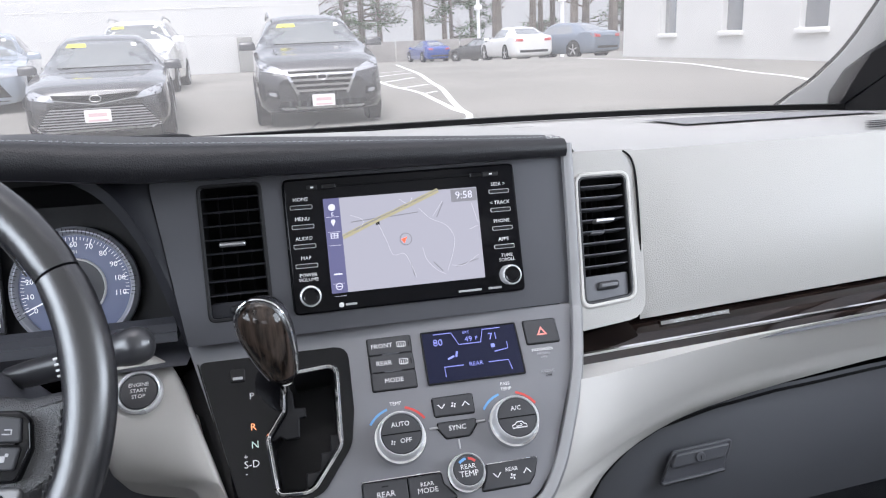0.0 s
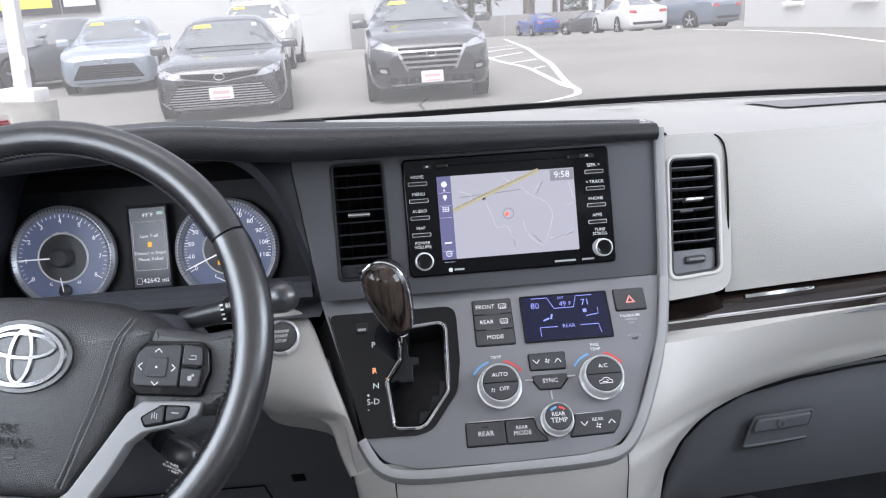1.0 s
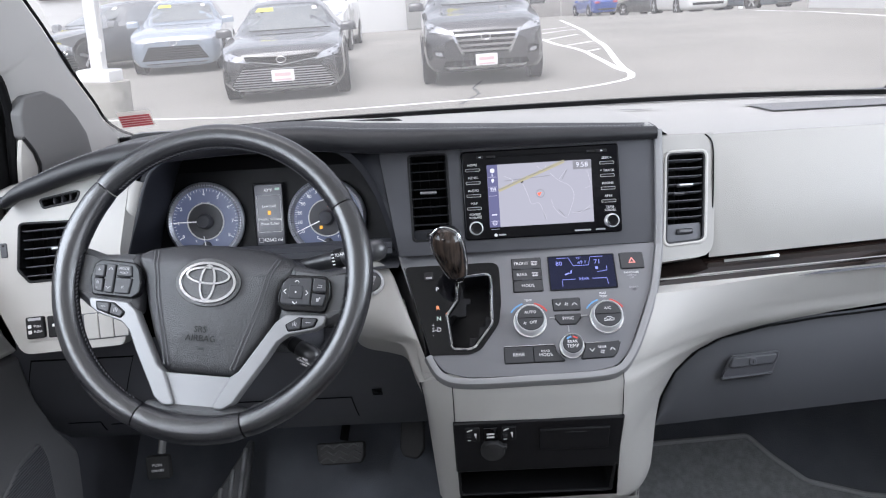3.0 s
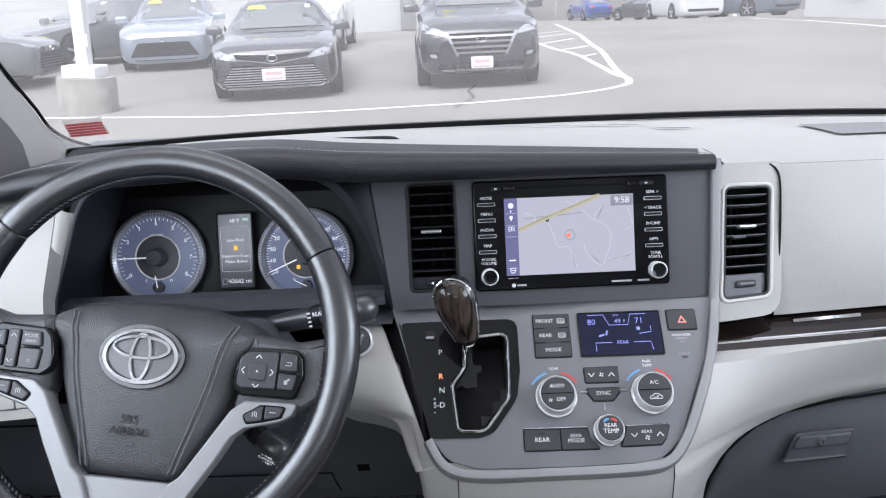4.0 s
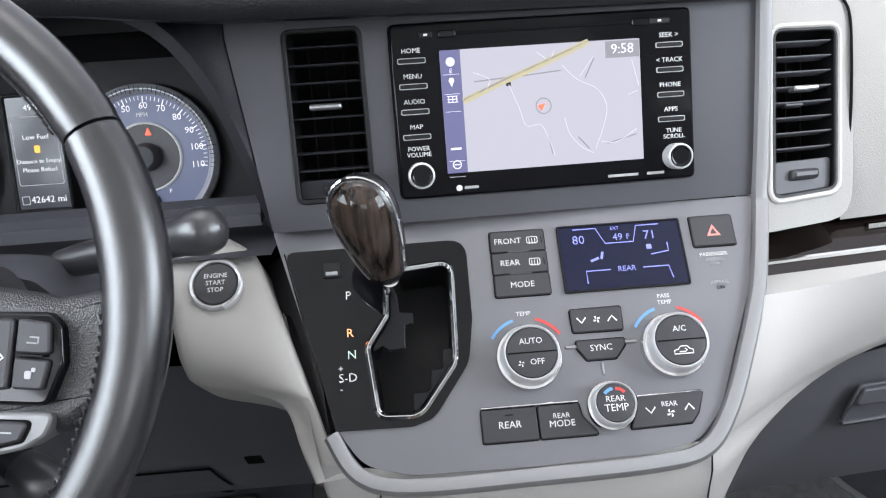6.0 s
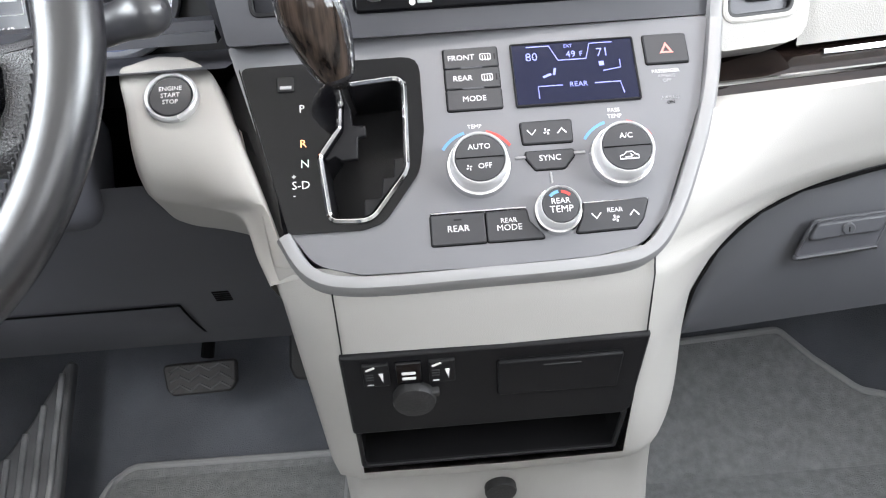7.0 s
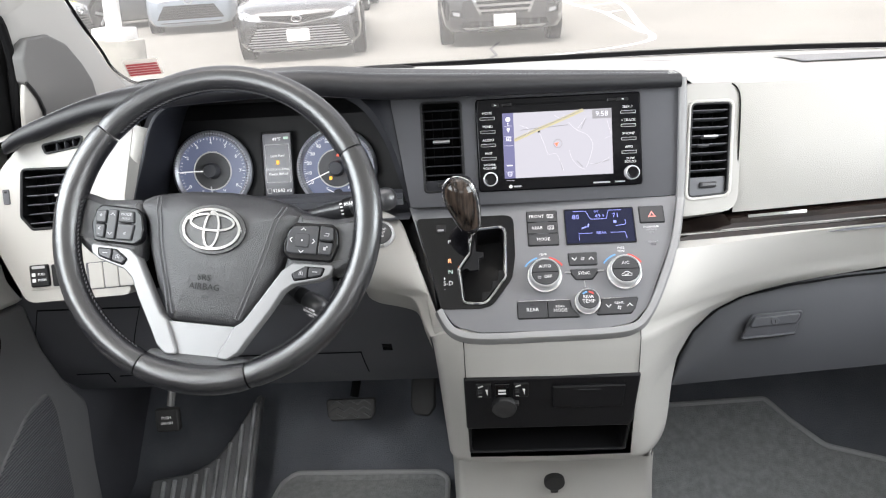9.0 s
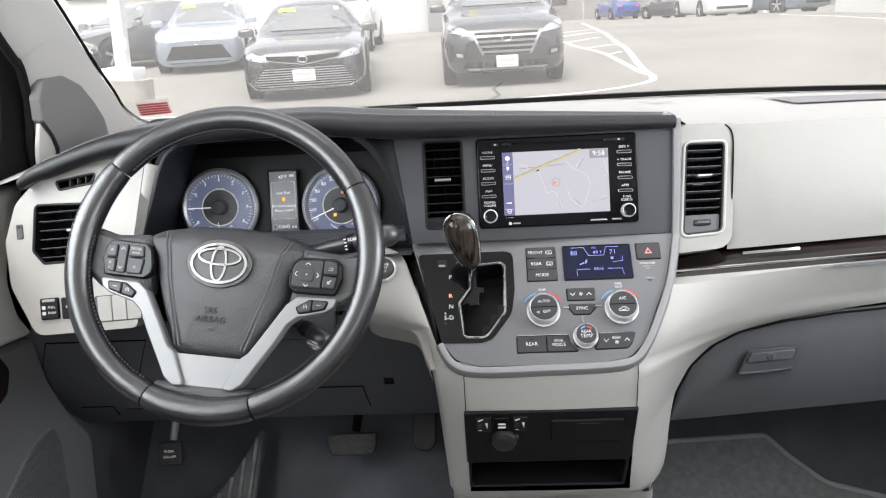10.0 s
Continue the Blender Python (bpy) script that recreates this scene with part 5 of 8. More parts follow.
# ---- gear selector ----
gear = thing("gear_selector", "gear lever with gloss wood knob in a chrome-edged stepped gate", "gear lever", CLIM @ Vector((-0.07, -0.09, 0)))
gl = rpoly([(-0.1265, -0.1445), (-0.0720, -0.1455), (-0.0560, -0.1405), (-0.0280, -0.1030), (-0.0225, -0.0700), (-0.0220, -0.0065), (-0.1610, -0.0070)], [0.004, 0.02, 0.02, 0.03, 0.03, 0.014, 0.006])
gate_out = inset(gate, -0.0042)
part("gloss_surround", holed(at(CLIM, 0, 0, 0.0018), gl, [gate_out], 0.0014), PIANO, gear, "gloss black surround")
bm = bmesh.new()
fold = [[(-0.1612, -0.0075, 0.0015), (-0.1690, -0.0080, -0.008), (-0.1790, -0.0090, -0.020)], [(-0.1445, -0.0750, 0.0015), (-0.1525, -0.0760, -0.008), (-0.1610, -0.0770, -0.018)], [(-0.1267, -0.1447, 0.0015), (-0.1310, -0.1450, -0.004), (-0.1370, -0.1460, -0.012)]]
ring_strip(bm, [[bm.verts.new(CLIM @ Vector(q)) for q in r] for r in fold], closed=False)
bmesh.ops.solidify(bm, geom=list(bm.faces), thickness=0.002)
part("gloss_side", bm, PIANO, gear, "gloss black sloping side")
part("gate_edge", frame_ring(CLIM, inset(gate, -0.0042), gate, 0.0060, 0.0018), CHROME, gear, "chrome gate edge")
bm = bmesh.new()
r0 = [bm.verts.new(CLIM @ Vector((x, y, 0.003))) for x, y in inset(gate, 0.0002)]
r1 = [bm.verts.new(CLIM @ Vector((x, y, -0.045))) for x, y in inset(gate, 0.001)]
ring_strip(bm, [r0, r1])
bm.faces.new(r1)
part("gate_well", bm, BLACK_PANEL, gear)
# stepped slot inside the gate
part("gate_step", plate(CLIM, rpoly([(-0.0988, -0.0868), (-0.0840, -0.0648), (-0.0832, -0.0450), (-0.0775, -0.0450), (-0.0765, -0.0605), (-0.0665, -0.0615), (-0.0665, -0.0700), (-0.0728, -0.0710), (-0.0735, -0.0885), (-0.0858, -0.0893), (-0.0905, -0.0855), (-0.0965, -0.0885)], 0.0012, 2), 0.004, 0.001, -0.004), BLACK_PANEL, gear)
part("gate_step", plate(CLIM, rpoly([(-0.0385, -0.1000), (-0.0375, -0.0902), (-0.0468, -0.0905), (-0.0475, -0.1048), (-0.0562, -0.1054), (-0.0577, -0.1209), (-0.0703, -0.1213), (-0.0712, -0.1345), (-0.0665, -0.1345)], 0.0012, 2), 0.004, 0.001, -0.004), BLACK_PANEL, gear)
for w, x, y, m in (("P", -0.1141, -0.0452, WHITE_INK), ("R", -0.1139, -0.0742, AMBER_LIT), ("N", -0.1130, -0.0906, GREEN_LIT), ("S-D", -0.1165, -0.1074, WHITE_INK), ("+", -0.1215, -0.1005, WHITE_INK), ("-", -0.1215, -0.1150, WHITE_INK)):
    lettering(w, at(CLIM, x, y, 0.0019), 0.0090 if len(w) > 1 or w.isalpha() else 0.007, m, gear)
part("lock_release", plate(CLIM, rrect(0.0135, 0.0130, 0.002, -0.1258, -0.0239), 0.003, 0.0008), BLACK, gear)
part("lock_release_slot", block((-0.1258, -0.0268, 0.0032), (0.009, 0.0030, 0.0008), 0.0006, CLIM), GREY_INK, gear)
base, low, top = CLIM @ Vector((-0.080, -0.038, -0.02)), Vector((-0.1055, 0.6115, 0.9630)), Vector((-0.1262, 0.6085, 1.0400))
part("shaft", tube([base, base.lerp(low, 0.5), low], 0.0065, 14, scales=[1.0, 1.0, 1.1]), CHROME, gear, "chrome shaft")
ax = (top - low).normalized()
fr = Vector((-0.28, -0.80, 0.45))
fr = (fr - ax * fr.dot(ax)).normalized()
sd = ax.cross(fr)
KN = Matrix(((sd.x, ax.x, fr.x, low.x), (sd.y, ax.y, fr.y, low.y), (sd.z, ax.z, fr.z, low.z), (0, 0, 0, 1)))
L = (top - low).length
KPROF = [(0.0, 0.0100), (0.05, 0.0135), (0.15, 0.0168), (0.28, 0.0198), (0.42, 0.0222), (0.56, 0.0238), (0.68, 0.0240), (0.80, 0.0224), (0.89, 0.0188), (0.95, 0.0130), (0.985, 0.0075), (1.0, 0.002)]


def knob_bm(z0, z1, grow=1.0, n=28):
    bm = bmesh.new()
    rows = []
    for f, r in KPROF:
        rows.append([bm.verts.new(KN @ Vector((r * grow * math.cos(a), f * L, (z1 if math.sin(a) > 0 else z0) * r * grow * math.sin(a)))) for a in steps(0, 2 * math.pi, n)[:-1]])
    ring_strip(bm, rows)
    bm.faces.new(rows[-1])
    bm.faces.new(list(reversed(rows[0])))
    return bm


part("knob_body", knob_bm(1.15, 0.55), LEATHER, gear, "black leather knob back")
bm = bmesh.new()
rows = []
for f, r in KPROF[1:]:
    rows.append([bm.verts.new(KN @ Vector((0.90 * r * math.cos(a), f * L * 0.985, 0.70 * r * math.sin(a) + 0.0012))) for a in steps(0.05, math.pi - 0.05, 14)])
ring_strip(bm, rows, closed=False)
bmesh.ops.solidify(bm, geom=list(bm.faces), thickness=0.0015)
part("knob_face", bm, wood("striped_knob_wood", (0.004, 0.003, 0.0025, 1), (0.055, 0.040, 0.032, 1), (75, 75, 5)), gear, "gloss dark wood knob face")
rim = [KN @ Vector((0.93 * r, f * L, 0.0035)) for f, r in KPROF[1:]] + [KN @ Vector((-0.93 * r, f * L, 0.0035)) for f, r in reversed(KPROF[1:])]
part("knob_trim", tube(smooth_path(rim, 4), 0.0011, 6), CHROME, gear, "thin chrome knob trim")

# ---- starter button and stalk ----
START = at(CLIM, -0.2124, -0.0290, 0.0035)
sb = thing("starter_button", "round black engine starter button in a bright silver ring", "button", START @ Vector((0, 0, 0)))
part("ring", lathe(START, [(0.0205, -0.004), (0.0205, 0.003), (0.0190, 0.0045), (0.0172, 0.0035), (0.0168, 0.0)], 40, cap=False), DIAL_SILVER, sb, "bright silver ring")
part("cap", lathe(START, [(0.0166, -0.004), (0.0166, 0.0018), (0.0155, 0.0030), (0.008, 0.0034)], 36), BUTTON, sb)
for w, y in (("ENGINE", 0.0060), ("START", 0.0005), ("STOP", -0.0050)):
    lettering(w, at(START, 0, y, 0.0036), 0.0050, WHITE_INK, sb)

# ---- steering wheel ----
TURNED = WHEEL @ pose(0, 0, 0, 0, 0, -7.5)
wheel = thing("steering_wheel", "black leather steering wheel with silver spokes, turned slightly clockwise", "steering wheel", WHEEL @ Vector((0, -0.18, 0)))


def rim_arc(a0, a1, grip=0.0):
    bm = bmesh.new()
    rows = []
    n = max(8, int(abs(a1 - a0) / 3))
    for a in steps(a0, a1, n):
        t = radians(a)
        bulge = 1 + 0.10 * math.exp(-((a - 14) / 16) ** 2) + 0.10 * math.exp(-((a - 166) / 16) ** 2) + 0.12 * math.exp(-((a - 270) / 20) ** 2)
        endf = 1 - 0.05 * math.exp(-min(abs(a - a0), abs(a - a1)) / 0.6)
        row = []
        for k in range(18):
            p = 2 * math.pi * k / 18
            rr, zz = 0.0154 * bulge * math.cos(p) * endf, 0.0165 * math.sin(p) * endf
            row.append(bm.verts.new(TURNED @ Vector(((0.1805 + rr) * math.cos(t), (0.1805 + rr) * math.sin(t), zz))))
        rows.append(row)
    ring_strip(bm, rows)
    bm.faces.new(rows[-1])
    bm.faces.new(list(reversed(rows[0])))
    return bm


for a0, a1 in ((34.3, 145.7), (-69.2, 33.7), (146.3, 249.2), (249.8, 290.2)):
    part("rim", rim_arc(a0, a1), LEATHER, wheel, "black leather rim section")
bm = bmesh.new()
for a0, a1 in ((37, 143), (-66, 5), (175, 246)):
    k = int((a1 - a0) / 1.7)
    for i in range(k):
        a, b = radians(a0 + (a1 - a0) * i / k), radians(a0 + (a1 - a0) * (i + 0.6) / k)
        tube([TURNED @ Vector((0.1645 * math.cos(t), 0.1645 * math.sin(t), 0.0035 + (0.003 if j else 0))) for j, t in enumerate((a, b))], 0.0008, 5, bm=bm)
tagged(part("rim_stitching", bm, mat("dark_thread", (0.045, 0.045, 0.048), 0.6, mottle=0), wheel), kind="stuff")
# padded hub
hub_o = rpoly([(-0.042, -0.117), (0.044, -0.117), (0.068, -0.073), (0.082, -0.036), (0.090, -0.004), (0.108, 0.021), (0.087, 0.0350), (0.047, 0.0450), (0.0, 0.0475), (-0.047, 0.0450), (-0.087, 0.0350), (-0.108, 0.021), (-0.090, -0.004), (-0.080, -0.036), (-0.066, -0.073)], [0.012, 0.012] + [0.03] * 13, 3)
part("hub_back", plate(TURNED, inset(hub_o, 0.006), 0.05, 0.01, -0.085), BLACK, wheel)
hub_i = inset(hub_o, 0.016)
hub_c = Vector((sum(p[0] for p in hub_i) / len(hub_i), sum(p[1] for p in hub_i) / len(hub_i)))


def hub_z(x, y):
    """Height of the padded hub over the wheel's plane."""
    d = Vector((x, y)) - hub_c
    best = 9.0
    for i in range(len(hub_i)):
        a, b = Vector(hub_i[i - 1]) - hub_c, Vector(hub_i[i]) - hub_c
        e = b - a
        den = d.x * e.y - d.y * e.x
        if abs(den) > 1e-9:
            t, u = (a.x * e.y - a.y * e.x) / den, (a.x * d.y - a.y * d.x) / den
            if t > 0 and -0.001 <= u <= 1.001:
                best = min(best, t)
    return pad_height(x, y, min(1.0, 1 / best))


def pad_roll(y):
    """How far the top edge of the pad rolls away from the driver."""
    return 0.022 * (max(0.0, y - 0.004) / 0.0435) ** 2


def pad_height(x, y, f):
    return -0.002 - pad_roll(y) + 0.011 * (1 - f ** 4) * math.exp(-(x / 0.10) ** 2 - ((y + 0.03) / 0.085) ** 2)


bm = bmesh.new()
rows = [[bm.verts.new(TURNED @ Vector((x, y, z - pad_roll(y)))) for x, y in o] for o, z in ((hub_o, -0.040), (hub_o, -0.018), (inset(hub_o, 0.0025), -0.010), (inset(hub_o, 0.008), -0.0045), (hub_i, -0.002))]
for f in (0.95, 0.89, 0.82, 0.74, 0.65, 0.55, 0.44, 0.33, 0.22, 0.11, 0.04):
    rows.append([bm.verts.new(TURNED @ Vector((q.x, q.y, pad_height(q.x, q.y, f)))) for q in [hub_c + (Vector(p) - hub_c) * f for p in hub_i]])
ring_strip(bm, rows)
bm.faces.new(rows[-1])
part("hub_pad", bm, HUB_VINYL, wheel, "black grained airbag cover", sharp=60)
for s in (-1, 1):
    path = [(s * 0.0745, 0.029), (s * 0.0665, 0.003), (s * 0.0600, -0.030), (s * 0.0480, -0.072), (s * 0.0375, -0.108)]
    for d in (0.0, 0.0048):
        bm = bmesh.new()
        P = smooth_path([(x + s * d, y, 0) for x, y in path], 16)
        for i in range(0, len(P) - 1):
            a, b = P[i].lerp(P[i + 1], 0.1), P[i].lerp(P[i + 1], 0.75)
            tube([TURNED @ Vector((q.x, q.y, hub_z(q.x, q.y) + 0.0008)) for q in (a, b)], 0.0009, 5, bm=bm)
        part("hub_stitching", bm, mat("charcoal_thread", (0.10, 0.10, 0.106), 0.6, mottle=0), wheel)
# emblem: three chrome ovals on a dark disc, as plain shapes
EM = at(TURNED, 0.0, -0.0075, hub_z(0, -0.0075) - 0.0002)
part("emblem_base", plate(EM, circle(0.040, n=40, squash=0.74), 0.007, 0.0008, -0.005), LEATHER, wheel)


def oval(cx, cy, rx, ry, w, n=40):
    P = [EM @ Vector((cx + rx * math.cos(2 * math.pi * i / n), cy + ry * math.sin(2 * math.pi * i / n), 0.003)) for i in range(n)]
    return sweep(P, [(-w / 2, -0.0015), (-w * 0.3, 0.0015), (w * 0.3, 0.0015), (w / 2, -0.0015)], EM.to_3x3() @ Vector((0, 0, 1)), closed=True)


for q in ((0, 0, 0.0332, 0.0232, 0.0052), (0, 0.008, 0.0257, 0.0096, 0.0042), (0, -0.0005, 0.0086, 0.0207, 0.0042)):
    part("emblem", oval(*q), EMBLEM, wheel, "chrome oval emblem")
lettering("SRS", at(TURNED, -0.002, -0.0640, hub_z(0, -0.064) + 0.0008), 0.0105, BLACK, wheel), lettering("AIRBAG", at(TURNED, -0.001, -0.0745, hub_z(0, -0.0745) + 0.0008), 0.0105, BLACK, wheel)
part("airbag_mark", block((0.0, -0.0855, hub_z(0, -0.0855) + 0.0006), (0.008, 0.003, 0.0004), 0.001, TURNED), BUTTON, wheel)
for s in (-1, 1):
    fl = lambda pts: [(s * x, y) for x, y in (pts if s > 0 else list(reversed(pts)))]
    part("spoke", plate(TURNED, rpoly(fl([(0.085, -0.050), (0.150, -0.046), (0.172, -0.030), (0.170, 0.028), (0.140, 0.020), (0.095, 0.024)]), 0.008), 0.024, 0.008, -0.026), HUB_VINYL, wheel)
    pod = rpoly(fl([(0.0850, -0.0270), (0.0930, -0.0335), (0.1430, -0.0325), (0.1490, -0.0120), (0.1460, 0.0060), (0.1390, 0.0120), (0.0960, 0.0105), (0.0885, 0.0030), (0.0840, -0.0140)]), 0.006)
    part("switch_pod", plate(TURNED, pod, 0.010, 0.002, -0.006), PIANO, wheel, "gloss black switch pod")
    if s < 0:
        for pts in ([(-0.1432, 0.0030), (-0.1312, 0.0060), (-0.1305, -0.0100), (-0.1425, -0.0100)], [(-0.1428, -0.0116), (-0.1305, -0.0116), (-0.1300, -0.0285), (-0.1395, -0.0270)],
                    [(-0.1286, 0.0063), (-0.1178, 0.0066), (-0.1170, -0.0290), (-0.1276, -0.0288)], [(-0.1160, 0.0066), (-0.0985, 0.0058), (-0.0958, -0.0078), (-0.1154, -0.0080)], [(-0.1152, -0.0096), (-0.0952, -0.0094), (-0.0968, -0.0285), (-0.1145, -0.0290)]):
            part("switch", plate(at(TURNED, 0, 0, 0.004), rpoly(list(reversed(pts)), 0.0022), 0.003, 0.0012), BUTTON, wheel)
        for x, y, w in ((-0.137, -0.002, "+"), (-0.1365, -0.023, "-"), (-0.105, -0.0205, "\u00ab"), (-0.1365, -0.0165, "\u00ab")):
            lettering(w, at(TURNED, x, y, 0.0071), 0.0075, GREY_INK, wheel)
        for y, d in ((0.0020, 1), (-0.0240, -1)):
            part("arrow_mark", sweep([TURNED @ Vector((-0.1228 + q * 0.0026, y - d * abs(q) * 0.0028, 0.0071)) for q in (-1, 0, 1)], [(-0.0004, 0), (0.0004, 0), (0.0004, 0.0003), (-0.0004, 0.0003)], TURNED.to_3x3() @ Vector((0, 0, 1))), GREY_INK, wheel)
        lettering("MODE", at(TURNED, -0.1062, 0.0015, 0.0071), 0.0046, GREY_INK, wheel)
        lettering("HOLD", at(TURNED, -0.1062, -0.0035, 0.0071), 0.0036, GREY_INK, wheel)
        for x, y, w in ((-0.1365, -0.0108, 0.0085), (-0.1055, -0.0087, 0.012)):
            part("switch_divider", block((x, y, 0.0073), (w, 0.0014, 0.0014), 0.0006, TURNED), BLACK, wheel)
    else:
        part("switch", plate(at(TURNED, 0, 0, 0.004), rpoly([(0.0885, -0.0268), (0.1245, -0.0255), (0.1245, 0.0085), (0.0955, 0.0060), (0.0895, -0.0010)], [0.006, 0.002, 0.003, 0.006, 0.006]), 0.003, 0.0015), BUTTON, wheel)
        part("switch_centre", plate(at(TURNED, 0.1068, -0.0105, 0.0068), rrect(0.0165, 0.0160, 0.003), 0.0016, 0.0007), BUTTON, wheel)
        for x, y, a in ((0, 0.0132, 0), (0, -0.0130, 180), (0.0132, 0, -90), (-0.0132, 0, 90)):
            Q = at(TURNED, 0.1068 + x, -0.0105 + y, 0.0071) @ pose(0, 0, 0, 0, 0, a)
            part("arrow_mark", sweep([Q @ Vector(v) for v in ((-0.0028, -0.0014, 0), (0, 0.0014, 0), (0.0028, -0.0014, 0))], [(-0.0004, 0), (0.0004, 0), (0.0004, 0.0003), (-0.0004, 0.0003)], TURNED.to_3x3() @ Vector((0, 0, 1))), WHITE_INK, wheel)
        part("switch_dot", block((0.1068, -0.0105, 0.0085), (0.0018, 0.0018, 0.0003), 0.0005, TURNED), WHITE_INK, wheel)
        for pts in ([(0.1262, -0.0082), (0.1428, -0.0082), (0.1412, 0.0072), (0.1262, 0.0085)], [(0.1262, -0.0250), (0.1408, -0.0250), (0.1430, -0.0105), (0.1262, -0.0098)]):
            part("switch", plate(at(TURNED, 0, 0, 0.004), rpoly(pts, 0.0022), 0.003, 0.0012), BUTTON, wheel)
        part("switch_divider", block((0.1345, -0.0090, 0.0073), (0.0110, 0.0014, 0.0014), 0.0006, TURNED), BLACK, wheel)
        for y, d in ((-0.0002, 1), (-0.0030, -1)):
            part("switch_mark", block((0.1345 + 0.0006 * d, y, 0.0072), (0.0048, 0.0008, 0.0003), 0.0003, TURNED), GREY_INK, wheel)
        part("switch_mark", block((0.1370, -0.0016, 0.0072), (0.0008, 0.0034, 0.0003), 0.0003, TURNED), GREY_INK, wheel)
        part("switch_mark", block((0.1338, -0.0180, 0.0072), (0.0034, 0.0040, 0.0003), 0.0010, TURNED), GREY_INK, wheel)
        part("switch_mark", block((0.1362, -0.0155, 0.0072), (0.0022, 0.0022, 0.0003), 0.0008, TURNED), GREY_INK, wheel)
    arm = fl([(0.0980, -0.0375), (0.0862, -0.0472), (0.0667, -0.0800), (0.0490, -0.1095), (0.0405, -0.1160), (0.0220, -0.1545), (0.0360, -0.1545), (0.0475, -0.1460), (0.0592, -0.1260), (0.0788, -0.0932), (0.0900, -0.0715), (0.1010, -0.0620), (0.1327, -0.0535), (0.1425, -0.0470), (0.1470, -0.0352)])
    part("silver_arm", plate(TURNED, rpoly(list(reversed(arm)), 0.0045, 3), 0.018, 0.0016, -0.015), SILVER_SOFT, wheel, "satin silver spoke trim")
    pocket = fl([(0.0975, -0.0502), (0.1020, -0.0582), (0.1170, -0.0548), (0.1335, -0.0500), (0.1372, -0.0392), (0.1130, -0.0398)])
    part("switch_gap", plate(TURNED, rpoly(pocket, 0.003), 0.0006, 0.0002, 0.003), VOID, wheel)
    for low_k in ([(0.0992, -0.0503), (0.1030, -0.0566), (0.1164, -0.0536), (0.1164, -0.0404), (0.1128, -0.0410)], [(0.1180, -0.0532), (0.1322, -0.0492), (0.1354, -0.0402), (0.1180, -0.0404)]):
        part("lower_switch", plate(TURNED, rpoly(fl(low_k), 0.0025), 0.0030, 0.0012, 0.0025), BUTTON, wheel)
    for j in (-1, 0, 1):
        part("switch_mark", block((s * (0.1095 + 0.0018 * j), -0.0480 - 0.0008 * abs(j), 0.0057), (0.0008, 0.0045, 0.0003), 0.0003, TURNED), GREY_INK, wheel)
    part("switch_mark", block((s * 0.1255, -0.0455, 0.0057), (0.0060, 0.0009, 0.0003), 0.0003, TURNED @ pose(0, 0, 0, 0, 0, 0)), GREY_INK, wheel)
part("silver_base", plate(TURNED, rpoly([(-0.0225, -0.1550), (0.0225, -0.1550), (0.0420, -0.1165), (-0.0420, -0.1165)], 0.002), 0.0150, 0.0012, -0.0180), SILVER_SOFT, wheel, "satin silver lower spoke")
part("lower_spoke", plate(TURNED, rpoly([(-0.060, -0.150), (0.060, -0.150), (0.072, -0.176), (-0.072, -0.176)], 0.008), 0.022, 0.008, -0.022), HUB_VINYL, wheel)

# column shroud and stalks
col = thing("steering_column", "charcoal steering column shroud with wiper and cruise stalks", "steering column", (-0.40, 0.62, 0.93))
bm = bmesh.new()
rows = []
for z, w, h in ((-0.058, 0.070, 0.046), (-0.075, 0.086, 0.056), (-0.12, 0.094, 0.060), (-0.18, 0.094, 0.060), (-0.28, 0.085, 0.052)):
    rows.append([bm.verts.new(WHEEL @ Vector((x, y - 0.02, z))) for x, y in rrect(2 * w, 2 * h, 0.03, n=4)])
ring_strip(bm, rows)
bm.faces.new(rows[0]), bm.faces.new(rows[-1])
part("shroud", bm, CHARCOAL, col)


def stalk(a, b, r, end_r, label):
    a, b = Vector(a), Vector(b)
    d = (b - a).normalized()
    k = end_r / r
    P = [a, a + d * 0.02, a.lerp(b, 0.45), a.lerp(b, 0.66), b - d * 0.032, b - d * 0.024, b - d * 0.014, b - d * 0.006, b - d * 0.002, b]
    part("stalk", tube(P, r, 20, scales=[0.8, 0.92, 1.0, 1.05, 0.82 * k, 0.94 * k, k, 0.86 * k, 0.56 * k, 0.15 * k]), STALK, col, label)
    Q = a.lerp(b, 0.42)
    part("stalk_ring", tube([Q, Q + d * 0.003, Q + d * 0.012, Q + d * 0.015], r * 1.12, 20, scales=[0.9, 1.0, 1.0, 0.9]), BLACK, col, "ribbed black twist ring")


stalk((-0.322, 0.606, 0.994), (-0.200, 0.560, 1.030), 0.0118, 0.0152, "black wiper stalk with a round end")
stalk((-0.48, 0.615, 0.985), (-0.600, 0.565, 1.025), 0.0095, 0.011, "black lamp stalk")
stalk((-0.345, 0.500, 0.945), (-0.283, 0.462, 0.920), 0.009, 0.0125, "black cruise control stalk")
Q = facet((-0.302, 0.452, 0.934), (-0.280, 0.445, 0.926), (-0.304, 0.462, 0.912))
for i, w in enumerate(("+ RES", "CANCEL", "- SET")):
    lettering(w, at(Q, 0.006, -0.001 - 0.006 * i, 0.004), 0.0050, WHITE_INK, col)
Q = facet((-0.262, 0.566, 1.026), (-0.232, 0.556, 1.034), (-0.262, 0.562, 1.008))
lettering("REAR", at(Q, 0.002, -0.004, 0.003), 0.0062, WHITE_INK, col)
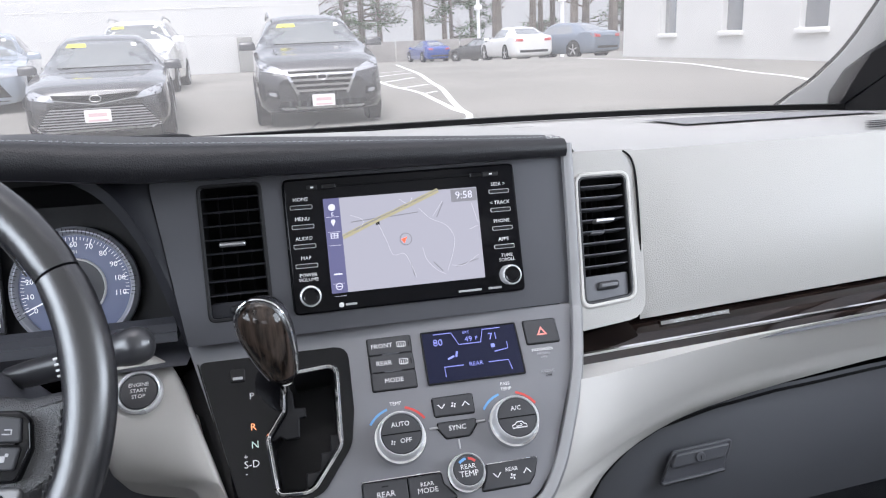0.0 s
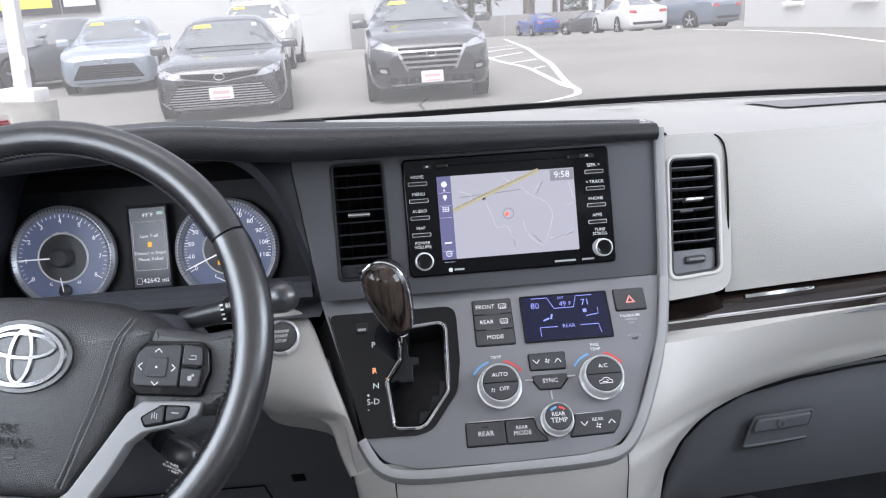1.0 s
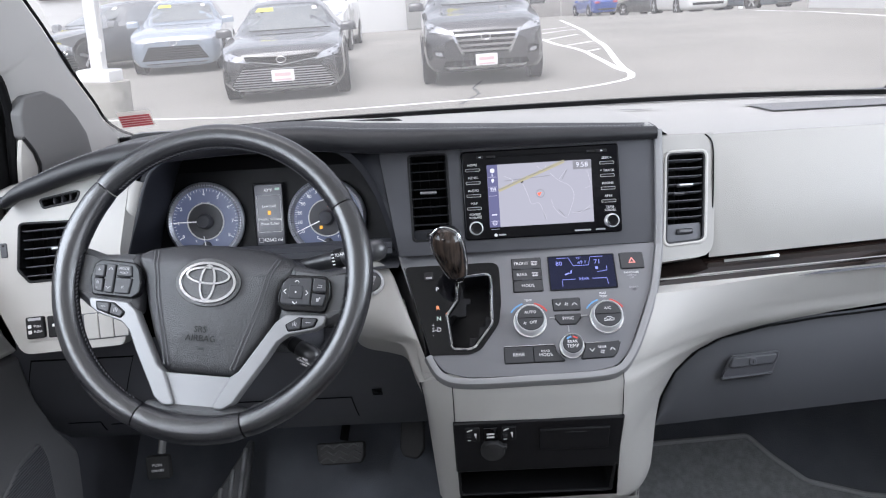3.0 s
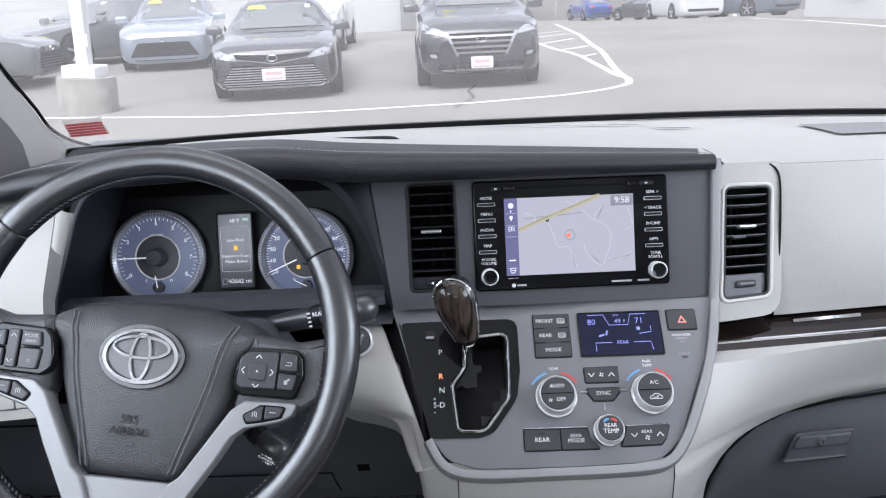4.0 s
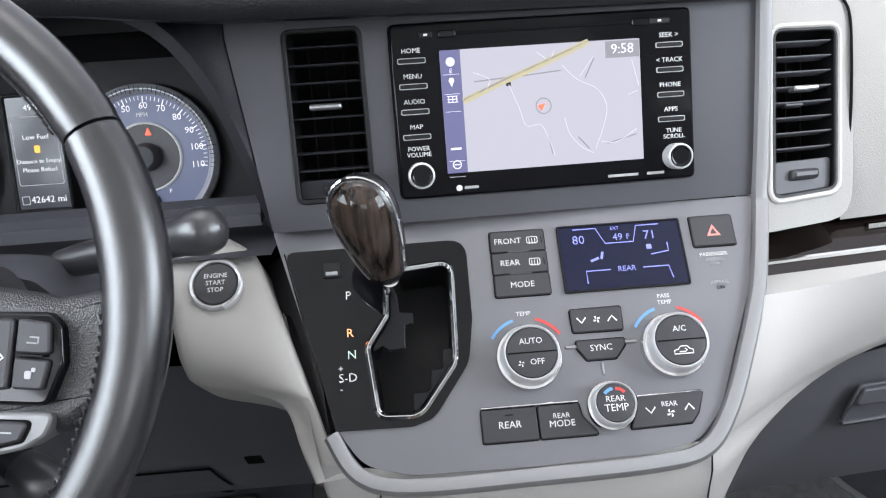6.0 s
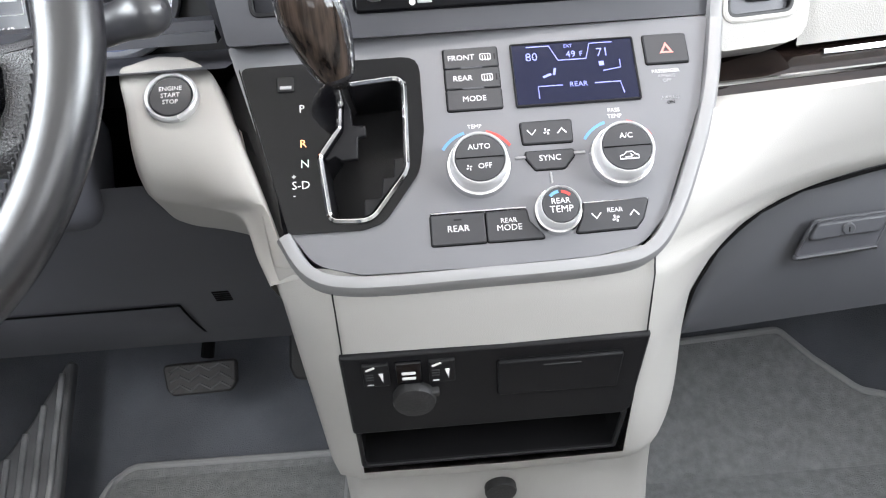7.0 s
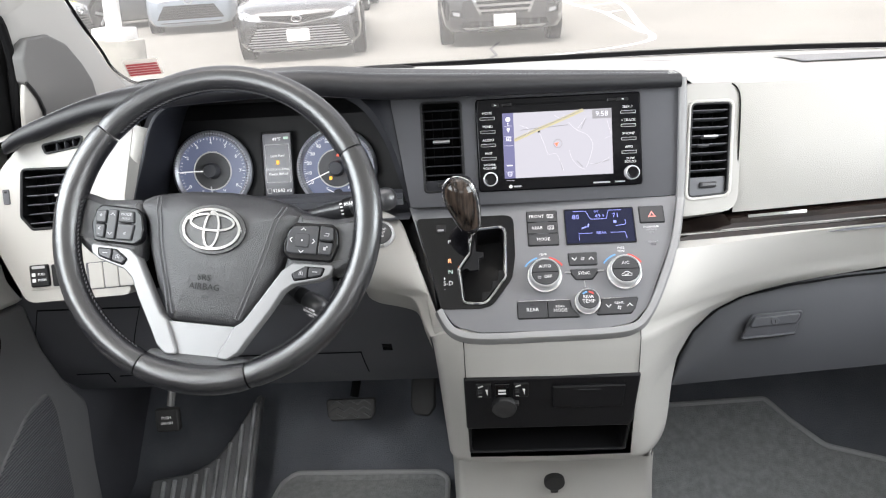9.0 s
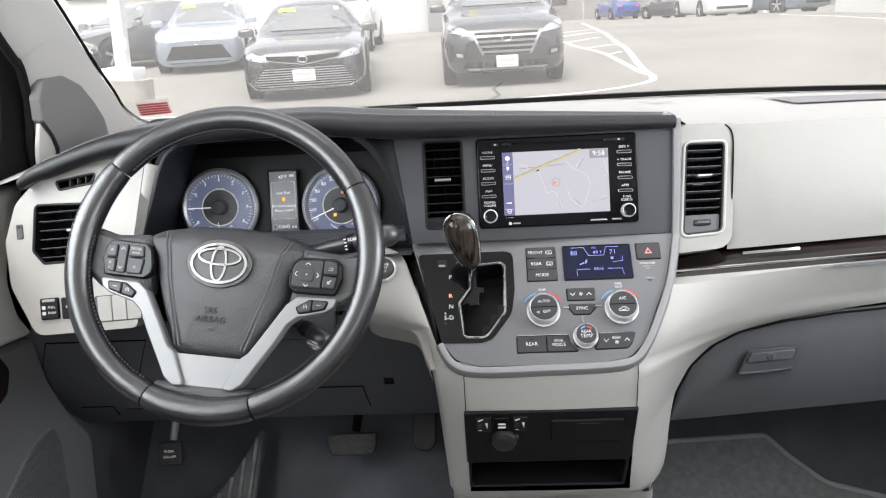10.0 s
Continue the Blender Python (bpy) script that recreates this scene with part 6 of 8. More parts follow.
for i in range(4):
    part("stalk_mark", block((-0.010, -0.002 - 0.0045 * i, 0.003), (0.004, 0.0018, 0.0003), 0.0004, Q), WHITE_INK, col)

# ---- instrument cluster ----
clu = thing("instrument_cluster", "blue-lit instrument cluster with two dials and a centre display", "instrument cluster", DIAL @ Vector((0, -0.07, 0)))
part("backplate", plate(DIAL, rrect(0.47, 0.26, 0.03, 0.01, 0.02), 0.01, 0.002, -0.030), BLACK_PANEL, clu)


def gauge(cx, cy, r, marks, needle, words, skip=()):
    G = at(DIAL, cx, cy, -0.016)
    part("dial_ring", frame_ring(G, circle(r, n=64), circle(r * 0.86, n=64), 0.012, 0.004, 0.0), GAUGE_GREY, clu, "brushed grey dial rim")
    part("dial_face", plate(G, circle(r * 0.88, n=56), 0.004, 0.001), GAUGE_BLUE, clu, "blue-lit dial face")
    part("dial_inner", plate(G, circle(r * 0.46, n=40), 0.006, 0.001), mat("grey_dial_centre", (0.045, 0.045, 0.052), 0.4, mottle=0.05), clu)
    part("dial_inner_ring", frame_ring(G, circle(r * 0.48, n=40), circle(r * 0.45, n=40), 0.0075, 0.001), WHITE_INK, clu)
    n, a0, a1 = marks
    for i in range(n * 5 + 1):
        a = radians(a0 + (a1 - a0) * i / (n * 5))
        ln = 0.0060 if i % 5 == 0 else 0.0035
        part("tick", block((0, r * 0.83 - ln / 2, 0.0062), (0.0009 if i % 5 == 0 else 0.0005, ln, 0.0003), 0.0001, G @ pose(0, 0, 0, 0, 0, math.degrees(a) - 90)), LIT_WHITE, clu)
    for i in range(60):
        a = a0 + (a1 - a0) * i / 59
        part("rim_tick", block((0, r * 0.925, 0.0122), (0.0006, 0.0045 if i % 6 else 0.008, 0.0003), 0.0001, G @ pose(0, 0, 0, 0, 0, a - 90)), BLACK, clu)
    for i, w in enumerate(words):
        a = radians(a0 + (a1 - a0) * i / (len(words) - 1))
        lettering(w, at(G, r * 0.70 * math.cos(a), r * 0.70 * math.sin(a), 0.0062), 0.0080, LIT_WHITE, clu)
    a = radians(needle)
    part("needle", sweep([G @ Vector((r * f * math.cos(a), r * f * math.sin(a), 0.0125)) for f in (0.0, 0.5, 0.86)], [(-0.0008, 0), (0.0008, 0), (0.0008, 0.001), (-0.0008, 0.001)], G.to_3x3() @ Vector((0, 0, 1)), scales=[1.3, 1.0, 0.6]), LIT_WHITE, clu)
    part("needle_hub", lathe(G, [(r * 0.20, 0.006), (r * 0.18, 0.016), (r * 0.15, 0.019), (r * 0.05, 0.0195)], 28), CHARCOAL, clu)


gauge(-0.0975, -0.001, 0.064, (8, 212, -32), 180, [str(i) for i in range(9)])
gauge(0.1025, -0.006, 0.064, (11, 207, -12), 203, [str(10 * i) for i in range(12)])
lettering("x1000 RPM", at(DIAL, -0.0975, 0.029, -0.0096), 0.0040, WHITE_INK, clu)
lettering("MPH", at(DIAL, 0.1025, 0.031, -0.0096), 0.0052, WHITE_INK, clu)
# temperature and fuel hands low in the two dials
for gx, gy, turn, ends in ((-0.0975, -0.0415, 8, ("C", "H")), (0.1025, -0.0465, 62, ("E", "F"))):
    G = at(DIAL, gx, gy, -0.016)
    part("small_hand_hub", lathe(G, [(0.0080, 0.006), (0.0072, 0.0105), (0.0055, 0.0120), (0.002, 0.0122)], 20), CHARCOAL, clu)
    part("small_hand", block((0, 0.008, 0.0126), (0.0011, 0.017, 0.0006), 0.0003, G @ pose(0, 0, 0, 0, 0, turn)), LIT_WHITE, clu)
    for k, w in enumerate(ends):
        lettering(w, at(G, -0.017 + 0.034 * k, 0.009, 0.0062), 0.0052, LIT_WHITE, clu)
part("warning_lamp", plate(at(DIAL, 0.106, 0.016, -0.0096), [(-0.0028, -0.003), (0.0028, -0.003), (0, 0.0035)], 0.0003, 0.0001), RED_LIT, clu, "red warning lamp")
part("fuel_lamp", block((0.092, -0.021, -0.0092), (0.005, 0.0052, 0.0004), 0.0008, DIAL), ORANGE_LIT, clu, "amber fuel lamp")
MID = at(DIAL, 0.0090, 0.004, -0.010)
part("display_frame", frame_ring(MID, rrect(0.0500, 0.104, 0.002), rrect(0.0450, 0.098, 0.002), 0.004, 0.001), BLACK, clu)
part("display", plate(MID, rrect(0.0450, 0.098, 0.001), 0.0015, 0.0003), mat("dark_grey_display", (0.02, 0.021, 0.026), 0.2, mottle=0, emit=(0.10, 0.105, 0.13), strength=0.12), clu, "dark grey display")
part("display_box", frame_ring(at(MID, 0, 0.002, 0.0016), rrect(0.0390, 0.060, 0.002), rrect(0.0380, 0.059, 0.0018), 0.0003, 0.0001), WHITE_INK, clu)
for w, y, s in (("Low Fuel", 0.014, 0.0056), ("Distance to Empty", -0.007, 0.0046), ("Please Refuel", -0.0145, 0.0052), ("42642 mi", -0.041, 0.0075), ("49\u00b0F", 0.0395, 0.0068)):
    lettering(w, at(MID, 0.004 if "mi" in w else 0, y, 0.0018), s * 1.1, LIT_WHITE, clu)
part("pump_symbol", block((0.0, 0.0035, 0.0018), (0.005, 0.0065, 0.0004), 0.001, MID), ORANGE_LIT, clu, "amber pump symbol")
part("eco_mark", block((0.015, 0.0415, 0.0018), (0.008, 0.004, 0.0003), 0.0006, MID), GREEN_LIT, clu)
part("gear_mark", frame_ring(at(MID, -0.016, -0.041, 0.0017), rrect(0.0068, 0.0075, 0.0008), rrect(0.0058, 0.0065, 0.0006), 0.0003, 0.0001), WHITE_INK, clu)

# ---- side panel switches ----
sw = thing("side_switches", "black panel of small driver side switches with printed marks", "switch panel", LPAN @ Vector((0.02, -0.166, 0)))
part("recess", plate(LPAN, rrect(0.068, 0.040, 0.004, 0.0255, -0.150), 0.0012, 0.0004), PLASTIC_LIGHT, sw)
part("switch", plate(LPAN, rrect(0.026, 0.031, 0.003, 0.0078, -0.150), 0.006, 0.002), BLACK, sw)
part("switch", plate(LPAN, rrect(0.024, 0.031, 0.003, 0.0360, -0.151), 0.004, 0.0015), BLACK, sw)
part("switch_plate", block((0.0078, -0.138, 0.006), (0.018, 0.004, 0.0005), 0.0008, LPAN), GREY_INK, sw)
lettering("PULL", at(LPAN, 0.0115, -0.148, 0.0062), 0.0048, WHITE_INK, sw), lettering("PUSH", at(LPAN, 0.0115, -0.156, 0.0062), 0.0048, WHITE_INK, sw)
for y in (-0.148, -0.156):
    part("switch_mark", block((0.0005, y, 0.0062), (0.005, 0.005, 0.0003), 0.001, LPAN), WHITE_INK, sw)
part("switch_mark", block((0.036, -0.149, 0.0043), (0.010, 0.004, 0.0003), 0.001, LPAN), WHITE_INK, sw)
part("panel_tab", plate(LPAN, rrect(0.009, 0.021, 0.002, -0.0262, -0.0365), 0.002, 0.0008), GREY_LOWER, sw)
part("tab_mark", block((-0.0262, -0.0300, 0.002), (0.004, 0.003, 0.0004), 0.0005, LPAN), BLACK, sw)
part("blank_gap", plate(LPAN, rrect(0.068, 0.0385, 0.003, 0.1045, -0.157), 0.0008, 0.0003), GREY_LOWER, sw)
for i in range(3):
    part("blank_switch", plate(LPAN, rrect(0.0195, 0.036, 0.002, 0.084 + 0.0205 * i, -0.157), 0.002, 0.0008), PLASTIC_LIGHT, sw)

# ---- knee panel details ----
knee = thing("fuse_cover", "charcoal fuse and storage covers set in the knee panel", "panel", (-0.6, 0.75, 0.66))
def knee_at(x, v, out):
    return Vector((x, 0.66 + 0.15 * v - 0.03 * math.sin(math.pi * v) - out * 0.85, 0.875 - 0.259 * v - out * 0.45))


for x0, x1, v0, v1, skew in ((-0.800, -0.640, 0.127, 0.68, -0.07), (-0.800, -0.745, 0.745, 0.88, -0.01), (-0.600, -0.297, 0.58, 0.838, 0.0)):
    for nm, g, out, m in (("cover_gap", 0.0016, 0.0012, VOID), ("cover", 0.0, 0.0028, CHARCOAL)):
        part(nm, sheet(lambda u, w: knee_at(x0 - g + (x1 - x0 + 2 * g) * u + skew * (w - 0.3), v0 - 4 * g + (v1 - v0 + 8 * g) * w, out), steps(0, 1, 8), steps(0, 1, 8), 0.003), m, knee)
part("knee_seam", tube([knee_at(x, 0.80 - 0.10 * (x + 0.8), 0.0006) for x in steps(-0.73, -0.42, 10)], 0.0012, 5), VOID, knee)
for i in range(5):
    part("grille_slot", tube([knee_at(x, 0.512 + 0.014 * i, 0.0004) for x in (-0.260, -0.252, -0.244)], 0.0010, 5), VOID, knee)

# ---- lower centre panel ----
LOWP = facet((-0.123, 0.5535, 0.765), (0.113, 0.5535, 0.765), (-0.123, 0.5845, 0.624))
lowp = thing("accessory_panel", "black accessory panel with seat heater switches over an open pocket", "switch panel", LOWP @ Vector((0.118, -0.15, 0)))
part("panel", plate(LOWP, rpoly([(-0.003, -0.095), (0.228, -0.095), (0.234, -0.088), (0.239, 0.003), (-0.003, 0.003)], 0.003), 0.012, 0.0025, -0.008), BLACK_PANEL, lowp)
bm = bmesh.new()
r0 = [bm.verts.new(LOWP @ Vector((x, y, 0.0008))) for x, y in rpoly([(0.001, -0.146), (0.226, -0.146), (0.2305, -0.094), (0.001, -0.094)], 0.005)]
r1 = [bm.verts.new(LOWP @ Vector((x, y, -0.10))) for x, y in rpoly([(0.006, -0.142), (0.222, -0.142), (0.226, -0.094), (0.006, -0.094)], 0.005)]
ring_strip(bm, [r0, r1])
bm.faces.new(r1)
part("pocket", bm, VOID, lowp, "deep black pocket")
part("pocket_edge", frame_ring(LOWP, rpoly([(-0.001, -0.148), (0.228, -0.148), (0.2325, -0.092), (-0.001, -0.092)], 0.005), rpoly([(0.003, -0.144), (0.224, -0.144), (0.228, -0.096), (0.003, -0.096)], 0.005), 0.003, 0.001, -0.001), BLACK, lowp)
lid_o = rpoly([(0.120, -0.0525), (0.2170, -0.0525), (0.2185, -0.0125), (0.119, -0.0125)], 0.003)
part("lid_gap", plate(LOWP, inset(lid_o, -0.0012), 0.001, 0.0003, 0.0038), VOID, lowp)
part("lid", plate(LOWP, lid_o, 0.0035, 0.0012, 0.004), BLACK_PANEL, lowp, "black flap lid")
part("lid_groove", block((0.170, -0.0185, 0.0077), (0.030, 0.0012, 0.0006), 0.0004, LOWP), BUTTON, lowp)
for x, kind in ((0.0240, 0), (0.0495, 1), (0.0755, 0)):
    part("switch", plate(LOWP, rrect(0.0205, 0.0250, 0.0015, x, -0.0175), 0.003, 0.001, 0.004), PIANO if kind else BLACK, lowp)
    if kind:
        for y in (-0.0165, -0.0225):
            part("port_mark", block((x, y, 0.0073), (0.011, 0.0032, 0.0003), 0.001, LOWP), WHITE_INK, lowp)
    else:
        part("seat_symbol", block((0, 0, 0), (0.008, 0.0022, 0.0003), 0.0006, LOWP @ pose(x - 0.004, -0.0085, 0.0073, 0, 0, 25)), WHITE_INK, lowp)
        part("wedge_mark", plate(at(LOWP, x + 0.004, -0.019, 0.0072), [(0.0010, -0.006), (0.0018, 0.005), (-0.0018, 0.005)], 0.0003, 0.0001), WHITE_INK, lowp)
        part("level_mark", block((x - 0.005, -0.0270, 0.0073), (0.005, 0.0012, 0.0003), 0.0003, LOWP), WHITE_INK, lowp)
        for j in range(3):
            part("level_mark", block((x - 0.005, -0.0150 - 0.003 * j, 0.0073), (0.006, 0.0014, 0.0003), 0.0003, LOWP), BUTTON, lowp)
S = at(LOWP, 0.0520, -0.0475, 0.004)
part("socket_cover", lathe(S, [(0.0175, 0), (0.0175, 0.006), (0.0165, 0.0085), (0.012, 0.0095), (0.005, 0.0098)], 32), RUBBER, lowp, "round black socket cover")
part("socket_tab", block((0.0160, 0.0070, 0.004), (0.009, 0.006, 0.006), 0.0015, S), RUBBER, lowp)

S = pose(0.006, 0.6385, 0.522, 102, 0, 0)
out2 = thing("power_outlet", "round black power outlet cover on the light grey leg", "power outlet", (0.006, 0.638, 0.506))
part("cover", lathe(S, [(0.0165, -0.004), (0.0165, 0.003), (0.0155, 0.0048), (0.008, 0.0052)], 32), RUBBER, out2)
part("tab", block((0, -0.0165, 0.003), (0.012, 0.007, 0.007), 0.0015, S), RUBBER, out2)
# seams of the leg
for x in (-0.123, 0.113):
    P = [Vector((x, y - 0.0012, z)) for z, y in ((0.768, 0.5533), (0.80, 0.5505), (0.822, 0.5485), (0.835, 0.5515))]
    part("seam", tube(P, 0.0007, 5), BLACK, dash)

# ---- glove box handle ----
GH = facet((0.298, 0.687, 0.783), (0.388, 0.689, 0.787), (0.296, 0.6815, 0.744))
part("handle_recess", plate(GH, rpoly([(-0.0070, -0.0360), (0.0705, -0.0340), (0.0840, -0.0010), (0.0105, -0.0020)], 0.005), 0.0030, 0.001, 0.002), CHARCOAL, glove, "dark finger recess")
part("handle_rim", frame_ring(GH, rpoly([(-0.0085, -0.0375), (0.0715, -0.0355), (0.0858, 0.0005), (0.0095, -0.0005)], 0.005), rpoly([(-0.0060, -0.0350), (0.0695, -0.0330), (0.0825, -0.0020), (0.0115, -0.0030)], 0.005), 0.0035, 0.001, 0.002), GREY_LOWER, glove)
part("handle", plate(GH, rpoly([(0.0030, -0.0200), (0.0720, -0.0185), (0.0815, -0.0025), (0.0120, -0.0035)], 0.004), 0.0065, 0.002, 0.002), GREY_LOWER, glove, "grey pull handle")
part("handle_lip", plate(GH, rpoly([(-0.0085, -0.0385), (0.0710, -0.0365), (0.0725, -0.0325), (-0.0070, -0.0340)], 0.0015), 0.0065, 0.002, 0.002), GREY_LOWER, glove)
part("lock", lathe(at(GH, 0.041, -0.0115, 0.0075), [(0.0062, 0), (0.0062, 0.002), (0.005, 0.003), (0.002, 0.003)], 24), GREY_LOWER, glove, "round lock barrel")
part("lock_slot", block((0.041, -0.0115, 0.0108), (0.0012, 0.005, 0.0004), 0.0003, GH), VOID, glove)
part("arch_gap", tube([Vector((x, 0.690 if x > 0.2 else 0.680, z + 0.001)) for x, z in [(a, lerp_table(ARCH, a)) for a in steps(0.188, 0.9, 40)]], 0.0018, 6), VOID, glove)
part("chrome_tab", sweep([pad_fn(x, 1.0) + Vector((0, -0.006, -0.006)) for x in steps(0.290, 0.372, 6)], [(-0.002, -0.003), (0.002, -0.003), (0.002, 0.003), (-0.002, 0.003)], (0, -1, 0.3)), CHROME, dash, "small chrome accent")

# ---- pedals ----
br = thing("brake_pedal", "dark rubber brake pedal pad with wavy ribs", "pedal", (-0.37, 0.93, 0.45), "pedals")
BP = facet((-0.423, 0.925, 0.507), (-0.320, 0.925, 0.509), (-0.420, 0.895, 0.458))
part("pad", plate(BP, rpoly([(0.018, -0.043), (0.096, -0.043), (0.104, -0.032), (0.106, 0.000), (0.006, 0.000), (0.010, -0.034)], 0.008), 0.012, 0.003), RUBBER, br)
for i in range(3):
    y = -0.008 - 0.0125 * i
    P = [BP @ Vector((0.016 + 0.0135 * j, y + (0.004 if j % 2 else -0.004), 0.012)) for j in range(7)]
    part("rib", tube(P, 0.0016, 6), BUTTON, br)
part("arm", tube([(-0.365, 0.945, 0.50), (-0.345, 0.99, 0.60), (-0.33, 1.02, 0.75)], 0.009, 8), VOID, br)
ga = thing("accelerator_pedal", "dark grey accelerator pedal beside the centre leg", "pedal", (-0.215, 0.95, 0.44), "pedals")
GP = facet((-0.250, 0.96, 0.530), (-0.195, 0.96, 0.530), (-0.250, 0.90, 0.440))
part("pad", plate(GP, rpoly([(0.006, -0.072), (0.036, -0.078), (0.050, -0.060), (0.052, 0.02), (0.004, 0.02), (0.0, -0.055)], 0.012), 0.012, 0.004), RUBBER, ga)
part("arm", tube([(-0.22, 0.97, 0.53), (-0.22, 1.0, 0.62), (-0.22, 1.03, 0.75)], 0.010, 8), BLACK, ga)
eb = thing("parking_brake_pedal", "small black parking brake pedal with white print", "pedal", (-0.68, 0.8, 0.53), "pedals")
EP = facet((-0.700, 0.80, 0.577), (-0.655, 0.80, 0.579), (-0.700, 0.788, 0.535))
part("pad", plate(EP, rrect(0.044, 0.043, 0.006, 0.0220, -0.0210), 0.012, 0.003), RUBBER, eb)
lettering("PUSH", at(EP, 0.022, -0.016, 0.0122), 0.0075, WHITE_INK, eb), lettering("ON-OFF", at(EP, 0.022, -0.026, 0.0122), 0.0065, WHITE_INK, eb)
part("arm", tube([(-0.678, 0.81, 0.575), (-0.672, 0.83, 0.62), (-0.66, 0.88, 0.72)], 0.007, 8), SILVER_SOFT, eb)
dp = thing("footrest", "worn grey ribbed plastic footrest beside the pedals", "footrest", (-0.64, 0.85, 0.33))
DP = facet((-0.560, 0.975, 0.478), (-0.50, 0.975, 0.478), (-0.560, 0.800, 0.332))
foot = rpoly([(-0.205, -0.225), (-0.001, -0.225), (0.0, 0.005), (-0.010, 0.008), (-0.050, -0.075), (-0.085, -0.125), (-0.130, -0.150), (-0.205, -0.160)], [0.01, 0.006, 0.004, 0.01, 0.06, 0.05, 0.05, 0.01])
part("plate", plate(DP, foot, 0.014, 0.004), mat("scuffed_dark_plastic", (0.085, 0.088, 0.095), 0.5, mottle=0.3, mottle_size=14), dp)
for i in range(9):
    x = -0.014 - 0.0205 * i
    topy = lerp_table([(-0.205, -0.168), (-0.130, -0.158), (-0.085, -0.135), (-0.050, -0.085), (-0.014, -0.01)], x)
    part("rib", block((x, (topy - 0.212) / 2, 0.0155), (0.0085, topy + 0.212, 0.006), 0.0022, DP), PEDAL_GREY, dp)

# ---- floor mats ----
def floor_z(x, y):
    return 0.325 + (max(0, y - 0.80) * 0.80 if x > 0 else max(0, y - 0.90) * 0.95)


def floor_mat(outline, label, pile):
    m = thing("floor_mat", label, "floor mat", (sum(p[0] for p in outline) / len(outline), 0.6, 0.325), "floor mats")
    W = lambda x, y, z: Vector((x, y, floor_z(x, y) + 0.012 + z))
    # cut the mat into strips so that it follows the floor
    bm = bmesh.new()
    vs = [bm.verts.new((x, y, 0)) for x, y in outline]
    bm.faces.new(vs)
    for c in [0.80 + 0.03 * k for k in range(8)]:
        bmesh.ops.bisect_plane(bm, geom=list(bm.verts) + list(bm.edges) + list(bm.faces), plane_co=(0, c, 0), plane_no=(0, 1, 0))
    for v in bm.verts:
        v.co = W(v.co.x, v.co.y, 0)
    bmesh.ops.solidify(bm, geom=list(bm.faces), thickness=0.010)
    part("carpet_face", bm, pile, m)
    part("binding", tube([W(x, y, 0.0) for x, y in outline], 0.0052, 8, closed=True), MAT_EDGE, m, "grey sewn edge binding")
    return m


floor_mat(rpoly([(-0.182, 0.15), (-0.182, 0.905), (-0.517, 0.908), (-0.532, 0.795), (-0.730, 0.780), (-0.775, 0.66), (-0.775, 0.15)], [0.03, 0.03, 0.04, 0.035, 0.06, 0.08, 0.03], 6), "grey carpet driver mat with a sewn edge and faint stains", stained("stained_grey_carpet", (0.25, 0.257, 0.262), -0.36, 0.70, 0.10))
floor_mat(rpoly([(0.204, 0.15), (0.800, 0.15), (0.800, 0.84), (0.648, 0.857), (0.545, 0.880), (0.490, 0.920), (0.452, 0.955), (0.165, 0.945), (0.205, 0.72)], [0.03, 0.03, 0.03, 0.04, 0.05, 0.05, 0.02, 0.03, 0.05], 6), "grey carpet passenger mat with a sewn edge", CARPET)

# ---- centre console and seats ----
con = thing("cup_holder_console", "light grey low console with wood top and chrome cup rings", "console", (0.02, 0.1, 0.33))
bm = bmesh.new()
rows = []
for z, g in ((0.33, 0.0), (0.50, 0.0), (0.535, -0.004), (0.548, -0.012), (0.552, -0.022)):
    rows.append([bm.verts.new((x, y, z)) for x, y in inset(rpoly([(-0.115, -0.25), (0.205, -0.25), (0.205, 0.460), (0.16, 0.513), (-0.07, 0.513), (-0.115, 0.460)], 0.04), -g)])
ring_strip(bm, rows)
bm.faces.new(rows[-1])
part("body", bm, VINYL_LIGHT, con)
TOPC = pose(0.045, 0.331, 0.5525)
cups = [circle(0.0495, -0.058, 0.0915, 32), circle(0.0495, 0.066, 0.0915, 32)]
part("wood_top", holed(at(TOPC, 0, 0, 0.004), rpoly([(-0.140, -0.20), (0.142, -0.20), (0.142, 0.135), (0.115, 0.152), (-0.115, 0.152), (-0.140, 0.135)], 0.02), cups, 0.003), wood("brown_satin_wood", (0.04, 0.028, 0.022, 1), (0.17, 0.125, 0.095, 1)), con, "brown wood-grain top")
for x in (-0.058, 0.066):
    C = at(TOPC, x, 0.0915)
    part("cup_ring", lathe(C, [(0.0535, 0.003), (0.0535, 0.006), (0.0510, 0.0078), (0.0485, 0.006), (0.0475, 0.002)], 40, cap=False), CHROME, con, "chrome cup ring")
    # thin black disc in place of the cup's shaded depth
    part("cup_well", lathe(C, [(0.048, 0.0006), (0.048, 0.0012)], 32), VOID, con)


